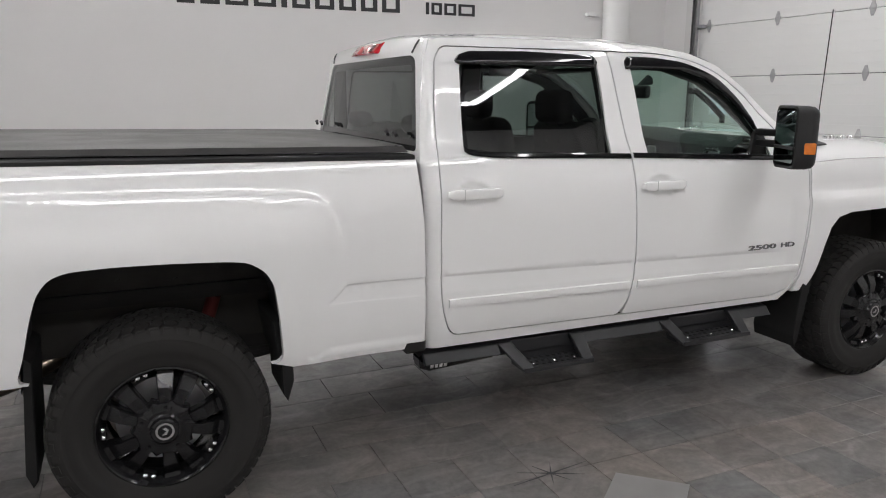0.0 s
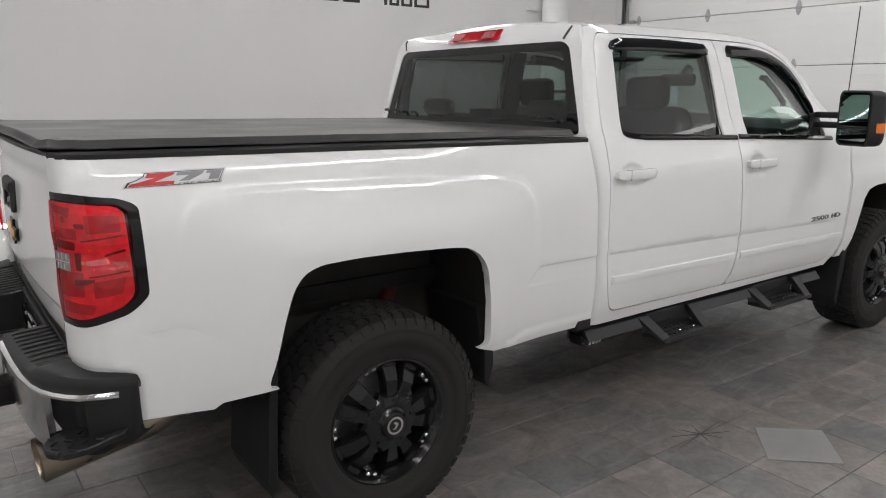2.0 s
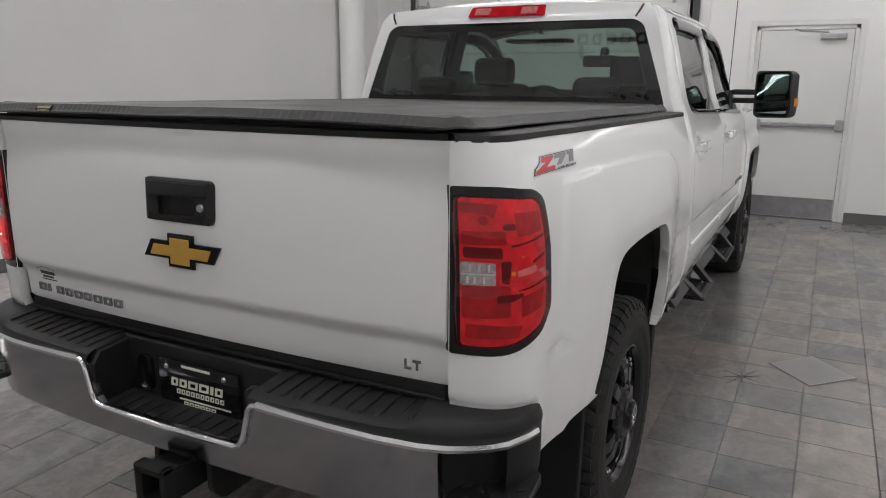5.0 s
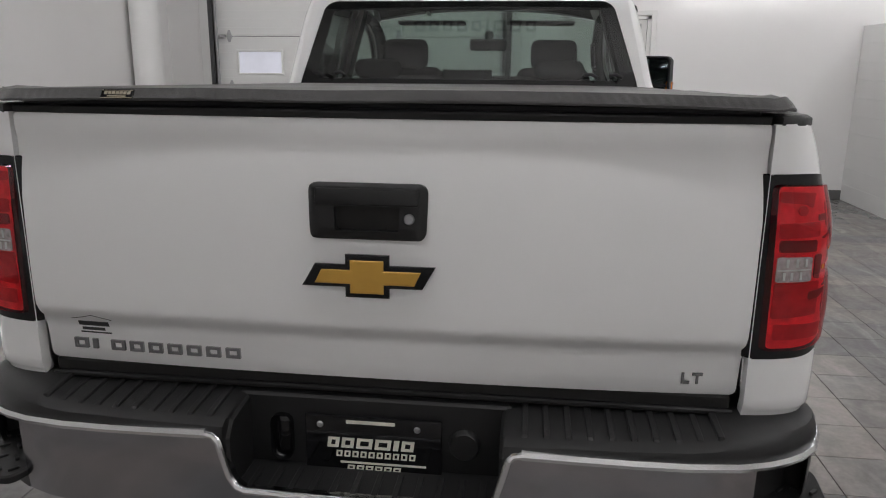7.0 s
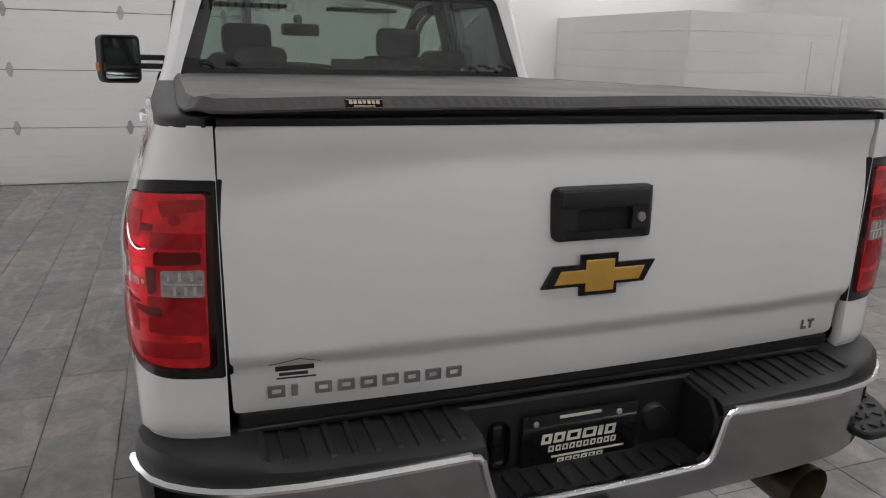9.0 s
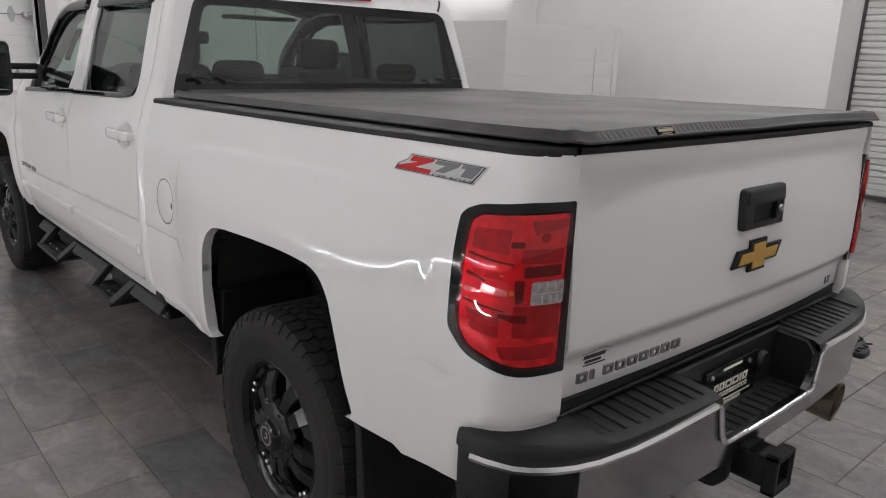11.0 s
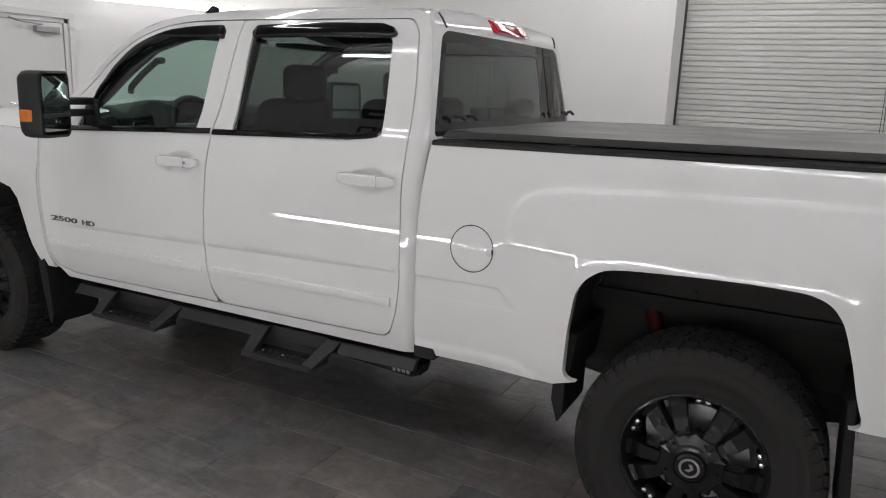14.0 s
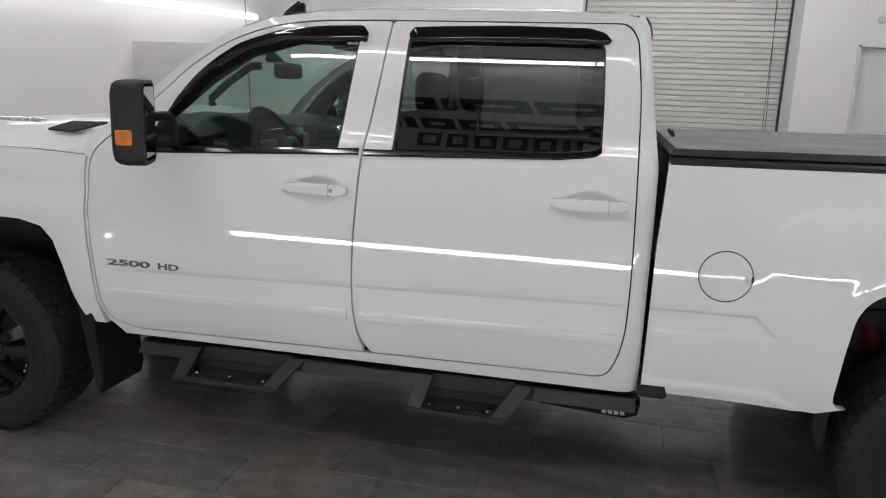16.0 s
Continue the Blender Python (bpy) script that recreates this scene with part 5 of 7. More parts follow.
        link_panel("bulb_socket", bm, M_REFMID, tl, "dark round bulb socket")
    bm = bmesh.new()
    panel(bm, rounded([(-1.050, 1.108), (-0.988, 1.108), (-0.988, 1.158), (-1.050, 1.160)], 0.005), over(0.0006), 0.02, (), 0.001, inw)
    rev = link_panel("reverse_lens", bm, M_CLEAR, tl, "clear ribbed reverse lens")
    for za, zb, ua, ub in ((1.131, 1.134, -1.048, -0.990), (1.112, 1.128, -1.040, -1.036), (1.112, 1.128, -1.028, -1.024), (1.112, 1.128, -1.012, -1.008),
                           (1.138, 1.155, -1.036, -1.032), (1.138, 1.155, -1.020, -1.016), (1.138, 1.155, -1.003, -0.999)):
        bm = bmesh.new()
        panel(bm, [(ua, za), (ub, za), (ub, zb), (ua, zb)], over(0.0014), 0.02, (), 0.0005, inw)
        link_panel("lens_rib", bm, M_REFMID, rev, "grey lens rib")

# off-road decal on each bed side: skewed panel with bold stripes
for s in (-1, 1):
    # reads front to back on either side
    def dec(u, v, d, s=s):
        uu = u if s < 0 else 1 - u
        x = (-0.815 if s < 0 else -0.835) + 0.285 * uu
        z = (1.327 if s < 0 else 1.336) + 0.044 * v
        q = bed_surf(s)(x, z)
        return q + Vector((0, s * (0.0008 + d), 0))
    sk = lambda pts: [(x + 0.09 * (y - 0.5), y) for x, y in pts]
    decal_parts = [("decal_backing", M_DECAL, [[(0.02, 0.0), (0.95, 0.0), (0.95, 1.0), (0.10, 1.0), (0.10, 0.72), (0.02, 0.35)]], 0.0),
                   ("decal_edge", M_BLACKINK, [[(0.03, 0.06), (0.93, 0.06), (0.93, 0.93), (0.12, 0.93), (0.12, 0.70), (0.03, 0.38)]], 0.0008),
                   ("decal_field", M_DECAL, [[(0.045, 0.10), (0.92, 0.10), (0.92, 0.89), (0.13, 0.89), (0.13, 0.68), (0.045, 0.36)]], 0.0016),
                   ("decal_red", M_BADGERED, [[(0.15, 0.60), (0.15, 0.88), (0.42, 0.88), (0.42, 0.74), (0.26, 0.34), (0.46, 0.34), (0.46, 0.12), (0.05, 0.12), (0.05, 0.28), (0.25, 0.60)]], 0.0024),
                   ("decal_grey", M_GREY, [[(0.45, 0.88), (0.45, 0.66), (0.58, 0.66), (0.50, 0.30), (0.61, 0.30), (0.72, 0.70), (0.72, 0.88)]], 0.0024),
                   ("decal_grey", M_GREY, [[(0.75, 0.88), (0.75, 0.70), (0.80, 0.70), (0.80, 0.30), (0.91, 0.30), (0.91, 0.88)]], 0.0024)]
    par = None
    for nm, mt, polys, d in decal_parts:
        bm = bmesh.new()
        for pts in polys:
            panel(bm, sk(pts), lambda u, v, d=d: dec(u, v, d), 0.07, (), 0.0006, into(s))
        o = link_panel(nm, bm, mt, truck if par is None else par, "red and grey off-road decal" if par is None else "")
        par = par or o
    # small words under the numerals
    cu = bpy.data.curves.new("decal_words", "FONT")
    cu.body = "OFF ROAD"
    cu.size, cu.extrude, cu.align_x = 0.0088, 0.0003, "LEFT"
    tmp = new("decal_words_source", cu)
    dg = bpy.context.evaluated_depsgraph_get()
    me = bpy.data.meshes.new_from_object(tmp.evaluated_get(dg))
    bpy.data.objects.remove(tmp)
    q0 = dec(0.47, 0.08, 0.0040)
    q1 = dec(0.92, 0.08, 0.0040)
    ex = (q1 - q0).normalized()
    ez = Vector((0, 0, 1))
    ey = ex.cross(ez) * 1.0
    wid = max(v.co.x for v in me.vertices)
    k = (q1 - q0).length / wid
    for v in me.vertices:
        v.co = q0 + ex * v.co.x * k + ez * v.co.y + ey * v.co.z
    me.materials.append(M_BLACKINK)
    o = new("decal_words", me)
    o.parent = par

# door badges: number lettering
for s, words, u0, u1 in ((-1, "2500", 0.0, 0.196), (-1, "HD", 0.230, 0.325), (1, "2500", 0.0, 0.196), (1, "HD", 0.230, 0.325)):
    cu = bpy.data.curves.new("door_badge", "FONT")
    cu.body = words
    cu.size, cu.extrude, cu.offset = 0.062, 0.002, 0.0014
    tmp = new("door_badge_source", cu)
    dg = bpy.context.evaluated_depsgraph_get()
    me = bpy.data.meshes.new_from_object(tmp.evaluated_get(dg))
    bpy.data.objects.remove(tmp)
    wid = max(v.co.x for v in me.vertices)
    k = (u1 - u0) / wid
    for v in me.vertices:
        u, w, d = u0 + v.co.x * k, v.co.y * 0.56, v.co.z
        x = 2.895 + u if s < 0 else 3.230 - u
        z = 0.848 + w
        v.co = Vector((x, s * (cab_half(x, z) + 0.004 + d), z))
    me.materials.append(M_BADGE)
    o = new("door_badge", me)
    o.parent = truck
    o["label"] = "chrome model number badge"

# fuel door on the left bed side
bm = bmesh.new()
fs = bed_surf(1)
lathe(bm, [(0.0, 0.0060), (0.02, 0.0057), (0.04, 0.0049), (0.06, 0.0036), (0.075, 0.0024), (0.081, 0.0018), (0.0845, 0.0003)], 40, lambda u, v, d: fs(0.84 + u, 1.022 + v) + Vector((0, d, 0)))
fuel = part("fuel_door", bm, M_PAINT, truck, "round white fuel door", True)
bm = bmesh.new()
lathe(bm, [(0.0846, 0.001), (0.0885, 0.001)], 40, lambda u, v, d: fs(0.84 + u, 1.022 + v) + Vector((0, d, 0)))
part("fuel_door_gap", bm, M_DARKSEAL, fuel, "thin dark gap")
bm = bmesh.new()
lathe(bm, [(0.0, 0.006), (0.016, 0.005), (0.022, 0.002)], 18, lambda u, v, d: fs(0.765 + u * 0.9, 1.02 + v * 0.8) + Vector((0, d, 0)))
part("finger_notch", bm, M_PAINT, fuel, "", True)
# dark oval laid on the notch for the shade in its scoop
bm = bmesh.new()
lathe(bm, [(0.0, 0.0072), (0.012, 0.0068), (0.015, 0.005)], 16, lambda u, v, d: fs(0.755 + u * 0.30, 1.02 + v * 0.9) + Vector((0, d, 0)))
part("finger_opening", bm, M_DARKSEAL, fuel, "dark oval for shade in the finger notch")

# bed rail caps and soft tonneau cover
for s in (-1, 1):
    bm = bmesh.new()
    rows = []
    for i in range(36):
        u = 1.05 - (1.05 + 1.06) * i / 35
        zt = 1.385 + (1.418 - 1.385) * (1.05 - u) / 2.1
        q = bed_surf(s)(u, zt)
        inn = Vector((0.12 * (1 if u < XC else 0) * min(1, (XC - u) / 0.2), -s * 0.10, 0))
        rows.append([q + Vector((0, s * 0.004, -0.004)), q + Vector((0, s * 0.004, 0.010)), q + Vector((0, -s * 0.004, 0.015)), q + inn + Vector((0, 0, 0.016)), q + inn + Vector((0, 0, -0.01))])
    vr = [[bm.verts.new(p) for p in r] for r in rows]
    for a, b in zip(vr, vr[1:]):
        for k in range(4):
            bm.faces.new((a[k], a[k + 1], b[k + 1], b[k]))
    bm.faces.new(vr[0])
    bm.faces.new(vr[-1])
    part("rail_cap", bm, M_PLASTIC, truck, "black plastic bed rail cap", True)
bm = bmesh.new()
CAP = rounded([(-0.955, 1.415), (-1.016, 1.415), (-1.020, 1.429), (-1.013, 1.4335), (-0.955, 1.4335)], 0.0035)
ring = None
for i in range(41):
    y = -0.777 + 1.554 * i / 40
    nxt = [bm.verts.new((u + 0.024 * (abs(y) / 0.78) ** 2.4, y, v)) for u, v in CAP]
    if ring:
        for a in range(len(CAP)):
            b = (a + 1) % len(CAP)
            bm.faces.new((ring[a], ring[b], nxt[b], nxt[a]))
    else:
        bm.faces.new(nxt)
    ring = nxt
bm.faces.new(ring)
part("tailgate_cap", bm, M_PLASTIC, tailgate, "black plastic tailgate cap")

cover = thing("tonneau_cover", "black vinyl roll-up bed cover stretched over the truck bed", "bed cover")


REAR_R = 0.055   # rounding of the cover's rear corners


def cover_half(x):
    half = 0.818 - 0.010 * max(0.0, -0.80 - x) / 0.2
    k = max(0.0, -1.006 + REAR_R - x) / REAR_R
    return half - REAR_R * (1 - math.sqrt(max(0.0, 1 - min(1.0, k) ** 2)))


def cover_grid(bm, hem):
    xs = [1.03, 1.02, 0.99, 0.95] + [0.9 - 0.06 * i for i in range(31)] + [-0.93, -0.945] + [-1.006 + REAR_R * (1 - math.sin(math.pi / 2 * i / 9)) for i in range(10)]
    n = 44
    rows = []
    for x in xs:
        half = cover_half(x)
        row = []
        for k in range(n + 1):
            t = -1 + 2 * k / n
            t = math.copysign(abs(t) ** 0.8, t)
            y = half * t
            edge = min(1, (1 - abs(t)) / 0.05)
            z = 1.4655 + 0.005 * (1 - t ** 4) * (0.55 + 0.45 * min(1, (1.03 - x) / 0.4)) - 0.0015 * (1 - edge)
            z -= 0.034 * (x + 1.03) / 2.06
            z += 0.0022 * math.sin(x * 9 + 2 * math.sin(y * 4)) * (1 - abs(t)) + 0.0016 * noise.noise(Vector((x * 5, y * 5, 3)))
            # gathers where the cloth is pulled round the corner
            near = math.hypot(x + 0.965, abs(y) - 0.775)
            z += 0.0045 * math.exp(-(near / 0.035) ** 2) + 0.0022 * math.exp(-(near / 0.06) ** 2) * math.sin(90 * (x + abs(y)))
            row.append(bm.verts.new((x, y, z)))
        rows.append(row)
    for a, b in zip(rows, rows[1:]):
        for k in range(n):
            bm.faces.new((a[k], a[k + 1], b[k + 1], b[k]))
    # hem: piping, a sloping pleated band, a rolled lip
    edge = [r[0].co for r in rows]
    rear = [v.co for v in rows[-1][1:]]
    back = [r[-1].co for r in reversed(rows[:-1])]
    front = [v.co for v in rows[0][-2:0:-1]]

    def fine(pts, m):
        return [a.lerp(b, i / m) for a, b in zip(pts, pts[1:]) for i in range(m)] + [pts[-1]]
    path = edge[:-1] + fine([edge[-1]] + rear, 7) + back + front
    out = []
    for i, c in enumerate(path):
        t = path[(i + 1) % len(path)] - path[i - 1]
        o = Vector((t.y, -t.x, 0))
        out.append(-o.normalized() if o.dot(Vector((c.x, c.y, 0))) < 0 else o.normalized())
    loop = [hem.verts.new(c) for c in path]
    for dz, k, pleat in ((-0.0012, 0.001, 0), (-0.0010, 0.003, 0), (0.0012, 0.0045, 0), (0.0045, 0.0075, 1), (0.0095, 0.0115, 1), (0.0145, 0.0155, 1), (0.0175, 0.0180, 0.2), (0.0190, 0.0205, 0), (0.0225, 0.0210, 0), (0.0240, 0.0190, 0), (0.0235, -0.005, 0)):
        nxt = []
        for c, o in zip(path, out):
            at_rear = max(0.0, -o.x) ** 2
            fold = math.sin(c.y * 330 + 5 * math.sin(c.y * 7) + dz * 150) * (0.35 + 0.65 * math.sin(c.y * 4.3 + 0.6) ** 2)
            corner = math.exp(-((abs(c.y) - 0.79) / 0.03) ** 2) * (1 if c.x < -0.9 else 0)
            d = pleat * (0.0011 * fold * at_rear + 0.0010 * noise.noise(Vector((c.x * 18, c.y * 18, dz * 40))) + 0.0016 * corner * math.sin(c.x * 260))
            nxt.append(hem.verts.new(c + o * (k + d) + Vector((0, 0, d - dz))))
        for i in range(len(loop)):
            j = (i + 1) % len(loop)
            hem.faces.new((loop[i], loop[j], nxt[j], nxt[i]))
        loop = nxt


bm, hem_bm = bmesh.new(), bmesh.new()
cover_grid(bm, hem_bm)
part("vinyl_sheet", bm, M_VINYL, cover, "", True)
part("hem", hem_bm, M_HEM, cover, "wrinkled black hem round the cover", True)
bm = bmesh.new()
box(bm, -0.985, -0.955, -0.76, 0.76, 1.405, 1.446, 0.004, 1)
part("header_bar", bm, M_PLASTIC, cover, "black header bar under the rear hem")
for s in (-1, 1):
    bm = bmesh.new()
    box(bm, -0.93, 1.02, min(s * 0.775, s * 0.818), max(s * 0.775, s * 0.818), 1.412, 1.432, 0.005, 1)
    part("side_rail", bm, M_GLOSSBLACK, cover, "black aluminium side rail")
    for i in range(2):
        bm = bmesh.new()
        y = s * (0.70 - i * 0.11)
        tube(bm, [(1.035, y - 0.03, 1.470), (1.042, y, 1.485), (1.045, y + 0.03, 1.482)], 0.008, 8)
        part("strap_clip", bm, M_PLASTIC, cover, "black strap buckle", True)
bm = bmesh.new()
prism(bm, rounded([(0.485, 1.445), (0.555, 1.445), (0.555, 1.463), (0.485, 1.463)], 0.004), -0.008, 0.001, lambda u, v, d: Vector((-1.0290 - d + 0.75 * (v - 1.445), u, v + 0.003)), 0.001, 1)
tag = part("maker_tag", bm, M_GLOSSBLACK, cover, "small black maker's tag with gold lettering bars")
bm = bmesh.new()
def on_tag(u, v, d):
    return Vector((-1.0298 - d + 0.75 * (v - 1.445), u, v + 0.003))


for i in range(7):
    y0 = 0.491 + i * 0.0084
    prism(bm, [(y0, 1.4535), (y0 + 0.0064, 1.4535), (y0 + 0.0064, 1.4595), (y0, 1.4595)], 0.0, 0.0012, on_tag)
for y0, y1, z0, z1 in ((0.500, 0.540, 1.4492, 1.4510), (0.4865, 0.5535, 1.4465, 1.4473), (0.4865, 0.5535, 1.4608, 1.4616)):
    prism(bm, [(y0, z0), (y1, z0), (y1, z1), (y0, z1)], 0.0, 0.0012, on_tag)
part("tag_bar", bm, M_TAGINK, tag, "dull gold lettering bars")


# ---- wheels ----
def wheel():
    """One wheel with its tyre centre at the origin and its face towards -y."""
    to = lambda u, v, d: Vector((u, -d, v))
    R = 0.408
    bm = bmesh.new()
    lathe(bm, [(0.205, -0.13), (0.225, -0.128), (0.222, -0.11), (0.205, -0.05), (0.205, 0.06), (0.222, 0.105), (0.236, 0.118), (0.243, 0.128), (0.243, 0.136), (0.236, 0.138), (0.229, 0.130), (0.222, 0.118)], 64, to)
    w = part("wheel", bm, M_RIM, truck, "matte black off-road wheel with all-terrain tyre", True)
    # tyre
    bm = bmesh.new()
    prof = [(0.236, -0.12), (0.26, -0.138), (0.32, -0.150), (0.362, -0.146), (0.387, -0.134), (0.396, -0.120), (0.399, -0.06), (0.3995, 0.0), (0.399, 0.06), (0.396, 0.120), (0.387, 0.134), (0.362, 0.146), (0.352, 0.1485), (0.350, 0.1475), (0.335, 0.1495), (0.32, 0.150), (0.30, 0.1485), (0.298, 0.147), (0.27, 0.1435), (0.25, 0.139), (0.243, 0.134), (0.238, 0.125)]
    lathe(bm, prof, 72, to)
    part("tyre", bm, M_RUBBER, w, "black all-terrain tyre", True)
    bm = bmesh.new()
    n = 52
    for k in range(n):
        a0 = 2 * math.pi * k / n
        for c, (d0, d1, sh, wd) in enumerate(((-0.134, -0.083, 0.0, 0.82), (-0.079, -0.029, 0.5, 0.88), (-0.025, 0.025, 0.1, 0.88), (0.029, 0.079, 0.6, 0.88), (0.083, 0.134, 0.1, 0.82))):
            a = a0 + 2 * math.pi / n * sh
            h = 2 * math.pi / n * wd / 2
            skew = 0.5 * h * (1 if c % 2 else -1)
            drop0 = 0.008 if c == 0 else 0
            drop1 = 0.008 if c == 4 else 0
            pts = [(a - h, d0, drop0), (a + h * 0.75, d0, drop0), (a + h + skew, (d0 + d1) / 2, 0), (a + h, d1, drop1), (a - h * 0.75, d1, drop1), (a - h + skew, (d0 + d1) / 2, 0)]
            lo = [bm.verts.new(to(0.388 * math.cos(p), 0.388 * math.sin(p), q)) for p, q, _ in pts]
            hi = [bm.verts.new(to((R - dr) * math.cos(p), (R - dr) * math.sin(p), q)) for p, q, dr in pts]
            bm.faces.new(hi)
            for i in range(6):
                j = (i + 1) % 6
                bm.faces.new((lo[i], lo[j], hi[j], hi[i]))
        # shoulder lugs running onto the side wall
        for sgn in (-1, 1):
            a, h = a0 + 2 * math.pi / n * 0.1, 2 * math.pi / n * 0.34
            r0, r1 = (0.362 if k % 2 else 0.374), 0.398
            q = [(r0, 0.1435 if k % 2 == 0 else 0.1455), (0.388, 0.136), (r1, 0.127)]
            for (ra, da), (rb, db) in zip(q, q[1:]):
                vs = []
                for rr, dd in ((ra, da), (rb, db)):
                    for aa in (a - h, a + h):
                        vs.append((aa, rr, dd))
                P = [bm.verts.new(to((rr) * math.cos(aa), (rr) * math.sin(aa), sgn * (dd + 0.0028))) for aa, rr, dd in vs]
                Q = [bm.verts.new(to((rr) * math.cos(aa), (rr) * math.sin(aa), sgn * (dd - 0.006))) for aa, rr, dd in vs]
                for f in ((P[0], P[1], P[3], P[2]), (P[0], P[2], Q[2], Q[0]), (P[1], P[3], Q[3], Q[1]), (P[0], P[1], Q[1], Q[0]), (P[2], P[3], Q[3], Q[2])):
                    bm.faces.new(f)
    tread = part("tread", bm, M_RUBBER, w, "", True)
    tagged(tread, "chunky black rubber tread blocks", "", "", "stuff")
    # brake disc and backing
    bm = bmesh.new()
    lathe(bm, [(0, 0.03), (0.15, 0.03), (0.17, 0.03), (0.17, 0.01), (0.0, 0.01)], 40, to)
    part("brake_disc", bm, M_STEEL, w, "dull steel brake disc", True)
    # spokes
    for k in range(10):
        a = 2 * math.pi * (k // 2 + 0.5) / 5 + 0.62 + (0.23 if k % 2 else -0.23)
        bm = bmesh.new()
        ca, sa = math.cos(a), math.sin(a)
        prof = []
        for r, hw, d, th in ((0.085, 0.0190, 0.136, 0.05), (0.110, 0.0225, 0.135, 0.05), (0.158, 0.0285, 0.130, 0.05), (0.205, 0.0325, 0.104, 0.055), (0.236, 0.0365, 0.112, 0.08)):
            def at(t, dd, r=r):
                return to(r * ca - t * sa, r * sa + t * ca, dd)
            prof.append([bm.verts.new(at(-hw, d - th)), bm.verts.new(at(-hw, d - 0.012)), bm.verts.new(at(-hw * 0.84, d)), bm.verts.new(at(hw * 0.84, d)), bm.verts.new(at(hw, d - 0.012)), bm.verts.new(at(hw, d - th))])
        for p, q in zip(prof, prof[1:]):
            for i in range(6):
                j = (i + 1) % 6
                bm.faces.new((p[i], p[j], q[j], q[i]))
        bm.faces.new(prof[0])
        bm.faces.new(prof[-1])
        part("spoke", bm, M_RIM, w)
    # rivet pads between every second pair of spokes
    for k in range(5):
        a = 2 * math.pi * k / 5 + 0.62
        ca, sa = math.cos(a), math.sin(a)
        bm = bmesh.new()
        pts = [(0.200, -0.024), (0.232, -0.030), (0.232, 0.030), (0.200, 0.024)]
        prism(bm, pts, 0.06, 0.106, lambda u, v, d: to(u * ca - v * sa, u * sa + v * ca, d), 0.003, 1)
        pad = part("rivet_pad", bm, M_RIM, w)
        bm = bmesh.new()
        for t in (-0.0155, 0.0155):
            o = (0.214 * ca - t * sa, 0.214 * sa + t * ca)
            lathe(bm, [(0.0, 0.1145), (0.006, 0.1135), (0.0095, 0.110), (0.0098, 0.105)], 10, lambda u, v, d: to(o[0] + u, o[1] + v, d))
        part("rivet", bm, M_SILVER, pad, "silver rivet heads", True)
    # hub with lobes and cap
    bm = bmesh.new()
    m = 40
    prof = []
    for r, d in ((0.112, 0.10), (0.114, 0.126), (0.104, 0.141), (0.072, 0.149), (0.062, 0.150), (0.054, 0.156), (0.048, 0.167), (0.040, 0.171), (0.0, 0.171)):
        ring = []
        for i in range(m):
            aa = 2 * math.pi * i / m
            lob = 1 + (0.07 * (1 if math.cos(10 * aa) > 0.25 else -0.6) if 0.08 < r else 0)
            ring.append(bm.verts.new(to(r * lob * math.cos(aa), r * lob * math.sin(aa), d)))
        prof.append(ring)
    for p, q in zip(prof[:-1], prof[1:-1]):
        for i in range(m):
            bm.faces.new((p[i], p[(i + 1) % m], q[(i + 1) % m], q[i]))
    bm.faces.new(prof[-2])
    for v in prof[-1]:
        bm.verts.remove(v)
    hub = part("hub", bm, M_RIM, w, "matte black hub with cap")
    for k in range(5):
        a = 2 * math.pi * k / 5 + 0.2
        bm = bmesh.new()
        lathe(bm, [(0, 0.1505), (0.004, 0.150), (0.006, 0.147), (0.006, 0.142)], 8, lambda u, v, d: to(0.086 * math.cos(a) + u, 0.086 * math.sin(a) + v, d))
        part("hub_bolt", bm, M_RIM, hub, "small black bolt", True)
    bm = bmesh.new()
    lathe(bm, [(0.026, 0.1711), (0.026, 0.1722), (0.034, 0.1722), (0.034, 0.1711)], 24, to)
    prism(bm, [(-0.012, -0.014), (0.004, -0.014), (0.014, 0.004), (0.002, 0.016), (-0.008, 0.012), (0.004, 0.0)], 0.1711, 0.1722, to)
    part("cap_mark", bm, M_SILVER, hub, "silver cap mark")
    return w


WZ, WY = 0.405, 0.828
first_wheel = wheel()
first_wheel.matrix_basis = pose(0, -WY, WZ)
copy_thing(first_wheel, pose(WB, -WY, WZ, 0, 45.7, 0))
copy_thing(first_wheel, pose(0, WY, WZ, 0, 20.7, 180))
copy_thing(first_wheel, pose(WB, WY, WZ, 0, 60.7, 180))

# ---- rear bumper ----
bump_x = curve1([0.0, 0.30, 0.5, 0.70, 0.80, 0.88, 0.94, 0.968], [-1.142, -1.137, -1.128, -1.110, -1.085, -1.045, -0.985, -0.90])


def plan(y):
    return bump_x(abs(y))


bumper = part("rear_bumper", (lambda b: (box(b, -0.965, -0.90, -0.86, 0.86, 0.58, 0.74, 0.01, 1), b)[1])(bmesh.new()), M_UNDER, truck, "chrome rear bumper with black step pads")
face = [(-0.80, 0.56), (-0.74, 0.555), (0.74, 0.555), (0.80, 0.56), (0.80, 0.745), (0.55, 0.755), (0.315, 0.762), (0.300, 0.75), (0.275, 0.655), (0.255, 0.637), (-0.255, 0.637), (-0.275, 0.655), (-0.300, 0.75), (-0.315, 0.762), (-0.55, 0.755), (-0.80, 0.745)]
bm = bmesh.new()
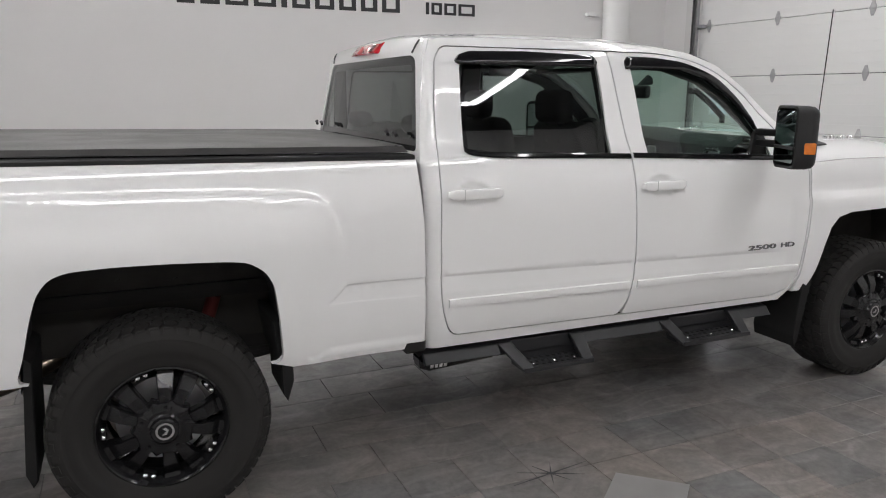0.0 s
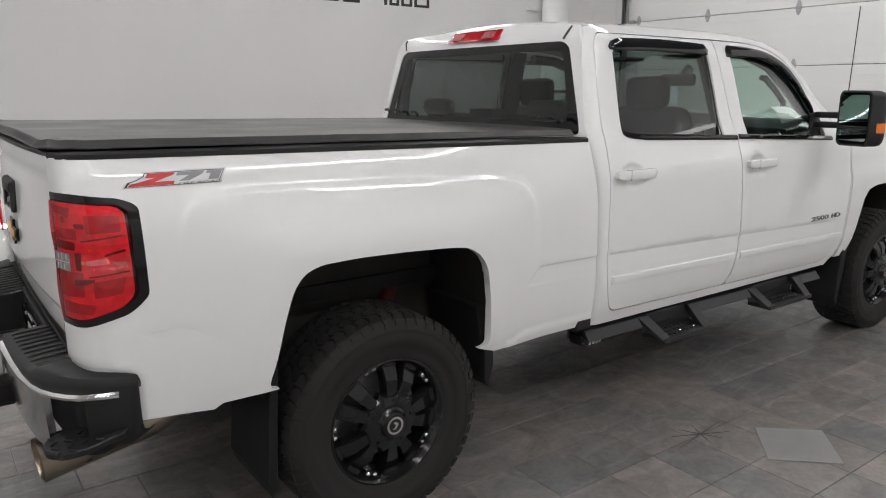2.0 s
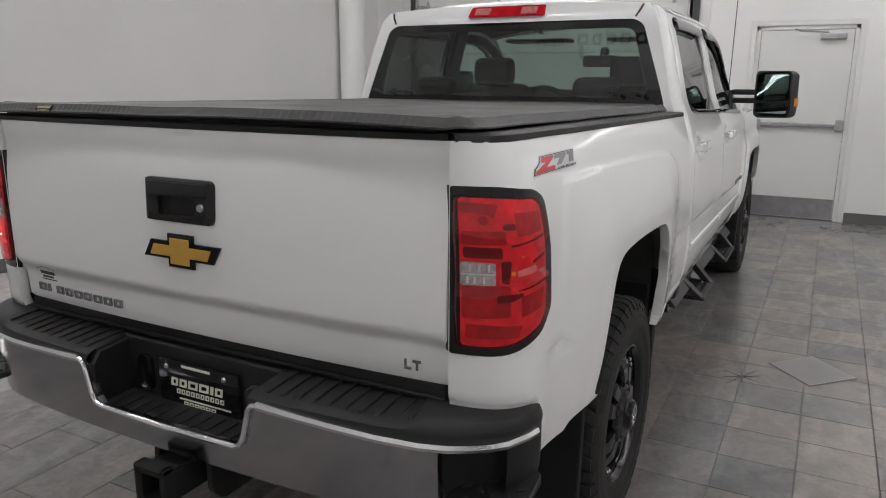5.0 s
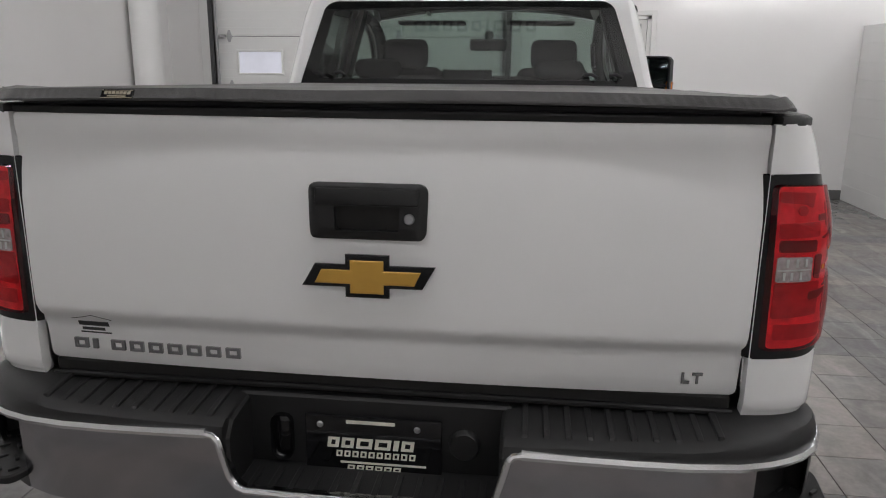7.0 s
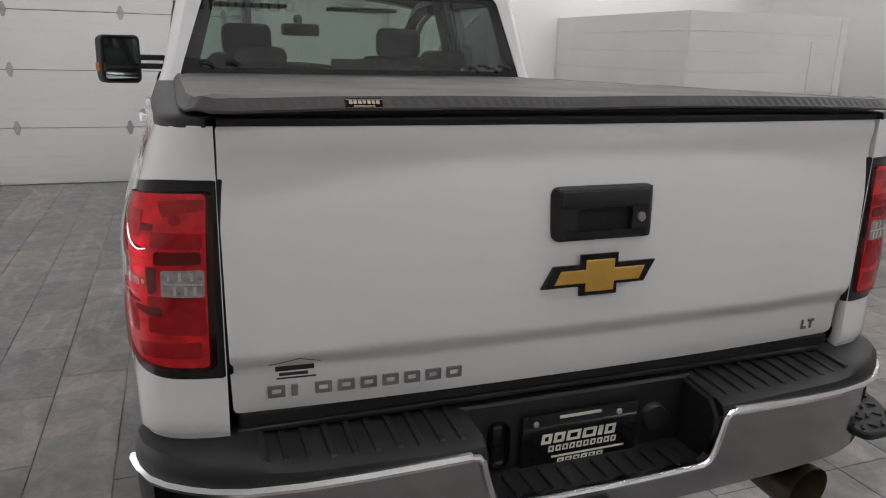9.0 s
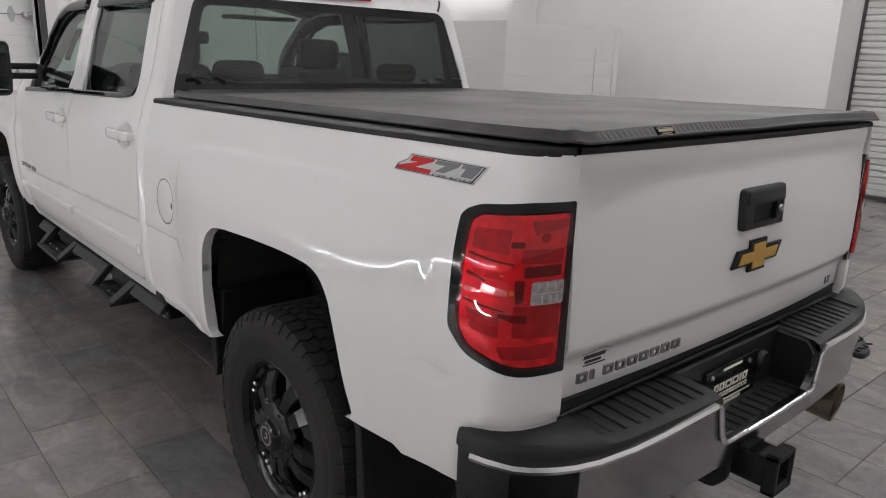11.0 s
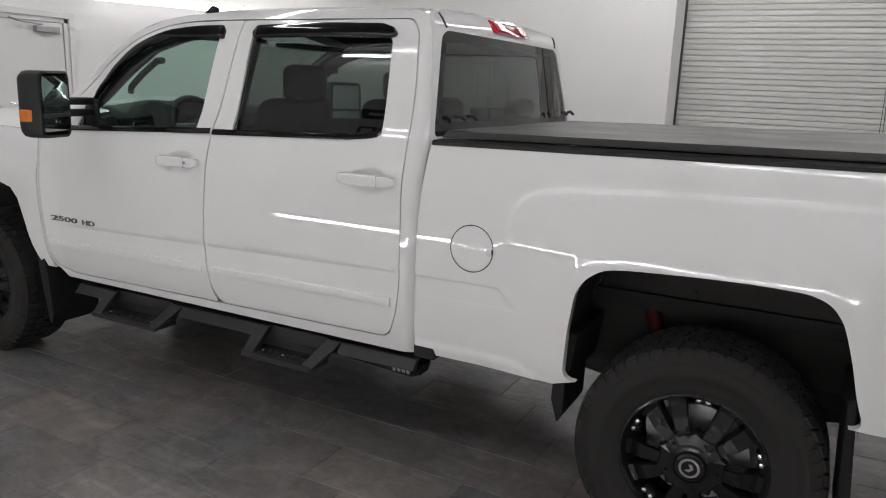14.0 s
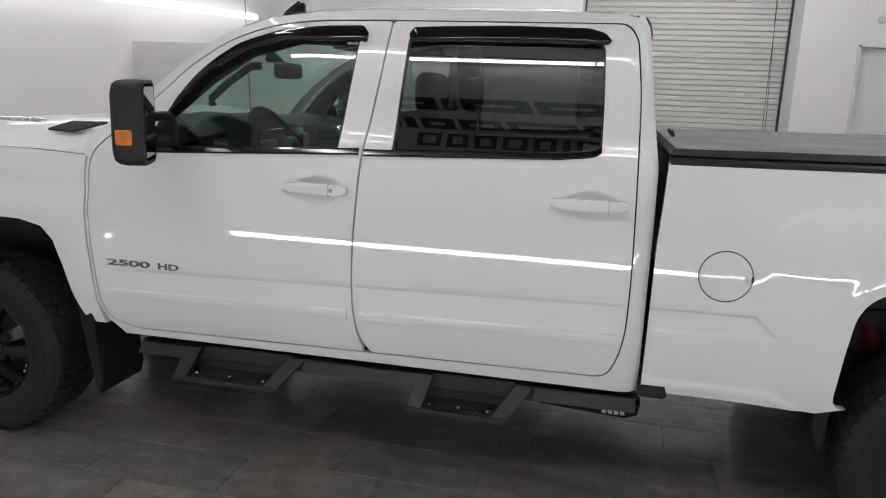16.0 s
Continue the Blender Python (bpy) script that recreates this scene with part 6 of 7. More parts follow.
panel(bm, face, lambda u, v: Vector((plan(u) + 0.10 * max(0, 0.70 - v) ** 1.2 + 0.004, u, v)), 0.03, (), 0.02, lambda q: Vector((1, 0, 0)))
link_panel("chrome_face", bm, M_CHROME, bumper, "chrome bumper face")


def sweep(bm, path, profile, out_of, closed_profile=True):
    rows = []
    for p in path:
        o = out_of(p)
        rows.append([bm.verts.new(Vector(p) + o * a + Vector((0, 0, b))) for a, b in profile])
    n = len(profile)
    for a, b in zip(rows, rows[1:]):
        for k in range(n if closed_profile else n - 1):
            bm.faces.new((a[k], a[(k + 1) % n], b[(k + 1) % n], b[k]))
    if closed_profile:
        bm.faces.new(rows[0])
        bm.faces.new(rows[-1][::-1])


def bump_out(p):
    y = p[1]
    e = 0.01
    t = Vector((plan(abs(y) + e) - plan(max(0, abs(y) - e)), 2 * e if abs(y) >= e else e, 0))
    n = Vector((-t.y, t.x, 0)).normalized()
    return Vector((n.x, math.copysign(abs(n.y), y) if abs(y) > 0.02 else 0, 0))


# chrome strip along the top edge, dipping at the middle step
for s in (-1, 1):
    path = []
    for y, z in [(0.966, 0.752), (0.955, 0.7515), (0.93, 0.751), (0.90, 0.7505), (0.86, 0.750), (0.82, 0.750), (0.76, 0.751), (0.66, 0.754), (0.55, 0.758), (0.43, 0.763), (0.33, 0.767)]:
        path.append((plan(y), s * y, z))
    bm = bmesh.new()
    sweep(bm, path, [(-0.01, -0.009), (0.007, -0.009), (0.011, 0.0), (0.006, 0.009), (-0.012, 0.010)], bump_out)
    part("chrome_strip", bm, M_SILVER, bumper, "bright chrome strip", True)
path = [(plan(y), y, z) for y, z in [(0.335, 0.767), (0.315, 0.764), (0.304, 0.752), (0.296, 0.72), (0.282, 0.67), (0.268, 0.648), (0.25, 0.640), (0.12, 0.638), (0, 0.638), (-0.12, 0.638), (-0.25, 0.640), (-0.268, 0.648), (-0.282, 0.67), (-0.296, 0.72), (-0.304, 0.752), (-0.315, 0.764), (-0.335, 0.767)]]
bm = bmesh.new()
tube(bm, [(x - 0.003, y, z) for x, y, z in path], 0.0075, 8)
part("chrome_strip", bm, M_SILVER, bumper, "bright chrome strip", True)

# black upper pads
for s in (-1, 1):
    bm = bmesh.new()
    OUT = [(0.295, -1.137), (0.40, -1.133), (0.55, -1.124), (0.66, -1.115), (0.715, -1.106), (0.74, -1.102), (0.80, -1.085), (0.85, -1.062), (0.89, -1.036), (0.925, -1.003), (0.95, -0.965), (0.963, -0.92), (0.966, -0.88), (0.962, -0.853), (0.95, -0.842)]
    INN = [(0.295, -0.955), (0.40, -0.955), (0.55, -0.955), (0.66, -0.955), (0.715, -0.955), (0.74, -0.955), (0.79, -0.955), (0.82, -0.95), (0.85, -0.94), (0.875, -0.925), (0.89, -0.905), (0.90, -0.885), (0.905, -0.87), (0.905, -0.855), (0.905, -0.845)]
    rows = []
    for i, ((yo, xo), (yi, xi)) in enumerate(zip(OUT, INN)):
        end = step01(0.70, 0.745, yo)
        fall = 0.012 * step01(10, 14, i)
        rows.append([(xo + (xi - xo) * t, yo + (yi - yo) * t, z) for t, z in ((0.01, 0.755), (0.0, 0.768), (0.03, 0.780 + 0.008 * end - fall), (0.14, 0.789 + 0.013 * end - fall), (0.5, 0.794 + 0.016 * end - fall), (1.0, 0.800 + 0.015 * end - fall), (1.02, 0.77))])
    vr = [[bm.verts.new((p[0], s * p[1], p[2])) for p in r] for r in rows]
    for a, b in zip(vr, vr[1:]):
        for k in range(6):
            bm.faces.new((a[k], a[k + 1], b[k + 1], b[k]))
    bm.faces.new(vr[-1])
    pad = part("step_pad", bm, M_PLASTIC, bumper, "black textured plastic step pad", True)
    bm = bmesh.new()
    for i in range(9):
        y = 0.335 + i * 0.044
        prism(bm, [(plan(y) + 0.026, 0.786), (-0.965, 0.797), (-0.965, 0.806), (plan(y) + 0.05, 0.797), (plan(y) + 0.034, 0.794)], s * (y - 0.007), s * (y + 0.007), lambda u, v, d: Vector((u, d, v)), 0.002, 1)
    part("tread_rib", bm, M_PLASTIC, pad)
    # raised outer end cap ridge
    bm = bmesh.new()
    prism(bm, [(plan(0.72) + 0.02, 0.786), (plan(0.72) + 0.03, 0.803), (-0.955, 0.815), (-0.955, 0.79)], s * 0.72, s * 0.735, lambda u, v, d: Vector((u, d, v)), 0.003, 1)
    part("pad_wall", bm, M_PLASTIC, pad)
    # corner pocket with its tread step
    bm = bmesh.new()
    cor = [(0.79, 0.742), (0.966, 0.742), (0.966, 0.60), (0.94, 0.565), (0.82, 0.555)]
    ua = [y for y, _ in cor]
    panel(bm, cor, lambda u, v: Vector((plan(u) + 0.012 + 0.055 * step01(0.795, 0.825, u) * (1 - step01(0.925, 0.95, u)) * step01(0.575, 0.605, v), s * (u - 0.012), v)), 0.02, (), 0.02, lambda q: Vector((1, 0, 0)))
    pocket = link_panel("corner_pocket", bm, M_PLASTIC, bumper, "black plastic corner step recess")
    bm = bmesh.new()
    side = [(0.930, -0.992), (0.945, -0.968), (0.957, -0.938), (0.963, -0.905), (0.965, -0.880), (0.962, -0.860), (0.950, -0.848)]
    rings = []
    for i, (y, x) in enumerate(side):
        low = 0.575 + 0.03 * step01(2, 6, i)
        rings.append([bm.verts.new((x + dx, s * (y - dy), z)) for dx, dy, z in ((0.0, 0.0, 0.768), (0.0, -0.001, 0.70), (0.002, 0.002, 0.64), (0.008, 0.010, low + 0.012), (0.022, 0.026, low), (0.05, 0.05, low))])
    for a, b in zip(rings, rings[1:]):
        for k in range(5):
            bm.faces.new((a[k], a[k + 1], b[k + 1], b[k]))
    part("end_cap", bm, M_PLASTIC, bumper, "black plastic bumper end", True)
    bm = bmesh.new()
    tread = [(-1.06, 0.80), (-1.10, 0.83), (-1.10, 0.90), (-1.065, 0.955), (-1.0, 0.985), (-0.90, 0.985), (-0.88, 0.94), (-0.95, 0.80)]
    prism(bm, rounded(tread, 0.02), 0.585, 0.607, lambda u, v, d: Vector((u, s * v, d + 0.22 * (u + 1.06))), 0.004, 1)
    st = part("corner_step", bm, M_PLASTIC, pocket, "black corner foot step with raised tread")
    bm = bmesh.new()
    for i in range(5):
        for k in range(4):
            px, py = -1.075 + i * 0.036, 0.835 + k * 0.036 + (0.018 if i % 2 else 0)
            if py < 0.965:
                box(bm, px - 0.012, px + 0.012, -0.004, 0.004, 0.6055, 0.6125, 0.0015, 1, Matrix.Translation((0, s * py, 0.22 * (px + 1.06))) @ Matrix.Translation((px, 0, 0)) @ Matrix.Rotation(radians(45 if (i + k) % 2 else -45), 4, "Z") @ Matrix.Translation((-px, 0, 0)))
    part("tread_stud", bm, M_PLASTIC, pocket)
# middle step: floor, back wall, cheeks
bm = bmesh.new()
box(bm, -1.128, -0.99, -0.285, 0.285, 0.612, 0.632, 0.004, 1)
mid = part("middle_step", bm, M_PLASTIC, bumper, "black lower middle step")
for i in range(12):
    bm = bmesh.new()
    y = -0.25 + i * 0.0455
    box(bm, -1.118, -1.03, y - 0.007, y + 0.007, 0.6315, 0.638, 0.002, 1)
    part("tread_rib", bm, M_PLASTIC, mid)
bm = bmesh.new()
box(bm, -1.0, -0.97, -0.31, 0.31, 0.60, 0.80, 0.006, 1)
for s in (-1, 1):
    prism(bm, [(-1.128, 0.632), (-1.128, 0.75), (-1.10, 0.785), (-0.98, 0.795), (-0.98, 0.61), (-1.10, 0.61)], s * 0.285, s * 0.31, lambda u, v, d: Vector((u, d, v)), 0.006, 1)
part("plate_recess", bm, M_PLASTIC, bumper, "black plastic licence plate recess")
bm = bmesh.new()
box(bm, -1.006, -0.995, 0.185, 0.235, 0.645, 0.755, 0.02, 3)
part("wiring_socket", bm, M_GLOSSBLACK, bumper, "black trailer wiring socket", True)
bm = bmesh.new()
lathe(bm, [(0, 0.016), (0.030, 0.016), (0.034, 0.010), (0.036, 0.0)], 24, lambda u, v, d: Vector((-1.0 - d, -0.205 + u, 0.705 + v)))
part("socket_cap", bm, M_PLASTIC, bumper, "round black socket cap", True)
bm = bmesh.new()
box(bm, -0.975, -0.93, -0.765, 0.765, 0.785, 0.845, 0.004, 1)
part("sill_strip", bm, M_UNDER, bumper, "dark gap filler under tailgate")
bm = bmesh.new()
box(bm, -0.986, -0.97, -0.77, 0.77, 0.806, 0.818, 0.003, 1)
part("sill_lip", bm, M_PLASTIC, bumper)

# dealer plate in the recess
plate = part("dealer_plate", (lambda b: (box(b, -1.012, -1.006, -0.155, 0.155, 0.602, 0.762, 0.003, 1), b)[1])(bmesh.new()), M_GLOSSBLACK, truck, "black dealer plate with pale lettering bars")
bm = bmesh.new()
PL = lambda u, v, d: Vector((-1.0125 - d, -u, v))
for u0, u1, z0, z1 in ((-0.06, 0.05, 0.744, 0.752), (-0.075, 0.12, 0.646, 0.651)):
    prism(bm, [(u0, z0), (u1, z0), (u1, z1), (u0, z1)], 0.0, 0.001, PL)
for i, w in enumerate((0.026, 0.028, 0.036, 0.036, 0.012, 0.028)):
    u = -0.105 + sum((0.026, 0.028, 0.036, 0.036, 0.012, 0.028)[:i]) + 0.006 * i
    open_frame(bm, u, u + w, 0.684, 0.709, 0.0082, 0.15, 0.0, 0.001, PL)
for i in range(10):
    u = -0.085 + 0.0185 * i
    open_frame(bm, u, u + 0.014, 0.662, 0.677, 0.0042, 0.1, 0.0, 0.001, PL)
for i in range(6):
    u = -0.06 + 0.021 * i
    open_frame(bm, u, u + 0.017, 0.630, 0.642, 0.0045, 0.15, 0.0, 0.001, PL)
part("lettering_bar", bm, M_WHITEINK, plate, "cream lettering bars")
for u in (-0.12, 0.10):
    bm = bmesh.new()
    lathe(bm, [(0, 0.005), (0.006, 0.004), (0.008, 0.0)], 10, lambda a, b, d: Vector((-1.0125 - d, -u + a, 0.738 + b)))
    part("plate_screw", bm, M_STEEL, plate, "", True)

# hitch receiver
bm = bmesh.new()
for y0, y1, z0, z1 in ((-0.045, 0.045, 0.518, 0.53), (-0.045, 0.045, 0.435, 0.447), (-0.045, -0.033, 0.447, 0.518), (0.033, 0.045, 0.447, 0.518)):
    box(bm, -1.20, -0.75, y0, y1, z0, z1, 0.002, 1)
for y0, y1, z0, z1 in ((-0.056, 0.056, 0.528, 0.545), (-0.056, 0.056, 0.42, 0.437), (-0.056, -0.04, 0.42, 0.545), (0.04, 0.056, 0.42, 0.545)):
    box(bm, -1.205, -1.165, y0, y1, z0, z1, 0.004, 1)
hitch = part("hitch_receiver", bm, M_UNDER, truck, "black square hitch receiver")
bm = bmesh.new()
prism(bm, rounded([(-1.09, 0.53), (-1.09, 0.445), (-1.05, 0.40), (-0.90, 0.40), (-0.85, 0.60), (-1.03, 0.615), (-1.06, 0.56)], 0.02), -0.11, -0.09, lambda u, v, d: Vector((u, d, v)), 0.003, 1)
prism(bm, rounded([(-1.09, 0.53), (-1.09, 0.445), (-1.05, 0.40), (-0.90, 0.40), (-0.85, 0.60), (-1.03, 0.615), (-1.06, 0.56)], 0.02), 0.09, 0.11, lambda u, v, d: Vector((u, d, v)), 0.003, 1)
box(bm, -1.07, -0.85, -0.14, 0.14, 0.53, 0.62, 0.01, 1)
tube(bm, [(-0.95, -0.60, 0.49), (-0.95, 0.60, 0.49)], 0.04, 14)
part("hitch_bracket", bm, M_UNDER, hitch)

# exhaust tail pipe on the right
bm = bmesh.new()
pts = [Vector((0.6, -0.30, 0.55)), Vector((0.2, -0.34, 0.66)), Vector((-0.2, -0.42, 0.64)), Vector((-0.50, -0.55, 0.54)), Vector((-0.75, -0.61, 0.49)), Vector((-1.10, -0.645, 0.462))]
tube(bm, pts, [0.045, 0.045, 0.045, 0.045, 0.055, 0.072], 20, cap=False)
tube(bm, [pts[-1], pts[-1] + Vector((0.25, 0.02, 0.015))], [0.068, 0.052], 20, cap=False)
part("exhaust_pipe", bm, M_EXH, truck, "heat-stained steel exhaust tail pipe", True)

# ---- underbody ----
bm = bmesh.new()
for s in (-1, 1):
    box(bm, -0.95, 4.6, min(s * 0.40, s * 0.52), max(s * 0.40, s * 0.52), 0.52, 0.66, 0.01, 1)
part("frame_rail", bm, M_UNDER, truck, "dark frame rails")
bm = bmesh.new()
box(bm, 1.08, 3.3, -0.88, 0.88, 0.56, 0.62)
box(bm, 0.52, 1.07, -0.90, 0.90, 0.585, 0.66)
box(bm, -0.95, -0.46, -0.90, 0.90, 0.66, 0.70)
box(bm, -0.5, 0.55, -0.60, 0.60, 0.80, 0.86)
box(bm, 3.3, 4.75, -0.55, 0.55, 0.58, 0.75)
part("floor_pan", bm, M_UNDER, truck, "dark underbody floor pan")
# wheel houses
for s in (-1, 1):
    for cx, xa, xb, zt in ((0.02, -0.46, 0.50, 1.065), (WB, 3.38, 4.42, 1.06)):
        bm = bmesh.new()
        n = 20
        arc = [(xa, 0.60), (xa + 0.02, 0.80), (xa + 0.05, 0.95), (xa + 0.12, zt - 0.02), (xa + 0.22, zt), (cx, zt + 0.005), (xb - 0.22, zt), (xb - 0.12, zt - 0.02), (xb - 0.05, 0.95), (xb - 0.02, 0.80), (xb, 0.60)]
        a = [bm.verts.new((x, s * 0.928, z)) for x, z in arc]
        b = [bm.verts.new((x, s * 0.56, z)) for x, z in arc]
        for i in range(len(arc) - 1):
            bm.faces.new((a[i], a[i + 1], b[i + 1], b[i]))
        bm.faces.new(b)
        part("wheel_house", bm, M_HOUSE, truck, "dark wheel house liner")
    bm = bmesh.new()
    for k in range(4):
        tube(bm, [(-0.85, s * 0.50, 0.60 - 0.012 * k), (-0.35, s * 0.50, 0.52 - 0.016 * k), (0.0, s * 0.50, 0.49 - 0.018 * k), (0.45, s * 0.50, 0.53 - 0.016 * k), (0.85, s * 0.50, 0.58 - 0.012 * k)], 0.014, 6)
    box(bm, -0.07, 0.07, min(s * 0.46, s * 0.54), max(s * 0.46, s * 0.54), 0.40, 0.52, 0.01, 1)
    part("leaf_spring", bm, M_UNDER, truck, "dark leaf spring pack")
    bm = bmesh.new()
    tube(bm, [(0.14, s * 0.55, 0.45), (0.25, s * 0.57, 0.80)], 0.03, 12)
    part("shock_absorber", bm, M_SPRINGRED, truck, "dirty dark red shock absorber", True)
    bm = bmesh.new()
    box(bm, -0.42, 0.45, min(s * 0.561, s * 0.578), max(s * 0.561, s * 0.578), 0.855, 0.985, 0.006, 1)
    box(bm, -0.43, 0.46, min(s * 0.561, s * 0.588), max(s * 0.561, s * 0.588), 0.985, 1.000, 0.004, 1)
    for x, z in ((-0.34, 0.93), (-0.12, 0.90), (0.06, 0.945), (0.10, 0.885), (0.28, 0.92), (0.36, 0.96)):
        tube(bm, [(x, s * 0.576, z), (x, s * 0.588, z)], 0.011, 8)
    part("bed_bracket", bm, M_HOUSE, truck, "dark bed cross bracket")
    # arch edge lip
    for arc2, f in (([(0.4615, 0.606)] + ARCH_R[1:-1] + [(-0.467, 0.655)], bed_surf(s)), ([p for p in FENDER if p[0] > 3.35 and p[1] < 1.05][0:11], cab_surf(s))):
        bm = bmesh.new()
        P = [f(*p) for p in arc2]
        va = [bm.verts.new(p + Vector((0, -s * 0.004, 0))) for p in P]
        vb = [bm.verts.new(p + Vector((0, -s * 0.034, 0))) for p in P]
        for i in range(len(P) - 1):
            bm.faces.new((va[i], va[i + 1], vb[i + 1], vb[i]))
        part("arch_lip", bm, M_PAINT, truck, "white turned-in arch edge", True)
    # mud flaps
    for pts2, y0, y1 in (([(-0.415, 0.72), (-0.44, 0.74), (-0.475, 0.30), (-0.455, 0.245), (-0.437, 0.27)], 0.60, 0.945),
                         ([(0.452, 0.604), (0.500, 0.580), (0.502, 0.51), (0.475, 0.425), (0.455, 0.46)], 0.70, 0.955),
                         ([(3.40, 0.66), (3.33, 0.66), (3.295, 0.32), (3.31, 0.26), (3.33, 0.28)], 0.68, 0.965)):
        bm = bmesh.new()
        prism(bm, pts2, y0, y1, XZ(0, s), 0.004, 1)
        if 0 < pts2[0][0] < 1:
            prism(bm, [(0.430, 0.76), (0.470, 0.76), (0.500, 0.592), (0.452, 0.588)], 0.58, 0.928, XZ(0, s), 0.003, 1)
        part("mud_flap", bm, M_FLAP, truck, "black plastic mud flap")
bm = bmesh.new()
tube(bm, [(0, -0.78, WZ), (0, 0.78, WZ)], 0.055, 16)
lathe(bm, [(0, -0.15), (0.1, -0.13), (0.16, -0.05), (0.16, 0.05), (0.1, 0.13), (0, 0.15)], 20, lambda u, v, d: Vector((u, d, WZ + v)))
tube(bm, [(WB, -0.78, WZ), (WB, 0.78, WZ)], 0.05, 12)
part("axle", bm, M_UNDER, truck, "dark axle tubes", True)
bm = bmesh.new()
box(bm, -0.94, -0.56, -0.34, 0.34, 0.50, 0.74, 0.05, 3)
part("spare_wheel_well", bm, M_UNDER, truck, "dark shape under the bed")
bm = bmesh.new()
box(bm, 1.2, 2.1, 0.12, 0.38, 0.40, 0.60, 0.04, 2)
tube(bm, [(0.1, 0, 0.42), (1.6, 0, 0.46), (3.0, 0, 0.52)], 0.04, 10)
box(bm, 2.2, 3.2, -0.28, 0.28, 0.42, 0.60, 0.06, 2)
part("drivetrain", bm, M_UNDER, truck, "dark transmission and driveshaft")

# ---- side steps ----
def hang(s):
    """Places on the face of a side step, which leans out towards its foot."""
    return lambda u, v, d: Vector((u, s * (0.905 + (0.515 - v) * 0.80 + d), v))


for s in (-1, 1):
    slope = lambda x: 0.520 - (x - 1.08) * 0.006
    bm = bmesh.new()
    prism(bm, [(1.075, 0.50), (1.10, slope(1.1)), (3.14, slope(3.14)), (3.15, 0.49), (3.14, 0.445), (1.10, 0.448), (1.075, 0.465)], 0.80, 0.885, XZ(0, s), 0.008, 2)
    step = part("side_step", bm, M_STEP, truck, "black angular drop-step side bar")
    for x0, x1 in ((1.455, 1.925), (2.385, 2.925)):
        for legs in ([(x0, slope(x0)), (x0 + 0.075, slope(x0)), (x0 + 0.165, 0.392), (x0 + 0.10, 0.392)], [(x1 - 0.075, slope(x1)), (x1, slope(x1)), (x1 + 0.012, 0.392), (x1 - 0.045, 0.392)]):
            bm = bmesh.new()
            prism(bm, legs, -0.045, 0.0, hang(s), 0.006, 2)
            part("step_leg", bm, M_STEP, step)
        bm = bmesh.new()
        box(bm, x0 + 0.10, x1 + 0.01, min(s * 0.86, s * 1.0), max(s * 0.86, s * 1.0), 0.388, 0.410, 0.004, 2)
        tr = part("step_tread", bm, M_STEP, step, "black grip tread plate")
        bm = bmesh.new()
        k = 0
        while x0 + 0.15 + k * 0.034 < x1 - 0.05:
            for q, yy in enumerate((0.885, 0.925, 0.965)):
                x = x0 + 0.15 + k * 0.034 + (0.017 if q % 2 else 0)
                lathe(bm, [(0.004, 0.4135), (0.008, 0.413), (0.011, 0.410)], 8, lambda u, v, d, x=x, yy=yy: Vector((x + u, s * yy + v, d)))
            k += 1
        part("grip_stud", bm, M_PLASTIC, tr)
        for x in (x0 + 0.17, (x0 + x1) / 2 + 0.05, x1 - 0.07):
            bm = bmesh.new()
            lathe(bm, [(0, 0.417), (0.005, 0.416), (0.008, 0.411)], 10, lambda u, v, d, x=x: Vector((x + u, s * 0.945 + v, d)))
            part("tread_bolt", bm, M_SILVER, tr, "silver bolt", True)
        bm = bmesh.new()
        prism(bm, [(x0 + 0.10, 0.41), (x1, 0.41), (x1, 0.50), (x0 + 0.04, 0.50)], 0.862, 0.872, XZ(0, s))
        part("step_back", bm, M_STEP, step)
    for xa, xb in ((1.085, 1.46), (1.92, 2.39), (2.92, 3.13)):
        bm = bmesh.new()
        prism(bm, [(xa, slope(xa) - 0.045), (xb, slope(xb) - 0.045), (xb, slope(xb)), (xa, slope(xa))], -0.03, 0.0, hang(s), 0.006, 2)
        part("step_bar", bm, M_STEP, step)
    bm = bmesh.new()
    prism(bm, [(1.068, 0.495), (1.09, 0.51), (1.30, 0.478), (1.44, 0.474), (1.44, 0.450), (1.12, 0.432), (1.075, 0.45)], 0.82, 0.898, XZ(0, s), 0.006, 1)
    part("end_cap", bm, M_GLOSSBLACK, step, "black end cap")
    bm = bmesh.new()
    for i in range(4):
        prism(bm, [(1.12 + 0.022 * i, 0.446), (1.136 + 0.022 * i, 0.446), (1.139 + 0.022 * i, 0.466), (1.123 + 0.022 * i, 0.466)], 0.8983, 0.900, XZ(0, s))
    part("maker_mark", bm, M_SILVER, step, "small pale maker's mark bars")
    for x in (1.25, 2.15, 3.0):
        bm = bmesh.new()
        box(bm, x, x + 0.06, min(s * 0.48, s * 0.83), max(s * 0.48, s * 0.83), 0.46, 0.53, 0.004, 1)
        part("mount_bracket", bm, M_STEP, step)
    bm = bmesh.new()
    box(bm, 0.985, 1.085, min(s * 0.80, s * 0.945), max(s * 0.80, s * 0.945), 0.545, 0.605, 0.01, 1)
    part("body_mount", bm, M_UNDER, truck, "dark body mount")


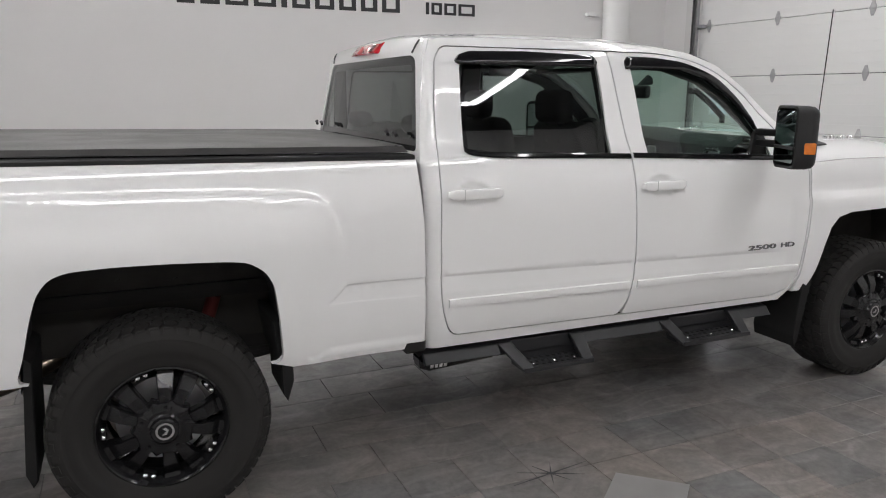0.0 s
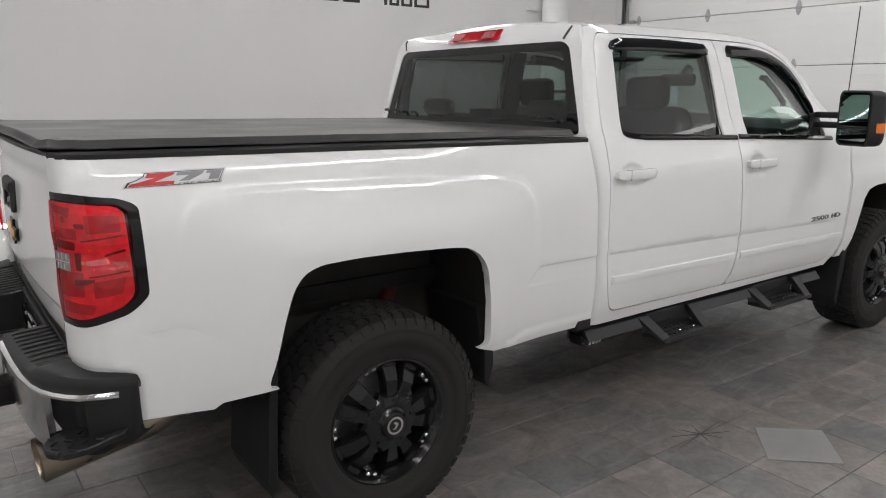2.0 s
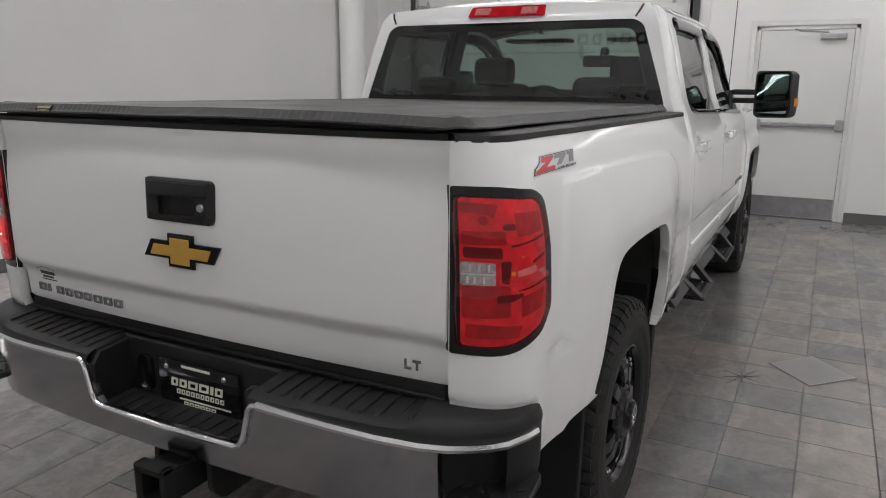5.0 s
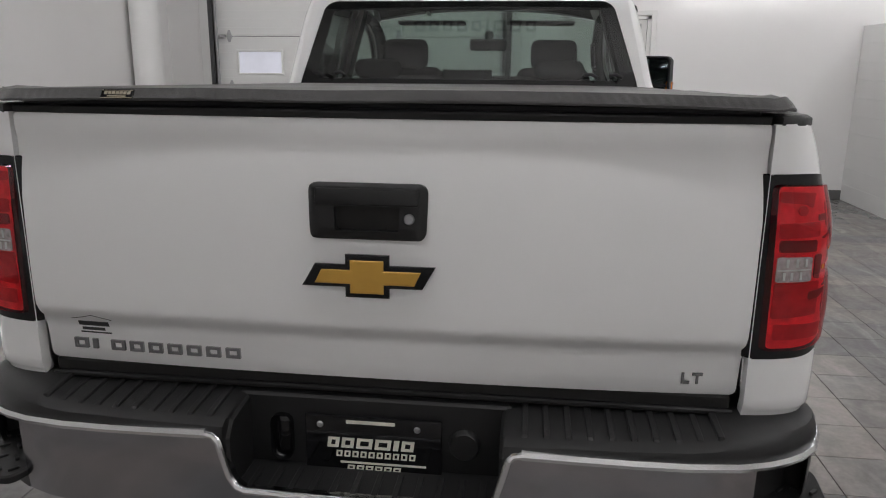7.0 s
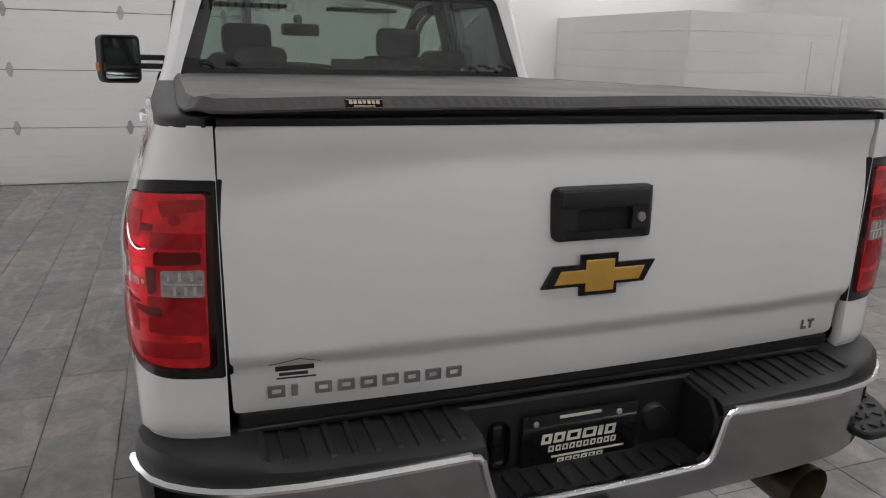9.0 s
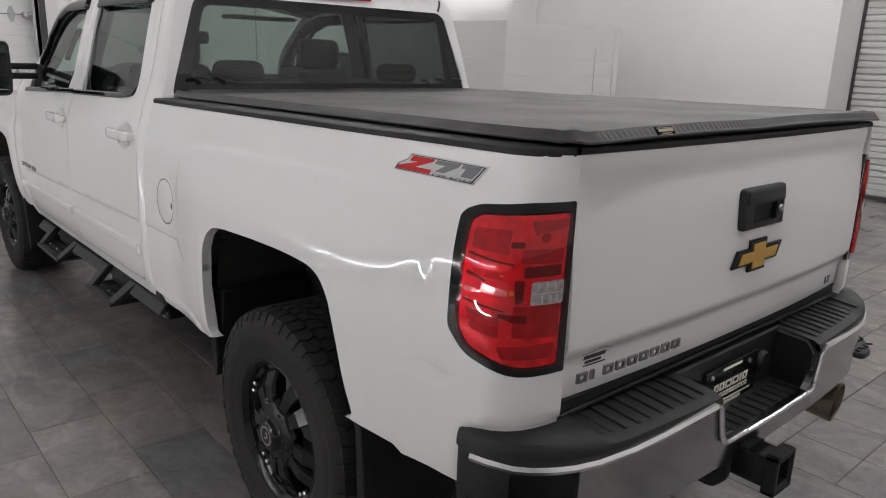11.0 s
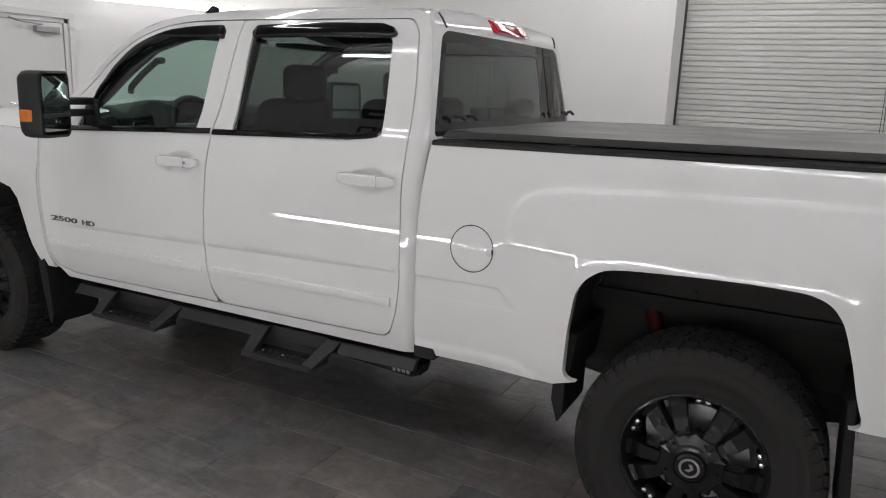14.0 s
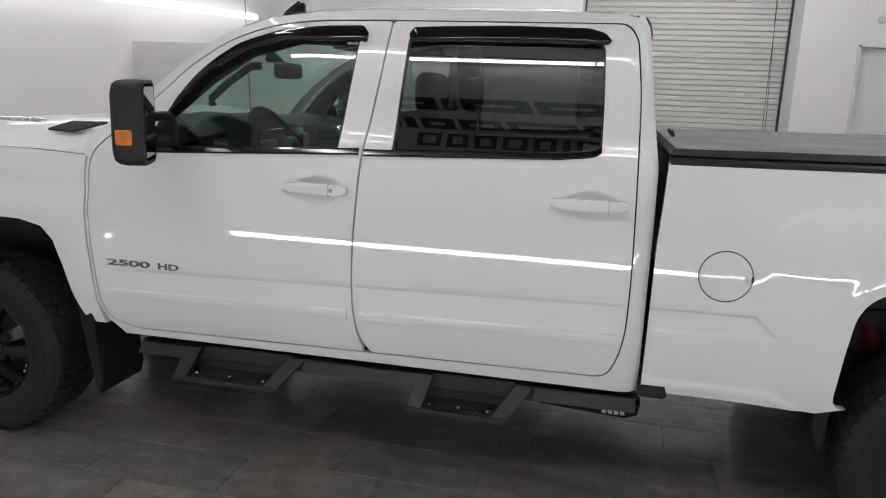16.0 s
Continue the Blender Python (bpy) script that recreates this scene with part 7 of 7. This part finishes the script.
# ---- towing mirrors ----
for s in (-1, 1):
    bm = bmesh.new()
    case = [(-0.126, 0.0), (-0.124, 0.125), (-0.105, 0.146), (0.100, 0.145), (0.126, 0.125), (0.130, -0.11), (0.118, -0.15), (-0.095, -0.156), (-0.122, -0.135)]
    C = Vector((2.923, s * 1.160, 1.450))
    head = Matrix.Translation(C) @ Matrix.Rotation(s * radians(26), 4, "Z") @ Matrix.Translation(-C)
    outl = rounded(case, 0.02, 4)
    rings = []
    for d, k in ((-0.046, 0.94), (-0.042, 1.0), (0.020, 1.0), (0.045, 0.97), (0.060, 0.90), (0.068, 0.75), (0.070, 0.5)):
        rings.append([bm.verts.new(head @ (C + Vector((d, s * u * k, v * k)))) for u, v in outl])
    for a, b in zip(rings, rings[1:]):
        for i in range(len(a)):
            j = (i + 1) % len(a)
            bm.faces.new((a[i], a[j], b[j], b[i]))
    bm.faces.new(rings[-1])
    inner = [bm.verts.new(head @ (C + Vector((-0.04, s * u * 0.88, v * 0.91)))) for u, v in outl]
    for i in range(len(inner)):
        j = (i + 1) % len(inner)
        bm.faces.new((rings[0][i], rings[0][j], inner[j], inner[i]))
    mir = part("towing_mirror", bm, M_PLASTIC, truck, "tall black towing mirror with amber marker", True)
    for z0, z1 in ((-0.045, 0.122), (-0.124, -0.060)):
        bm = bmesh.new()
        prism(bm, rounded([(-0.108, z0), (0.108, z0), (0.108, z1), (-0.108, z1)], 0.02), -0.046, -0.042, lambda u, v, d: head @ (C + Vector((d, s * u, v))))
        part("mirror_glass", bm, M_MIRROR, mir, "reflective mirror glass")
    bm = bmesh.new()
    box(bm, C.x - 0.05, C.x - 0.040, C.y - 0.112, C.y + 0.112, C.z - 0.060, C.z - 0.044, 0.003, 1, head)
    part("glass_divider", bm, M_PLASTIC, mir)
    bm = bmesh.new()
    prism(bm, rounded([(0.085, -0.080), (0.1295, -0.080), (0.1305, -0.025), (0.085, -0.025)], 0.008), -0.006, 0.052, lambda u, v, d: head @ (C + Vector((d, s * u * 1.015, v))), 0.008, 2)
    part("amber_marker", bm, M_AMBER, mir, "amber side marker lens", True)
    bm = bmesh.new()
    for za in (1.385, 1.440):
        box(bm, 2.955, 3.000, min(s * 0.88, s * 1.07), max(s * 0.88, s * 1.07), za, za + 0.036, 0.012, 2)
    prism(bm, rounded([(2.93, 1.338), (3.06, 1.336), (3.03, 1.42), (2.985, 1.475), (2.95, 1.455)], 0.012), 0.865, 0.893, XZ(0, s), 0.008, 2)
    part("mirror_arm", bm, M_PLASTIC, mir, "black mirror arms and sail panel", True)

# ---- cabin ----
interior = []


def seat(name, x, y, back_top, w, label):
    bm = bmesh.new()
    box(bm, x, x + 0.52, y - w / 2, y + w / 2, 0.95, 1.12, 0.05, 3)
    st = part(name, bm, M_CLOTH, truck, label, True)
    bm = bmesh.new()
    box(bm, x - 0.06, x + 0.09, y - w / 2, y + w / 2, 1.0, back_top, 0.06, 3)
    for v in bm.verts:
        v.co.x -= (v.co.z - 1.0) * 0.22
        k = 1 - 0.18 * step01(1.25, back_top, v.co.z)
        v.co.y = y + (v.co.y - y) * k
    part("backrest", bm, M_CLOTH, st, "", True)
    return st


def headrest(st, x, y, z0, z1, w):
    bm = bmesh.new()
    box(bm, x - 0.05, x + 0.05, y - w / 2, y + w / 2, z0, z1, 0.045, 3)
    for dy in (-0.06, 0.06):
        tube(bm, [(x, y + dy, z0 - 0.10), (x, y + dy, z0 + 0.03)], 0.006, 6)
    part("headrest", bm, M_CLOTH, st, "dark padded headrest", True)


for y in (-0.44, 0.44):
    st = seat("front_seat", 2.16, y, 1.51, 0.52, "dark cloth front seat")
    headrest(st, 2.01, y, 1.50, 1.67, 0.27)
st = seat("rear_seat", 1.36, 0.0, 1.47, 1.40, "dark cloth rear bench seat")
for y in (-0.45, 0.0, 0.45):
    headrest(st, 1.24, y, 1.455, 1.55 if y else 1.50, 0.24)
bm = bmesh.new()
box(bm, 1.95, 2.7, -0.13, 0.13, 0.85, 1.16, 0.04, 2)
part("centre_console", bm, M_TRIM, truck, "dark centre console", True)
bm = bmesh.new()
rows = []
for x, z0 in ((2.86, 1.08), (2.86, 1.28), (2.885, 1.375), (2.95, 1.418), (3.10, 1.425), (3.30, 1.395)):
    rows.append([bm.verts.new((x, y, z0 + (0.035 * math.exp(-((y - 0.40) / 0.2) ** 2) + 0.02 * math.exp(-(y / 0.18) ** 2)) * (1 if z0 > 1.25 else 0))) for y in [-0.82 + 1.64 * k / 28 for k in range(29)]])
for a, b in zip(rows, rows[1:]):
    for k in range(28):
        bm.faces.new((a[k], a[k + 1], b[k + 1], b[k]))
dash = part("dashboard", bm, M_TRIM, truck, "dark dashboard", True)
bm = bmesh.new()
box(bm, 2.84, 2.875, -0.13, 0.13, 1.18, 1.385, 0.02, 2)
part("centre_screen", bm, M_GLOSSBLACK, dash, "glossy black centre screen", True)
bm = bmesh.new()
for y in (-0.70, -0.19, 0.19, 0.68):
    box(bm, 2.855, 2.875, y - 0.04, y + 0.04, 1.23, 1.345, 0.015, 2)
part("air_vent", bm, M_GREY, dash, "grey-framed air vents", True)
for y in (-0.70, 0.70):
    bm = bmesh.new()
    loop = [(y + u, v) for u, v in rounded([(-0.055, 1.215), (0.055, 1.215), (0.055, 1.36), (-0.055, 1.36)], 0.03, 5)]
    tube(bm, [(2.852 + 0.012 * (v - 1.29), u, v) for u, v in loop], 0.006, 6, True)
    part("vent_ring", bm, M_SILVER, dash, "thin silver vent surround", True)
bm = bmesh.new()
prism(bm, rounded([(3.00, 1.425), (2.93, 1.462), (2.85, 1.465), (2.79, 1.425), (2.765, 1.345), (2.775, 1.25), (2.83, 1.20), (3.00, 1.20)], 0.035, 5), 0.20, 0.60, lambda u, v, d: Vector((u, d, v)), 0.018, 3)
hood = part("instrument_hood", bm, M_TRIM, dash, "dark hood over the instruments", True)
bm = bmesh.new()
prism(bm, rounded([(0.24, 1.265), (0.56, 1.265), (0.53, 1.395), (0.27, 1.395)], 0.03, 4), 0.0, 0.006, lambda u, v, d: Vector((2.762 - d + 0.10 * (v - 1.345) ** 2 + 0.12 * max(0, v - 1.345), u, v)), 0.002, 1)
part("instrument_panel", bm, M_GLOSSBLACK, hood, "glossy dark instrument panel")
WC = Vector((2.735, 0.40, 1.315))
tilt = lambda u, v, d: WC + Vector((v * 0.50 - d * 0.86, u, v * 0.86 + d * 0.50))
bm = bmesh.new()
tube(bm, [tilt(0.190 * math.sin(a), 0.190 * math.cos(a), 0.0) for a in [2 * math.pi * k / 40 for k in range(40)]], 0.0175, 10, True)
wheel2 = part("steering_wheel", bm, M_TRIM, truck, "dark steering wheel", True)
bm = bmesh.new()
lathe(bm, [(0, 0.035), (0.05, 0.030), (0.075, 0.010), (0.07, -0.02), (0.05, -0.08), (0.0, -0.10)], 24, tilt)
part("wheel_boss", bm, M_TRIM, wheel2, "", True)
for u0, v0, u1, v1 in ((-0.06, 0.015, -0.185, 0.03), (0.06, 0.015, 0.185, 0.03), (-0.03, -0.05, -0.06, -0.178), (0.03, -0.05, 0.06, -0.178)):
    bm = bmesh.new()
    tube(bm, [tilt(u0, v0, 0.012), tilt((u0 + u1) / 2, (v0 + v1) / 2, 0.010), tilt(u1, v1, 0.0)], [0.022, 0.016, 0.013], 8)
    part("wheel_spoke", bm, M_GREY if v1 > 0 else M_TRIM, wheel2, "", True)
bm = bmesh.new()
box(bm, 2.845, 2.895, -0.13, 0.13, 1.622, 1.702, 0.022, 3)
tube(bm, [(2.885, 0, 1.675), (2.93, 0, 1.715), (2.975, 0, 1.735)], [0.018, 0.022, 0.034], 10)
part("rear_view_mirror", bm, M_TRIM, truck, "black rear-view mirror", True)
for s in (-1, 1):
    bm = bmesh.new()
    pts = [(2.24, 1.80), (2.45, 1.79), (2.68, 1.73), (2.86, 1.625), (3.02, 1.49), (3.16, 1.36)]
    P = [Vector((x, s * (cab_half(x, z) - 0.06), z)) for x, z in pts]
    tube(bm, P, [0.03, 0.03, 0.034, 0.040, 0.042, 0.042], 10)
    part("pillar_trim", bm, M_TRIM, truck, "dark windscreen pillar trim", True)
    bm = bmesh.new()
    G = [Vector((x, s * (cab_half(x, z) - 0.105), z)) for x, z in ((2.66, 1.665), (2.70, 1.665), (2.80, 1.595), (2.87, 1.53), (2.86, 1.505))]
    tube(bm, G, 0.016, 8)
    part("grab_handle", bm, M_TRIM, truck, "dark pillar grab handle", True)
    for xa, xb in ((2.06, 2.20), (1.19, 1.28)):
        bm = bmesh.new()
        prism(bm, [(xa, 1.30), (xb, 1.30), (xb - 0.05, 1.84), (xa - 0.03, 1.84)], 0, 0.03, lambda u, v, d: Vector((u, s * (cab_half(u, v) - 0.07 + d), v)))
        part("pillar_cover", bm, M_TRIM, truck, "dark inner pillar cover")
bm = bmesh.new()
loft(bm, [1.22 + 0.1 * i for i in range(14)], lambda x: (rail_edge(x)[0] - 0.05, rail_edge(x)[1] - 0.05), lambda x: roof_c(x) - 0.05)
part("headliner", bm, M_LINER, truck, "grey headliner", True)
for s in (-1, 1):
    bm = bmesh.new()
    box(bm, 2.50, 2.69, min(s * 0.14, s * 0.58), max(s * 0.14, s * 0.58), 1.782, 1.806, 0.010, 2)
    part("sun_visor", bm, M_LINER, truck, "grey sun visor", True)
bm = bmesh.new()
box(bm, 1.13, 3.25, -0.82, 0.82, 0.70, 0.78)
box(bm, 3.20, 3.26, -0.80, 0.80, 0.78, 1.30)
box(bm, 1.10, 1.14, -0.82, 0.82, 0.70, 1.39)
part("cabin_floor", bm, M_TRIM, truck, "dark cabin floor and bulkheads")

# ---- marks on the floor ----
th = thing("floor_mark", "dark star-shaped scratch mark on the tile floor", "mark")
bm = bmesh.new()
for a in (8, 62, 118, 155, 188, 246, 300, 334):
    c, sn = math.cos(radians(a)), math.sin(radians(a))
    L = 0.21 if a in (8, 188) else (0.15 if a in (155, 334) else 0.10)
    p = [(0.004 * -sn, 0.004 * c), (L * c, L * sn), (0.004 * sn, 0.004 * -c)]
    vs = [bm.verts.new((1.565 + x, -1.225 + y, 0.0022)) for x, y in p]
    vs2 = [bm.verts.new((1.565 + x, -1.225 + y, 0.0008)) for x, y in p]
    bm.faces.new(vs)
    for i in range(3):
        bm.faces.new((vs[i], vs[(i + 1) % 3], vs2[(i + 1) % 3], vs2[i]))
part("ray", bm, M_BLACKINK, th)
bm = bmesh.new()
prism(bm, [(1.59, -1.55), (1.83, -1.34), (2.06, -1.55), (1.82, -1.77)], 0.0008, 0.006, lambda u, v, d: Vector((u, v, d)), 0.0015, 1)
single("loose_tile", bm, M_LOOSE, "pale square tile lying loose on the floor", "tile")


# ---- floor tiles ----
def tile_material():
    m = bpy.data.materials.new("floor_tile")
    m.use_nodes = True
    nt = m.node_tree
    b = nt.nodes["Principled BSDF"]
    geo = nt.nodes.new("ShaderNodeNewGeometry")
    info = nt.nodes.new("ShaderNodeObjectInfo")
    def cloud(scale, detail, rough, warp=0.0):
        n = nt.nodes.new("ShaderNodeTexNoise")
        n.inputs["Scale"].default_value, n.inputs["Detail"].default_value = scale, detail
        n.inputs["Roughness"].default_value, n.inputs["Distortion"].default_value = rough, warp
        nt.links.new(geo.outputs["Position"], n.inputs["Vector"])
        return n.outputs["Fac"]

    def span(src, a, b, lo, hi):
        n = nt.nodes.new("ShaderNodeMapRange")
        n.interpolation_type = "SMOOTHSTEP"
        for i, v in zip((1, 2, 3, 4), (a, b, lo, hi)):
            n.inputs[i].default_value = v
        nt.links.new(src, n.inputs[0])
        return n.outputs[0]

    def times(a, b):
        n = nt.nodes.new("ShaderNodeMix")
        n.data_type, n.blend_type = "RGBA", "MULTIPLY"
        n.inputs[0].default_value = 1
        nt.links.new(a, n.inputs[6])
        nt.links.new(b, n.inputs[7])
        return n.outputs[2]

    hue = nt.nodes.new("ShaderNodeMix")
    hue.data_type = "RGBA"
    hue.inputs[6].default_value = (0.194, 0.194, 0.194, 1)
    hue.inputs[7].default_value = (0.240, 0.213, 0.196, 1)
    tone = nt.nodes.new("ShaderNodeMath")
    tone.operation = "ADD"
    nt.links.new(info.outputs["Random"], tone.inputs[0])
    nt.links.new(geo.outputs["Random Per Island"], tone.inputs[1])
    fr = nt.nodes.new("ShaderNodeMath")
    fr.operation = "FRACT"
    nt.links.new(tone.outputs[0], fr.inputs[0])
    # slate or brown by the tile, and by cloudy patches
    lean = nt.nodes.new("ShaderNodeMath")
    lean.operation = "MULTIPLY_ADD"
    lean.use_clamp = True
    lean.inputs[1].default_value = 0.55
    nt.links.new(fr.outputs[0], lean.inputs[0])
    nt.links.new(span(cloud(1.4, 3, 0.5), 0.35, 0.65, 0, 0.5), lean.inputs[2])
    nt.links.new(lean.outputs[0], hue.inputs[0])
    base = times(hue.outputs[2], span(cloud(5.0, 6, 0.62, 1.2), 0.25, 0.75, 0.80, 1.20))
    swirl = nt.nodes.new("ShaderNodeTexWave")
    swirl.wave_type = "RINGS"
    swirl.inputs["Scale"].default_value, swirl.inputs["Distortion"].default_value = 0.9, 9.0
    swirl.inputs["Detail"].default_value, swirl.inputs["Detail Scale"].default_value = 2.0, 0.8
    nt.links.new(geo.outputs["Position"], swirl.inputs["Vector"])
    base = times(base, span(swirl.outputs["Fac"], 0.86, 1.0, 1.0, 1.12))
    base = times(base, span(cloud(38.0, 4, 0.6), 0.25, 0.75, 0.92, 1.08))
    # thin curved scuffs, denser in patches
    scuff = nt.nodes.new("ShaderNodeTexWave")
    scuff.wave_type = "RINGS"
    scuff.inputs["Scale"].default_value, scuff.inputs["Distortion"].default_value = 2.6, 11.0
    scuff.inputs["Detail"].default_value, scuff.inputs["Detail Scale"].default_value = 1.5, 0.6
    nt.links.new(geo.outputs["Position"], scuff.inputs["Vector"])
    thin = span(scuff.outputs["Fac"], 0.82, 1.0, 0.0, 0.15)
    patch = nt.nodes.new("ShaderNodeMath")
    patch.operation = "MULTIPLY_ADD"
    nt.links.new(thin, patch.inputs[0])
    nt.links.new(span(cloud(1.1, 2, 0.5), 0.45, 0.65, 0.0, 1.0), patch.inputs[1])
    patch.inputs[2].default_value = 1.0
    base = times(base, patch.outputs[0])
    rng = nt.nodes.new("ShaderNodeMapRange")
    rng.inputs[3].default_value, rng.inputs[4].default_value = 0.90, 1.12
    nt.links.new(fr.outputs[0], rng.inputs[0])
    mul = nt.nodes.new("ShaderNodeMix")
    mul.data_type, mul.blend_type = "RGBA", "MULTIPLY"
    mul.inputs[0].default_value = 1
    nt.links.new(base, mul.inputs[6])
    nt.links.new(rng.outputs[0], mul.inputs[7])
    nt.links.new(mul.outputs[2], b.inputs["Base Color"])
    b.inputs["IOR"].default_value = 1.55
    b.inputs["Roughness"].default_value = 0.21
    bp = nt.nodes.new("ShaderNodeBump")
    bp.inputs["Strength"].default_value, bp.inputs["Distance"].default_value = 0.08, 0.002
    nt.links.new(cloud(22.0, 3, 0.5), bp.inputs["Height"])
    nt.links.new(bp.outputs["Normal"], b.inputs["Normal"])
    return m


M_FLOORTILE = tile_material()
PITCH, LONG, GAP = 0.2965, 0.60, 0.0034
cells = []
k0, k1 = math.floor((-8.2 - 0.85) / PITCH), math.ceil((YN - 0.85) / PITCH)
for k in range(k0, k1):
    ya, yb = 0.85 + k * PITCH, 0.85 + (k + 1) * PITCH
    if (ya + yb) / 2 < -1.0:
        size, off = 0.2835, 0.36
    else:
        size, off = LONG, 0.28 - 0.205 * k
    n0, n1 = math.floor((XW - off) / size), math.ceil((XE - off) / size)
    for n in range(n0, n1):
        xa, xb = off + n * size, off + (n + 1) * size
        if xb > XE or xa < XW or yb > YN:
            xa, xb, yb2 = max(xa, XW), min(xb, XE), min(yb, YN)
        else:
            yb2 = yb
        cells.append((xa + GAP / 2, xb - GAP / 2, ya + GAP / 2, yb2 - GAP / 2))


def near(c):
    x, y = (c[0] + c[1]) / 2, (c[2] + c[3]) / 2
    return max(abs(x - 1.2) / 2.6, abs(abs(y) - 1.35) / 0.75)


def tile_mesh(w, h):
    bm = bmesh.new()
    prism(bm, [(-w / 2, -h / 2), (w / 2, -h / 2), (w / 2, h / 2), (-w / 2, h / 2)], -0.006, 0.0, lambda u, v, d: Vector((u, v, d)))
    top = [v for v in bm.verts if v.co.z > -0.001]
    es = [e for e in bm.edges if e.verts[0] in top and e.verts[1] in top]
    bmesh.ops.bevel(bm, geom=es, offset=0.0012, segments=1, affect="EDGES")
    return finish("tile", bm, M_FLOORTILE)


cells.sort(key=near)
shared = {}
rest = bmesh.new()
rv, rf = [], []
for i, (xa, xb, ya, yb) in enumerate(cells):
    w, h = xb - xa, yb - ya
    if w < 0.03 or h < 0.03:
        continue
    if i < 290:
        key = (round(w, 3), round(h, 3))
        if key not in shared:
            shared[key] = tile_mesh(*key)
        ob = new("tile", shared[key])
        ob.location = ((xa + xb) / 2, (ya + yb) / 2, 0.0)
        ob.parent = floor
    else:
        b = len(rv)
        for z, q in ((-0.006, 0.0), (-0.0012, 0.0), (0.0, 0.0012)):
            rv += [(xa + q, ya + q, z), (xb - q, ya + q, z), (xb - q, yb - q, z), (xa + q, yb - q, z)]
        for r in (0, 4):
            for j in range(4):
                rf.append((b + r + j, b + r + (j + 1) % 4, b + r + 4 + (j + 1) % 4, b + r + 4 + j))
        rf.append((b + 8, b + 9, b + 10, b + 11))
rest.free()
me = bpy.data.meshes.new("tiles")
me.from_pydata(rv, [], rf)
me.materials.append(M_FLOORTILE)
ob = new("tiles", me)
ob.parent = floor
tagged(ob, "grey porcelain floor tiles", "", "", "stuff")
